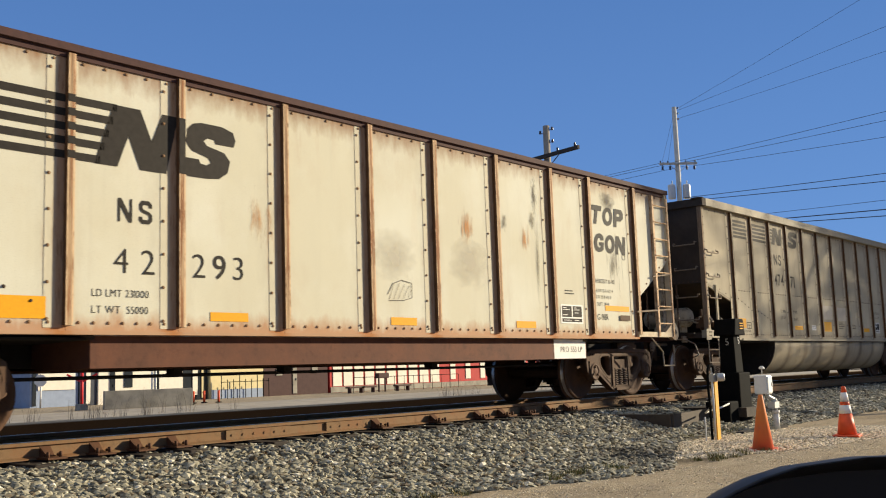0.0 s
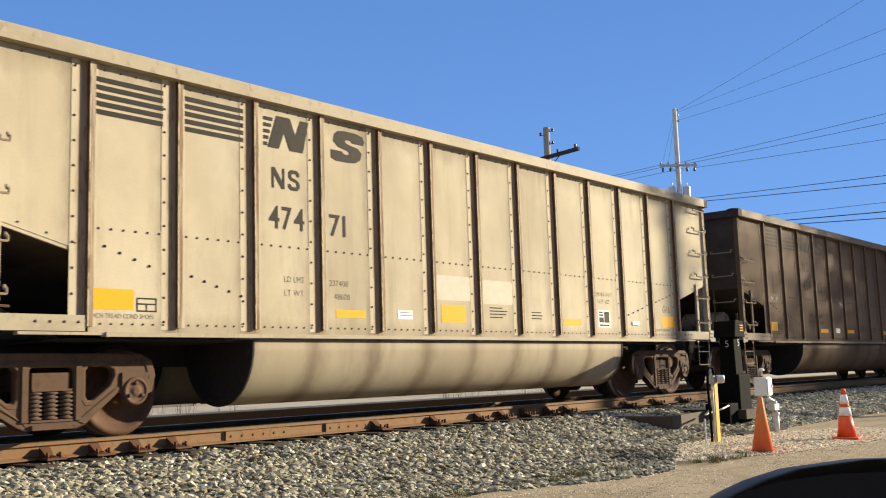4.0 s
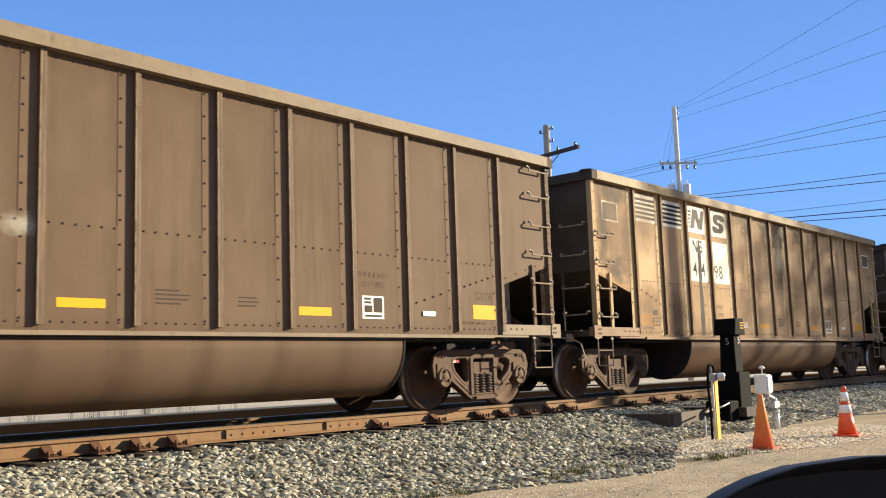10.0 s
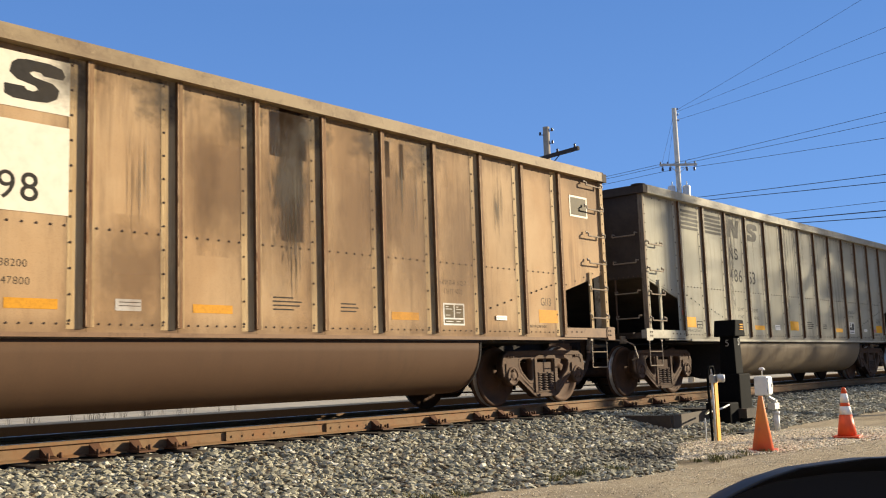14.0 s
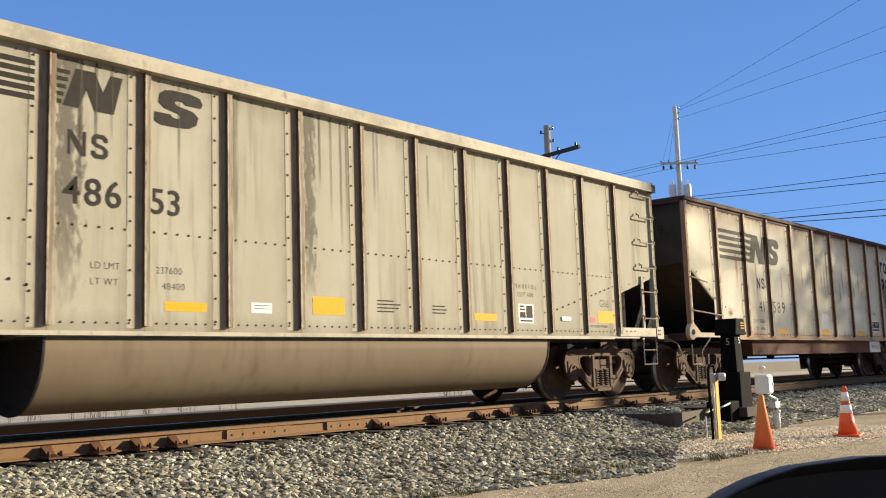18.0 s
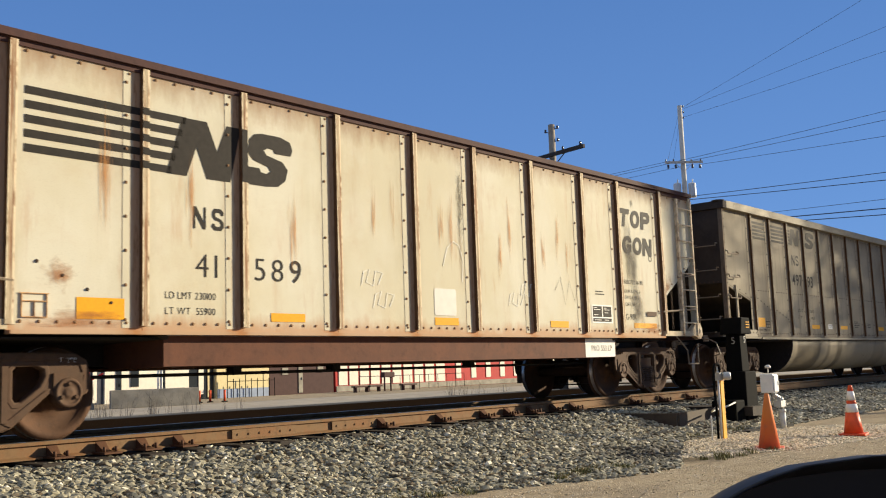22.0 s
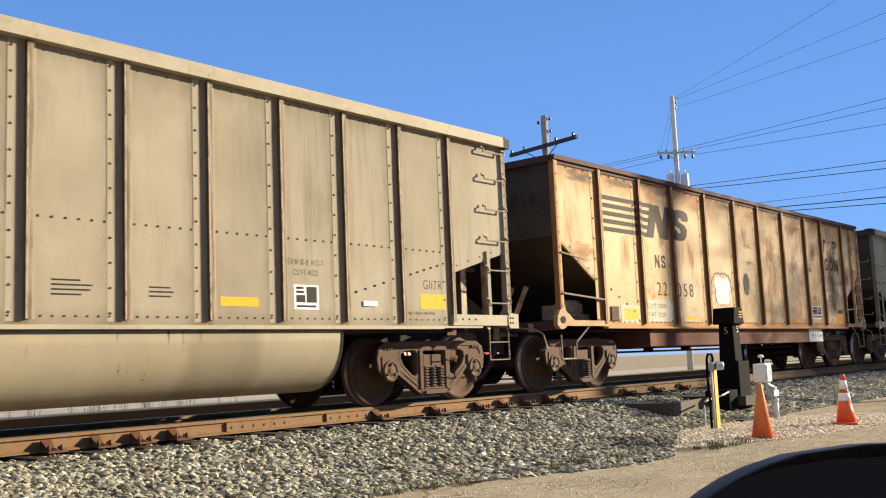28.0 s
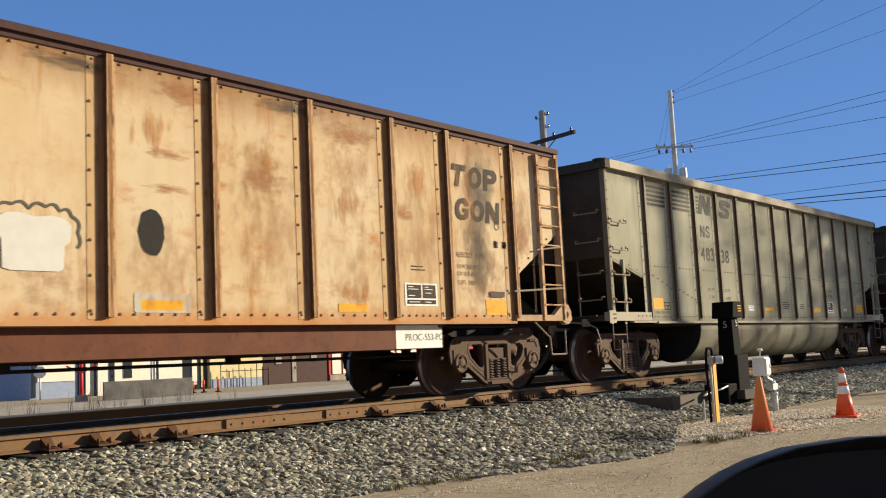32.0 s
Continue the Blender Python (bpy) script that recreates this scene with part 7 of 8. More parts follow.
# ---- poles and wires ----
M_POLEWOOD = rusty("grey_pole_wood", (0.30, 0.26, 0.21), (0.20, 0.16, 0.12), 0.6, 3)
M_PALEPOLE = rusty("pale_pole_wood", (0.60, 0.56, 0.48), (0.38, 0.34, 0.29), 0.5, 3)
M_DARKARM = plain("dark_crossarm", (0.06, 0.05, 0.045), 0.8)
M_CERAMIC = plain("dark_insulator", (0.05, 0.04, 0.05), 0.3)
M_TANK = plain("light_grey_tank", (0.62, 0.62, 0.60), 0.4, 0, 0.1)
M_WIRE = plain("dark_wire", (0.035, 0.035, 0.04), 0.6)


def pole(m, height, r, wood, arms, label, tanks=False):
    p = thing("utility_pole", label, "utility pole", "utility poles", m)
    bm = bmesh.new()
    tube(bm, [(0, 0, -0.3), (0, 0, height * 0.5), (0.01, 0, height)], [r * 1.35, r * 1.12, r], 14)
    part("pole", bm, wood, p)
    for z, half, turn, dark in arms:
        t = radians(turn)
        d = Vector((math.cos(t), math.sin(t), 0))
        n = Vector((-d.y, d.x, 0))
        bm = bmesh.new()
        box(bm, -half, half, -0.05, 0.05, -0.065, 0.065, Matrix.Translation((-0.16 * n.x, -0.16 * n.y, z)) @ Matrix.Rotation(t, 4, "Z"))
        arm = part("crossarm", bm, M_DARKARM if dark else wood, p)
        for f in (-0.95, -0.55, 0.4, 0.9):
            bm = bmesh.new()
            q = d * half * f
            lathe(bm, [(0.02, 0.06), (0.05, 0.10), (0.03, 0.13), (0.05, 0.16), (0.02, 0.20)], 10, Matrix.Translation((q.x - 0.16 * n.x, q.y - 0.16 * n.y, z)))
            part("insulator", bm, M_CERAMIC, arm, "small dark insulator")
        for f in (-0.85, -0.45, 0.45, 0.85) if tanks else ():
            bm = bmesh.new()
            q = d * half * f - 0.16 * n
            rod(bm, (q.x, q.y, z - 0.06), (q.x, q.y, z - 0.16), 0.015)
            lathe(bm, [(0.03, -0.38), (0.09, -0.34), (0.04, -0.30), (0.09, -0.26), (0.04, -0.22), (0.09, -0.18), (0.02, -0.14)], 10, Matrix.Translation((q.x, q.y, z)))
            part("bell_insulator", bm, M_CERAMIC, arm, "dark hanging bell insulator")
        bm = bmesh.new()
        for s in (-1, 1):
            rod(bm, tuple(Vector((0, 0, z - 0.55)) - 0.12 * n), tuple(s * d * half * 0.5 - 0.2 * n + Vector((0, 0, z - 0.04))), 0.018)
        part("brace", bm, M_DARKARM if dark else wood, arm)
    for f in (0.10, 0.45, 0.80) if tanks else (0.15, 0.30, 0.62):
        bm = bmesh.new()
        a = radians(-49.0 if f != 0.30 else 131.0)
        rod(bm, (0.08 * math.cos(a), 0.08 * math.sin(a), height - f), (0.22 * math.cos(a), 0.22 * math.sin(a), height - f + 0.02), 0.015)
        lathe(bm, [(0.02, -0.03), (0.05, 0.0), (0.03, 0.03), (0.05, 0.06), (0.02, 0.10)], 10, pose(0.22 * math.cos(a), 0.22 * math.sin(a), height - f + 0.02))
        part("pin_insulator", bm, M_CERAMIC, p, "small dark insulator on a bracket")
    if tanks:
        for s in (-1, 1):
            bm = bmesh.new()
            lathe(bm, [(0.05, 0.0), (0.22, 0.02), (0.23, 0.10), (0.23, 0.80), (0.21, 0.87), (0.08, 0.92), (0.03, 0.92)], 20)
            rod(bm, (0.1, 0, 0.95), (0.1, 0, 1.15), 0.035, 8)
            a = radians(TANK_TURN)
            part("transformer", bm, M_TANK, p, "light grey transformer can", pose(s * 0.45 * math.cos(a), s * 0.45 * math.sin(a), 11.05))
    return p


TANK_TURN = -49.0
pole_a = pole(pose(29.45, 9.65, -0.6), 9.98, 0.12, M_POLEWOOD, ((8.82, 1.75, -102, True),), "old grey wooden pole with a dark crossarm")
pole_b = pole(pose(54.05, 16.7, -0.6), 16.75, 0.14, M_PALEPOLE, ((13.2, 1.15, -46, False),), "tall pale utility pole with two grey transformers", True)


def wire(name, a, b, sag, r=0.012, n=18):
    bm = bmesh.new()
    a, b = Vector(a), Vector(b)
    pts = [a.lerp(b, i / n) - Vector((0, 0, 4 * sag * (i / n) * (1 - i / n))) for i in range(n + 1)]
    tube(bm, pts, [r] * (n + 1), 5)
    return tagged(part(name, bm, M_WIRE), "thin dark overhead wire between poles", "wire", "overhead wires")


def along(d, dist):
    return tuple(EYE[i] + d[i] * dist for i in range(3))


pole_c = pole(pose(42.7, -15.0, -0.6), 12.6, 0.15, M_POLEWOOD, ((12.2, 1.2, -5, False),), "wooden roadside pole that carries the wires over the track")
for x, zb, zc in ((-0.7, 12.75, 11.75), (0.0, 12.72, 11.1), (0.75, 12.5, 9.75)):
    wire("overhead_wire", (54.4 + 0.6 * x, 16.5 - 0.6 * x, zb), (42.7 + x, -15.0, zc), 0.12)
    wire("overhead_wire", (54.0 + 0.6 * x, 16.9 - 0.6 * x, zb), (56 + x, 75, 12.6), 0.5)
for zb, zc, r in ((10.5, 7.9, 0.018), (10.3, 7.25, 0.02), (9.0, 6.9, 0.012), (8.75, 6.15, 0.026), (8.6, 5.6, 0.022)):
    wire("overhead_wire", (54.1, 16.5, zb), (42.7, -15.0, zc), 0.1, r)
for z, d in ((16.0, (1.011, 0.295, 0.361)), (15.9, (1.034, 0.272, 0.337)), (15.4, (1.036, 0.274, 0.312))):
    top = Vector((54.1, 16.6, z))
    wire("overhead_wire", top, top + 1.6 * (Vector(along(d, 44)) - top), 0.1, 0.008)
wire("guy_wire", (53.98, 16.72, 15.7), (53.35, 17.35, 12.75), 0.0, 0.007)
wire("guy_wire", (53.98, 16.72, 15.3), (53.62, 17.10, 12.75), 0.0, 0.007)


# ---- unseen trees and a pole by the road, whose shade falls on the train ----
k = Mat("grey_bark", (0.16, 0.13, 0.10), 0.9)
k.paint((0.09, 0.07, 0.055), k.ramp(k.noise(6, (1, 1, 0.25), 6), 0.45, 0.6))
k.bump(k.noise(14, (1, 1, 0.25), 5), 0.6, 0.03)
M_BARK = k.m


def bare_tree(x, y, height, r, seed, label, twigs=2600, wide=2.6, limbs=15):
    rnd = random.Random(seed)
    t = thing("bare_tree", label, "tree", "bare roadside trees", pose(x, y, -0.6))
    bm = bmesh.new()
    lean = Vector((rnd.uniform(-0.3, 0.3), rnd.uniform(-0.3, 0.3), 0))
    tube(bm, [(0, 0, -0.2), lean * 0.3 + Vector((0, 0, height * 0.35)), lean + Vector((0, 0, height * 0.7))], [r * 1.3, r, r * 0.6], 12)
    part("trunk", bm, M_BARK, t)
    crown = bmesh.new()

    def limb(p, way, length, rad, depth):
        pts, q, d = [p], p, way
        for _ in range(3):
            d = (d + Vector((rnd.uniform(-0.25, 0.25), rnd.uniform(-0.25, 0.25), rnd.uniform(-0.1, 0.25)))).normalized()
            q = q + d * length / 3
            pts.append(q)
        tube(crown, pts, [rad, rad * 0.8, rad * 0.6, rad * 0.4], 6 if depth < 2 else 4)
        if depth < 3:
            for i in range(4 if depth else 3):
                a = pts[rnd.choice((1, 2, 3))]
                side = Vector((rnd.uniform(-1, 1), rnd.uniform(-1, 1), rnd.uniform(-0.1, 0.7))).normalized()
                limb(a, (d * 0.5 + side).normalized(), length * 0.62, rad * 0.5, depth + 1)
    for i in range(limbs):
        f = rnd.uniform(0.34, 0.74)
        side = Vector((math.cos(2.4 * i), math.sin(2.4 * i), rnd.uniform(0.7, 1.5))).normalized()
        limb(lean * f + Vector((0, 0, height * f)), side, height * rnd.uniform(0.15, 0.23), r * 0.42, 0)
    part("crown", crown, M_BARK, t, "bare grey branches")
    # Twigs set at the height where their shadow thins the sun on the cars.
    vs, fs = [], []
    for _ in range(twigs):
        while True:
            q = Vector((rnd.uniform(-1, 1), rnd.uniform(-1, 1), rnd.uniform(-1, 1)))
            if q.length < 1:
                break
        c = Vector((q.x * wide, q.y * wide, 11.3 + q.z * 4.6)) + lean * 0.5
        d = Vector((rnd.uniform(-1, 1), rnd.uniform(-1, 1), rnd.uniform(-0.4, 1.2))).normalized() * rnd.uniform(0.3, 0.6)
        side = d.orthogonal().normalized() * 0.014
        up = d.cross(side).normalized() * 0.014
        o = len(vs)
        for end, k in ((c - d, 1.0), (c + d, 0.35)):
            vs += [tuple(end + side * k), tuple(end - 0.5 * side * k + 0.87 * up * k), tuple(end - 0.5 * side * k - 0.87 * up * k)]
        fs += [(o, o + 1, o + 4, o + 3), (o + 1, o + 2, o + 5, o + 4), (o + 2, o, o + 3, o + 5)]
    me = bpy.data.meshes.new("twigs")
    me.from_pydata(vs, [], fs)
    part("twig_cloud", me, M_BARK, t, "fine bare twigs")
    return t


for i, (x, y, h, r) in enumerate(((54.6, -14.4, 17, 0.26), (57.0, -15.0, 19, 0.36), (59.2, -14.6, 17, 0.30), (61.6, -15.5, 20, 0.40), (64.5, -14.8, 18, 0.36), (67.5, -15.5, 19, 0.40),
                                  (71, -15.0, 20, 0.42), (75, -16, 19, 0.40), (80, -16, 20, 0.42), (86, -15.5, 19, 0.4), (93, -16, 20, 0.42))):
    bare_tree(x, y, h, r, 30 + i, "bare leafless tree beside the road")
mast = thing("utility_pole", "tall weathered wooden utility pole beside the road", "pole", m=pose(30.67, -8.70, -0.6))
bm = bmesh.new()
tube(bm, [(0, 0, -0.3), (0, 0, 5), (0, 0, 10.5)], [0.16, 0.135, 0.11], 14)
part("shaft", bm, M_BARK, mast)
bm = bmesh.new()
box(bm, -0.06, 0.06, -1.2, 1.2, 9.9, 10.02)
part("crossarm", bm, M_BARK, mast)
# Unseen pair, added with sparse twigs to dim the sunlight on passing cars.
for i, x in enumerate((46.6, 50.4)):
    bare_tree(x, -15.0 - 0.3 * i, 15, 0.10, 60 + i, "unseen slender young tree added to thin the sunlight", 500, 2.3, 4)


# ---- the driver's mirror ----
k = Mat("black_gloss_shell", (0.006, 0.006, 0.008), 0.5)
M_SHELL = k.m
k = Mat("mirror_glass", (0.42, 0.44, 0.47), 0.03, 1.0)
M_MIRROR = k.m
MIRROR_AT = Vector(EYE) + 0.70 * Vector((1.050, 0.330, -0.240))
mirror = thing("parked_car", "dark parked car with a glossy black wing mirror", "car", m=pose(*MIRROR_AT, 0, 0, -40))
bm = bmesh.new()
n, rows = 40, 12
grid = []
for i in range(rows + 1):
    v = i / rows
    ring_v = []
    for j in range(n):
        a = 2 * math.pi * j / n
        ca, sa = math.cos(a), math.sin(a)
        e = 0.62
        px = 0.165 * abs(ca) ** e * (1 if ca > 0 else -1)
        pz = 0.098 * abs(sa) ** e * (1 if sa > 0 else -1)
        if px < 0:
            pz *= 1 - 0.35 * (px / 0.165) ** 2
        s = math.sqrt(max(0.0, 1 - v ** 2.6)) if v > 0 else 1.0
        ring_v.append(bm.verts.new((px * (0.25 + 0.75 * s), 0.10 * v, pz * (0.2 + 0.8 * s))))
    grid.append(ring_v)
for i in range(rows):
    for j in range(n):
        bm.faces.new((grid[i][j], grid[i][(j + 1) % n], grid[i + 1][(j + 1) % n], grid[i + 1][j])).smooth = True
bm.faces.new(grid[-1])
inner = [bm.verts.new((v.co.x * 0.90, 0.045, v.co.z * 0.86)) for v in grid[0]]
for j in range(n):
    bm.faces.new((grid[0][j], inner[j], inner[(j + 1) % n], grid[0][(j + 1) % n]))
bm.faces.new(inner)
shell = part("wing_mirror", bm, M_SHELL, mirror, "glossy black mirror shell")
bm = bmesh.new()
loop = [bm.verts.new((v[0], 0.022 + 0.2 * v[1], v[1])) for v in [(p[0] * 0.72 + 0.030, p[1] * 0.62 - 0.020) for p in rounded(-0.165, 0.165, -0.098, 0.098, 0.05, 6)]]
back = [bm.verts.new((v.co.x, v.co.y + 0.005, v.co.z)) for v in loop]
bm.faces.new(loop)
bm.faces.new(back[::-1])
for j in range(len(loop)):
    bm.faces.new((loop[j], back[j], back[(j + 1) % len(loop)], loop[(j + 1) % len(loop)]))
part("glass", bm, M_MIRROR, shell, "flat mirror glass")
bm = bmesh.new()
tube(bm, [(0.02, 0.05, -0.06), (0.06, 0.06, -0.16), (0.13, 0.06, -0.30)], [0.05, 0.045, 0.06], 12)
part("arm", bm, M_SHELL, shell)
# Unseen door and tyre, added so that the mirror stands on the ground.
bm = bmesh.new()
box(bm, -0.55, 0.75, 0.02, 0.10, -0.72, -0.285)
part("door_panel", bevelled(bm, 0.03), M_SHELL, mirror, "dark painted door panel")
bm = bmesh.new()
lathe(bm, [(0.14, -0.09), (0.28, -0.10), (0.31, -0.07), (0.31, 0.07), (0.28, 0.10), (0.14, 0.09)], 28, pose(0.45, 0.22, -0.655, 90, 0, 0))
part("tyre", bm, M_HOSE, mirror, "dark rubber tyre")


# ---- across the tracks ----
M_SLATEWALL = plain("dark_slate_siding", (0.06, 0.065, 0.08), 0.7, 0, 0.2, 3)
M_REDWALL = plain("red_siding", (0.42, 0.035, 0.03), 0.7, 0, 0.15, 3)
M_WHITEWALL = plain("white_siding", (0.74, 0.68, 0.56), 0.7, 0, 0.1, 3)
M_BROWNWALL = plain("dark_brown_siding", (0.075, 0.04, 0.035), 0.8, 0, 0.2, 3)
M_TANWALL = plain("yellow_tan_wall", (0.66, 0.55, 0.30), 0.8, 0, 0.12, 3)
M_BLUEWALL = plain("dusty_blue_siding", (0.27, 0.32, 0.42), 0.7, 0, 0.15, 3)
M_ROOFGREY = plain("grey_roof", (0.20, 0.20, 0.21), 0.8)
M_GLASSDARK = plain("dark_window_glass", (0.03, 0.035, 0.04), 0.12, 0, 0.2)
M_CONCRETE = plain("stained_concrete", (0.34, 0.31, 0.25), 0.9, 0, 0.4, 2)
M_REDPOST = plain("bright_red_post", (0.62, 0.025, 0.03), 0.5)
M_PAVING = plain("pale_dusty_paving", (0.38, 0.325, 0.245), 0.9, 0, 0.35, 1.2)
k = Mat("winter_hedge", (0.06, 0.07, 0.03), 0.9)
k.paint((0.14, 0.12, 0.06), k.ramp(k.node("ShaderNodeNewGeometry").outputs["Random Per Island"], 0.4, 0.9))
M_HEDGE = k.m


def building(a, b, deep, high, wall, label, bays=(), roof=0.5):
    """A low building whose front runs from a to b, with doors and panels given as (start, end, low, high, material, name)."""
    a, b = Vector((*a, 0)), Vector((*b, 0))
    turn = math.degrees(math.atan2(b.y - a.y, b.x - a.x))
    wide = (b - a).length
    h = thing("building", label, "building", "buildings across the tracks", pose(a.x, a.y, -0.6, 0, 0, turn))
    bm = bmesh.new()
    box(bm, 0, wide, 0, deep, 0, high)
    part("wall", bm, wall, h)
    bm = bmesh.new()
    prism(bm, [(-0.3, high + 0.001), (wide + 0.3, high + 0.001), (wide + 0.3, high + 0.15), (wide * 0.5, high + roof), (-0.3, high + 0.15)], -0.3, deep + 0.3)
    part("roof", bm, M_ROOFGREY, h)
    for x0, x1, z0, z1, mat, name in bays:
        bm = bmesh.new()
        box(bm, x0, x1, -0.05, -0.004, z0, z1)
        p = part(name, bm, mat, h)
        if name == "door":
            bm = bmesh.new()
            box(bm, x1 - 0.14, x1 - 0.08, -0.09, -0.055, 0.95, 1.1)
            part("handle", bm, M_GLASSDARK, p)
    return h


striped = [(0.28 + i + 0.0153 * i * i, 1.10 + 1.02 * i + 0.0153 * i * i, 0.45, 2.7, M_WHITEWALL, "panel") for i in range(10)]
striped += [(12.9 + 1.9 * i, 13.5 + 1.9 * i, 0.6, 2.5, M_WHITEWALL, "panel") for i in range(6)]
building((46.8, 40), (71.5, 40), 8, 3.0, M_REDWALL, "low red building with tall white panels and a concrete porch", striped + [(0.05, 24.6, 0.02, 0.40, M_CONCRETE, "porch")])
building((72.0, 40.0), (82.0, 40.0), 7, 2.6, M_SLATEWALL, "low dark slate-grey building across the tracks", [(0.8, 1.9, 0.1, 2.2, M_WHITEWALL, "door"), (4.0, 5.2, 0.1, 1.6, M_GLASSDARK, "window")])
building((41.05, 40), (46.6, 40), 5, 2.9, M_BROWNWALL, "dark brown low wooden building", [(2.4, 2.75, 0.1, 2.1, M_CONCRETE, "door"), (1.0, 1.5, 1.3, 1.75, M_CONCRETE, "window"), (4.1, 4.6, 1.4, 1.85, M_CONCRETE, "window")])
building((36.9, 40.0), (41.0, 40.0), 5, 2.75, M_TANWALL, "pale yellow wall behind a fence", [(0.05, 4.0, 0.0, 0.55, M_BLUEWALL, "plinth")])
building((29.4, 40), (34.9, 40), 5, 2.7, M_WHITEWALL, "white low building with dark doors", [(0.7, 1.0, 0.1, 2.2, M_GLASSDARK, "door"), (1.6, 2.1, 0.9, 1.9, M_GLASSDARK, "window"), (3.6, 3.85, 0.1, 2.2, M_GLASSDARK, "door"), (4.2, 5.2, 0.1, 0.75, M_CONCRETE, "plinth")])
building((34.95, 40.25), (36.85, 40.25), 4.5, 2.6, M_GLASSDARK, "dark recessed shed between pale walls", [(0.8, 1.15, 0.3, 2.5, M_WHITEWALL, "panel"), (1.45, 1.62, 0.1, 2.3, M_TANWALL, "panel")])
building((25.6, 40.2), (28.3, 40.2), 5, 2.3, M_BLUEWALL, "dusty blue shed with a white band", [(0.4, 2.5, 0.9, 1.9, M_WHITEWALL, "panel"), (0.1, 0.3, 0.1, 1.9, M_GLASSDARK, "window")])
# Dark block standing in for the dark gap between two buildings.
building((28.35, 40.1), (29.35, 40.1), 4.8, 2.5, M_SLATEWALL, "narrow dark block filling the gap between pale buildings", [(0.35, 0.6, 0.1, 1.9, M_WHITEWALL, "panel")])
building((20.0, 58.0), (32.0, 58.0), 6, 2.2, M_WHITEWALL, "far white low building behind a hedge", [(1 + 2.4 * i, 2 + 2.4 * i, 0.8, 1.8, M_GLASSDARK, "window") for i in range(5)])

bm = bmesh.new()
box(bm, 0, 4.0, -0.12, 0.12, 0, 0.82)
part_barrier = part("barrier", bevelled(bm, 0.02), M_CONCRETE, m=pose(23.9, 30.2, -0.6, 0, 0, -19))
tagged(part_barrier, "stained grey barrier wall across the tracks", "barrier")
gate = thing("red_post", "bright red post with arms on a concrete foot", "post", m=pose(23.3, 31.0, -0.6))
bm = bmesh.new()
rod(bm, (0, 0, 0), (0, 0, 1.9), 0.07, 10)
rod(bm, (0, 0, 1.25), (-0.5, 0.4, 1.6), 0.04, 6)
rod(bm, (0, 0, 1.25), (0.5, -0.4, 1.6), 0.04, 6)
part("shaft", bm, M_REDPOST, gate)
bm = bmesh.new()
box(bm, -0.2, 0.2, -0.2, 0.2, 0, 0.28)
part("foot", bevelled(bm, 0.02), M_CONCRETE, gate, "concrete foot")


def sign(x, y, high, face, mat, label):
    s = thing("sign_post", label, "sign", "signs across the tracks", pose(x, y, -0.6, 0, 0, -40))
    bm = bmesh.new()
    rod(bm, (0, 0, 0), (0, 0, high), 0.045, 8)
    part("post", bm, M_CONEBAND, s)
    if face:
        bm = bmesh.new()
        lathe(bm, [(face, 0), (face, 0.02)], 8, pose(0, -0.06, high - face, 90, 22.5, 0))
        part("plate", bm, mat, s, "plain sign plate")


sign(25.7, 39.3, 1.75, 0.33, M_CONEBAND, "white road sign seen from behind")
sign(28.9, 46.9, 1.9, 0.0, M_CONEBAND, "pale bare metal post")
sign(29.3, 45.1, 1.8, 0.0, M_CONCRETE, "grey bare concrete post")
sign(30.8, 36.6, 2.0, 0.0, M_CONEBAND, "white post with a small plate")
sign(26.9, 31.0, 2.0, 0.0, M_CONEBAND, "white bare metal post")
for x, y in ((30.1, 32.2), (30.6, 32.0), (31.2, 31.6), (28.1, 29.6)):
    cone_pole = thing("delineator", "orange plastic delineator post", "delineator", "orange posts across the tracks", pose(x, y, -0.6))
    bm = bmesh.new()
    rod(bm, (0, 0, 0.05), (0, 0, 0.62), 0.06, 10)
    part("tube", bm, M_CONERED, cone_pole)
    bm = bmesh.new()
    lathe(bm, [(0.16, 0), (0.16, 0.05)], 12)
    part("base", bm, M_BLACKBOX, cone_pole)
stand = thing("mailbox_stand", "dark double mailbox on posts", "mailbox", m=pose(47.8, 36.0, -0.6))
for x in (-0.3, 0.3):
    bm = bmesh.new()
    rod(bm, (x, 0, 0), (x, 0, 0.9), 0.06, 8)
    part("leg", bm, M_BROWNWALL, stand)
bm = bmesh.new()
box(bm, -0.5, 0.5, -0.2, 0.2, 0.9, 1.25)
part("case", bevelled(bm, 0.05), M_BROWNWALL, stand)
picket = thing("iron_fence", "dark iron picket fence before the pale yellow wall", "fence", m=pose(37.1, 39.2, -0.6))
for i in range(9):
    bm = bmesh.new()
    rod(bm, (0.46 * i, 0, 0), (0.46 * i, 0, 1.15 if i % 3 else 1.45), 0.026, 6)
    part("picket", bm, M_BLACKBOX, picket)
bm = bmesh.new()
rod(bm, (0, 0, 1.0), (3.68, 0, 1.0), 0.02, 6)
part("rail", bm, M_BLACKBOX, picket)
fence = thing("railing", "thin dark metal railing before the red building", "railing", m=pose(46.3, 37.2, -0.6))
for i in range(12):
    bm = bmesh.new()
    rod(bm, (i * 1.0, 0, 0), (i * 1.0, 0, 1.0), 0.02, 6)
    part("post", bm, M_BLACKBOX, fence)
bm = bmesh.new()
rod(bm, (0, 0, 1.0), (11, 0, 1.0), 0.02, 6)
part("rail", bm, M_BLACKBOX, fence)
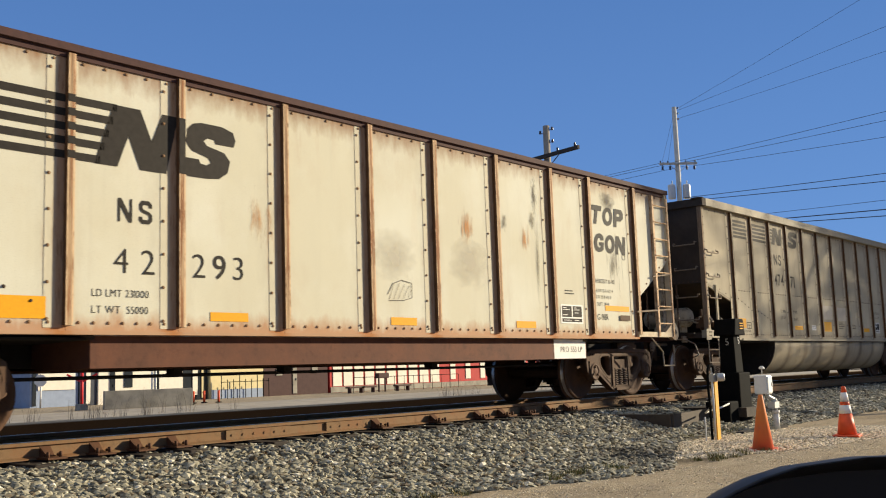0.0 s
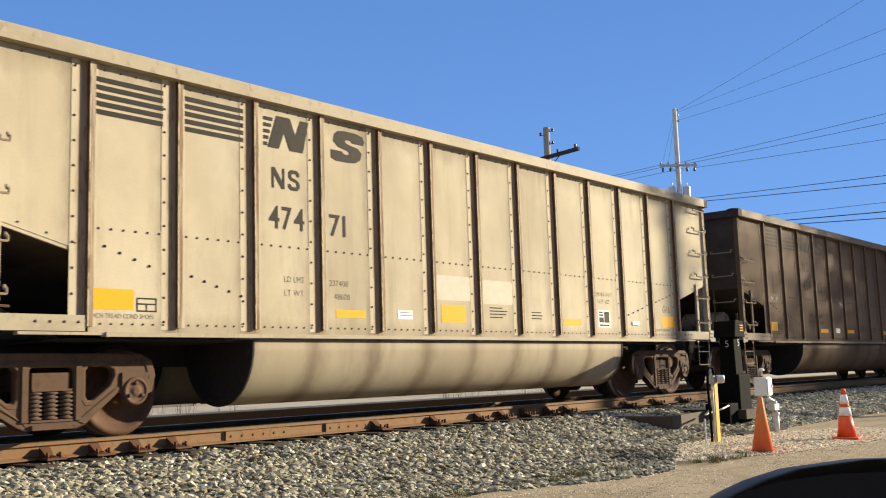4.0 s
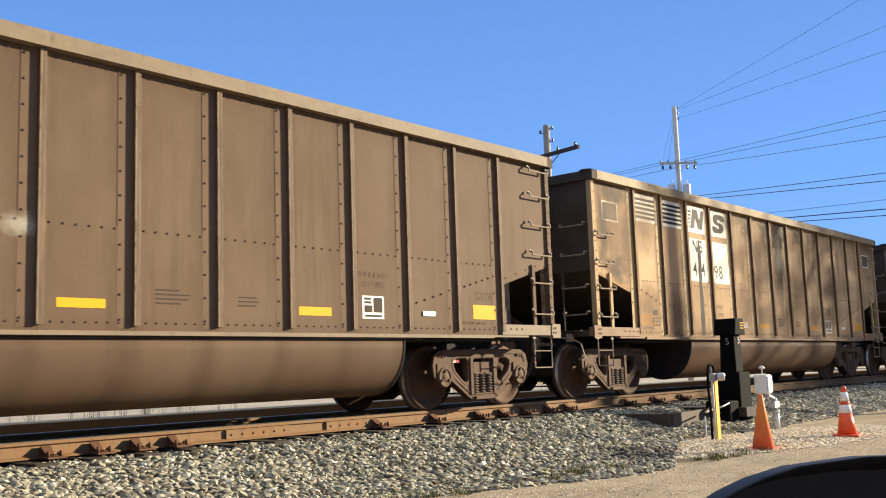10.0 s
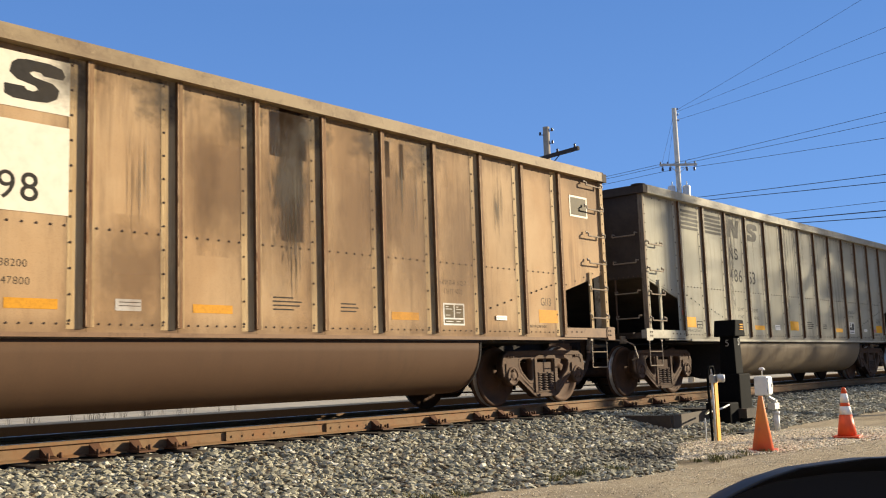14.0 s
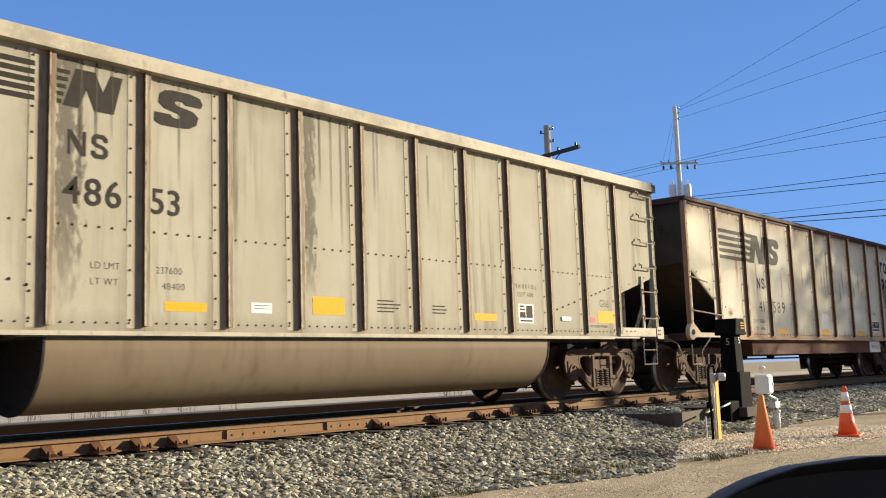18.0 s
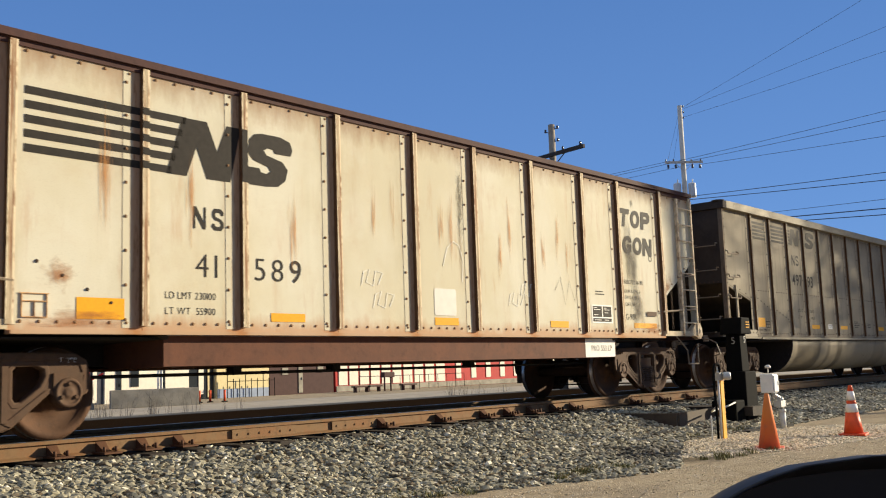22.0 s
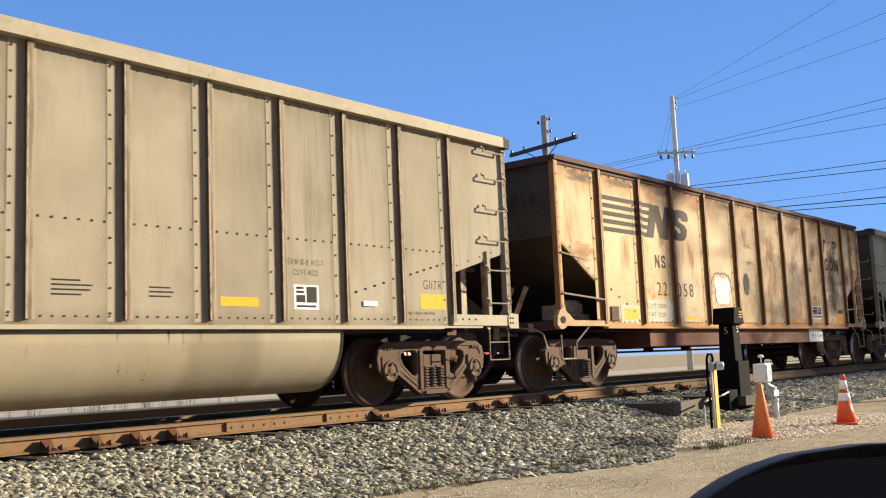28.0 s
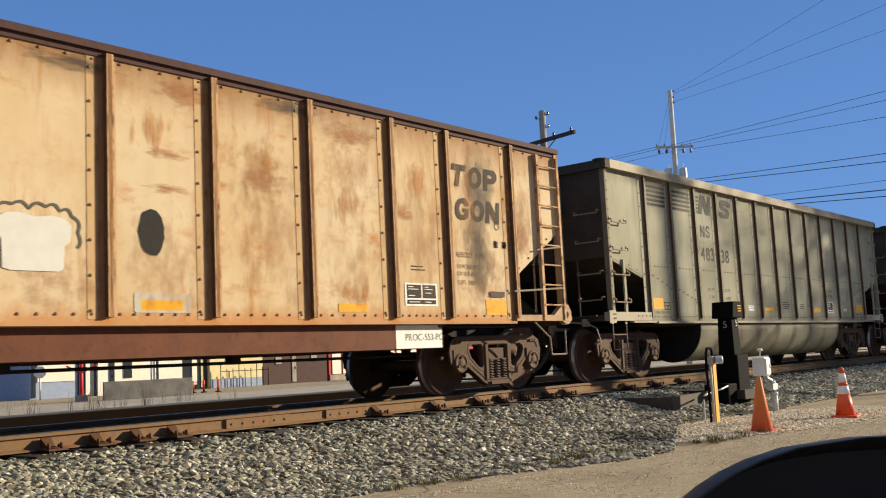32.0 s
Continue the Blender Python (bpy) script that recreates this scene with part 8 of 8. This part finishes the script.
for x, y in ((45.9, 36.6), (47.0, 36.6), (50.4, 36.6)):
    bench = thing("bench", "low dark wooden bench seat", "bench", "benches before the red building", pose(x - 0.6, y - 0.6, -0.6))
    bm = bmesh.new()
    box(bm, -0.7, 0.7, -0.2, 0.2, 0.32, 0.42)
    part("seat", bm, M_BROWNWALL, bench)
    for s in (-0.55, 0.5):
        bm = bmesh.new()
        box(bm, s, s + 0.06, -0.15, 0.15, 0, 0.32)
        part("leg", bm, M_BROWNWALL, bench)
bm = bmesh.new()
box(bm, -60, 150, 13.4, 29.0, -0.61, -0.585)
tagged(part("paving", bm, M_PAVING), "pale dusty paved road across the tracks", "pavement", kind="structure")
rnd = random.Random(12)
hs = [(22 + 11 * rnd.random(), 50 + 1.2 * rnd.random(), -0.6, 0.35) for _ in range(160)]
tufts(hs, "hedge", "clipped winter hedge by the far road", M_HEDGE, 6, 0.9, 40)
ws = [(12.5 + 7 * rnd.random(), 13.5 + 5 * rnd.random(), -0.6, 0.12) for _ in range(26)]
ws += [(27 + 8 * rnd.random(), 13 + 2 * rnd.random(), -0.6, 0.25) for _ in range(16)]
tufts(ws, "dry_weeds", "thin dry weeds beyond the tracks", M_BARK, 7, 0.85, 9)


# ---- on the track ----
for i in range(70):
    bm = once("tie", lambda: finish(bevelled(bm_of(lambda b: box(b, -0.115, 0.115, -1.30, 1.30, -0.40, -0.185))), "tie"))
    t = part("tie", bm, M_TIE, m=pose(-6 + 0.56 * i, 0, 0))
    tagged(t, "dark creosoted wooden tie bedded in ballast", "railway tie", "ties under the rails")


def brace_mesh():
    """A rail brace on its slide plate with two bolts."""
    bm = bmesh.new()
    prism(bm, [(-0.10, -0.168), (0.10, -0.168), (0.10, -0.150), (-0.10, -0.150)], -1.05, -0.70)
    vs = [bm.verts.new(p) for p in ((-0.055, -0.795, -0.15), (0.055, -0.795, -0.15), (0.055, -0.795, -0.05), (-0.055, -0.795, -0.05), (-0.06, -0.95, -0.15), (0.06, -0.95, -0.15), (0.04, -0.90, -0.13), (-0.04, -0.90, -0.13))]
    for q in ((0, 1, 2, 3), (4, 5, 6, 7), (3, 2, 6, 7), (0, 3, 7, 4), (1, 5, 6, 2)):
        bm.faces.new([vs[i] for i in q])
    for x in (-0.07, 0.06):
        lathe(bm, [(0.018, -0.15), (0.018, -0.10), (0.008, -0.095)], 6, pose(x, -0.99, 0))
        lathe(bm, [(0.016, 0), (0.016, 0.03)], 6, pose(x, -0.93, -0.135, 40, 20, 0))
    return finish(bm, "brace")


for x in (4.88, 5.40, 5.86, 6.31, 9.45, 10.62, 11.62, 12.21, 12.80, 13.43, 14.02, 16.0, 17.1, 18.2):
    b = part("rail_brace", once("brace", brace_mesh), M_PLATE, m=pose(x, 0, 0))
    tagged(b, "rusty rail brace bolted to its plate", "rail brace", "rail braces along the near rail")


def bar_mesh():
    bm = bmesh.new()
    box(bm, 0, 0.95, -0.79, -0.765, -0.15, -0.045)
    for i in range(6):
        rod(bm, (0.08 + 0.158 * i, -0.80, -0.10), (0.08 + 0.158 * i, -0.785, -0.10), 0.013)
    return finish(bm, "joint_bar")


for x in (7.05, 8.60):
    b = part("joint_bar", once("bar", bar_mesh), M_RAIL, m=pose(x, 0, 0))
    tagged(b, "orange rusty joint bar bolted on the rail", "joint bar", "joint bars")


# ---- what moves ----
def motions():
    """The train rolls by from the far end to the near one; its wheels turn with it."""
    rows = [
    (0, 18.18), (1, 14.55), (2, 10.89), (3, 7.22), (4, 3.59), (5, -0.04), (6, -3.69), (7, -7.33), (8, -10.97),
    (9, -14.55), (10, -18.21), (11, -21.90), (12, -25.50), (13, -29.17), (14, -32.79), (15, -36.51), (16, -40.22),
    (17, -43.84), (18, -47.49), (19, -51.23), (20, -54.92), (21, -58.53), (22, -62.13), (23, -65.71), (24, -69.38),
    (25, -73.09), (26, -76.75), (27, -80.29), (28, -83.99), (29, -87.68), (30, -91.31), (31, -94.90), (32, -98.52),
    ]
    for car, offset in CARS:
        walk(car, [(t, pose(x + offset, 0, 0)) for t, x in rows])

    def at(t):
        i = min(int(t), 31)
        return rows[i][1] + (t - i) * (rows[i + 1][1] - rows[i][1])
    steps = [k / 6 for k in range(193)]
    spins = [(t, math.degrees((at(t) - rows[0][1]) / 0.457)) for t in steps]
    for wheel, x in WHEELS:
        walk(wheel, [(t, pose(x, 0, 0.457, 0, spin, 0)) for t, spin in spins])


motions()
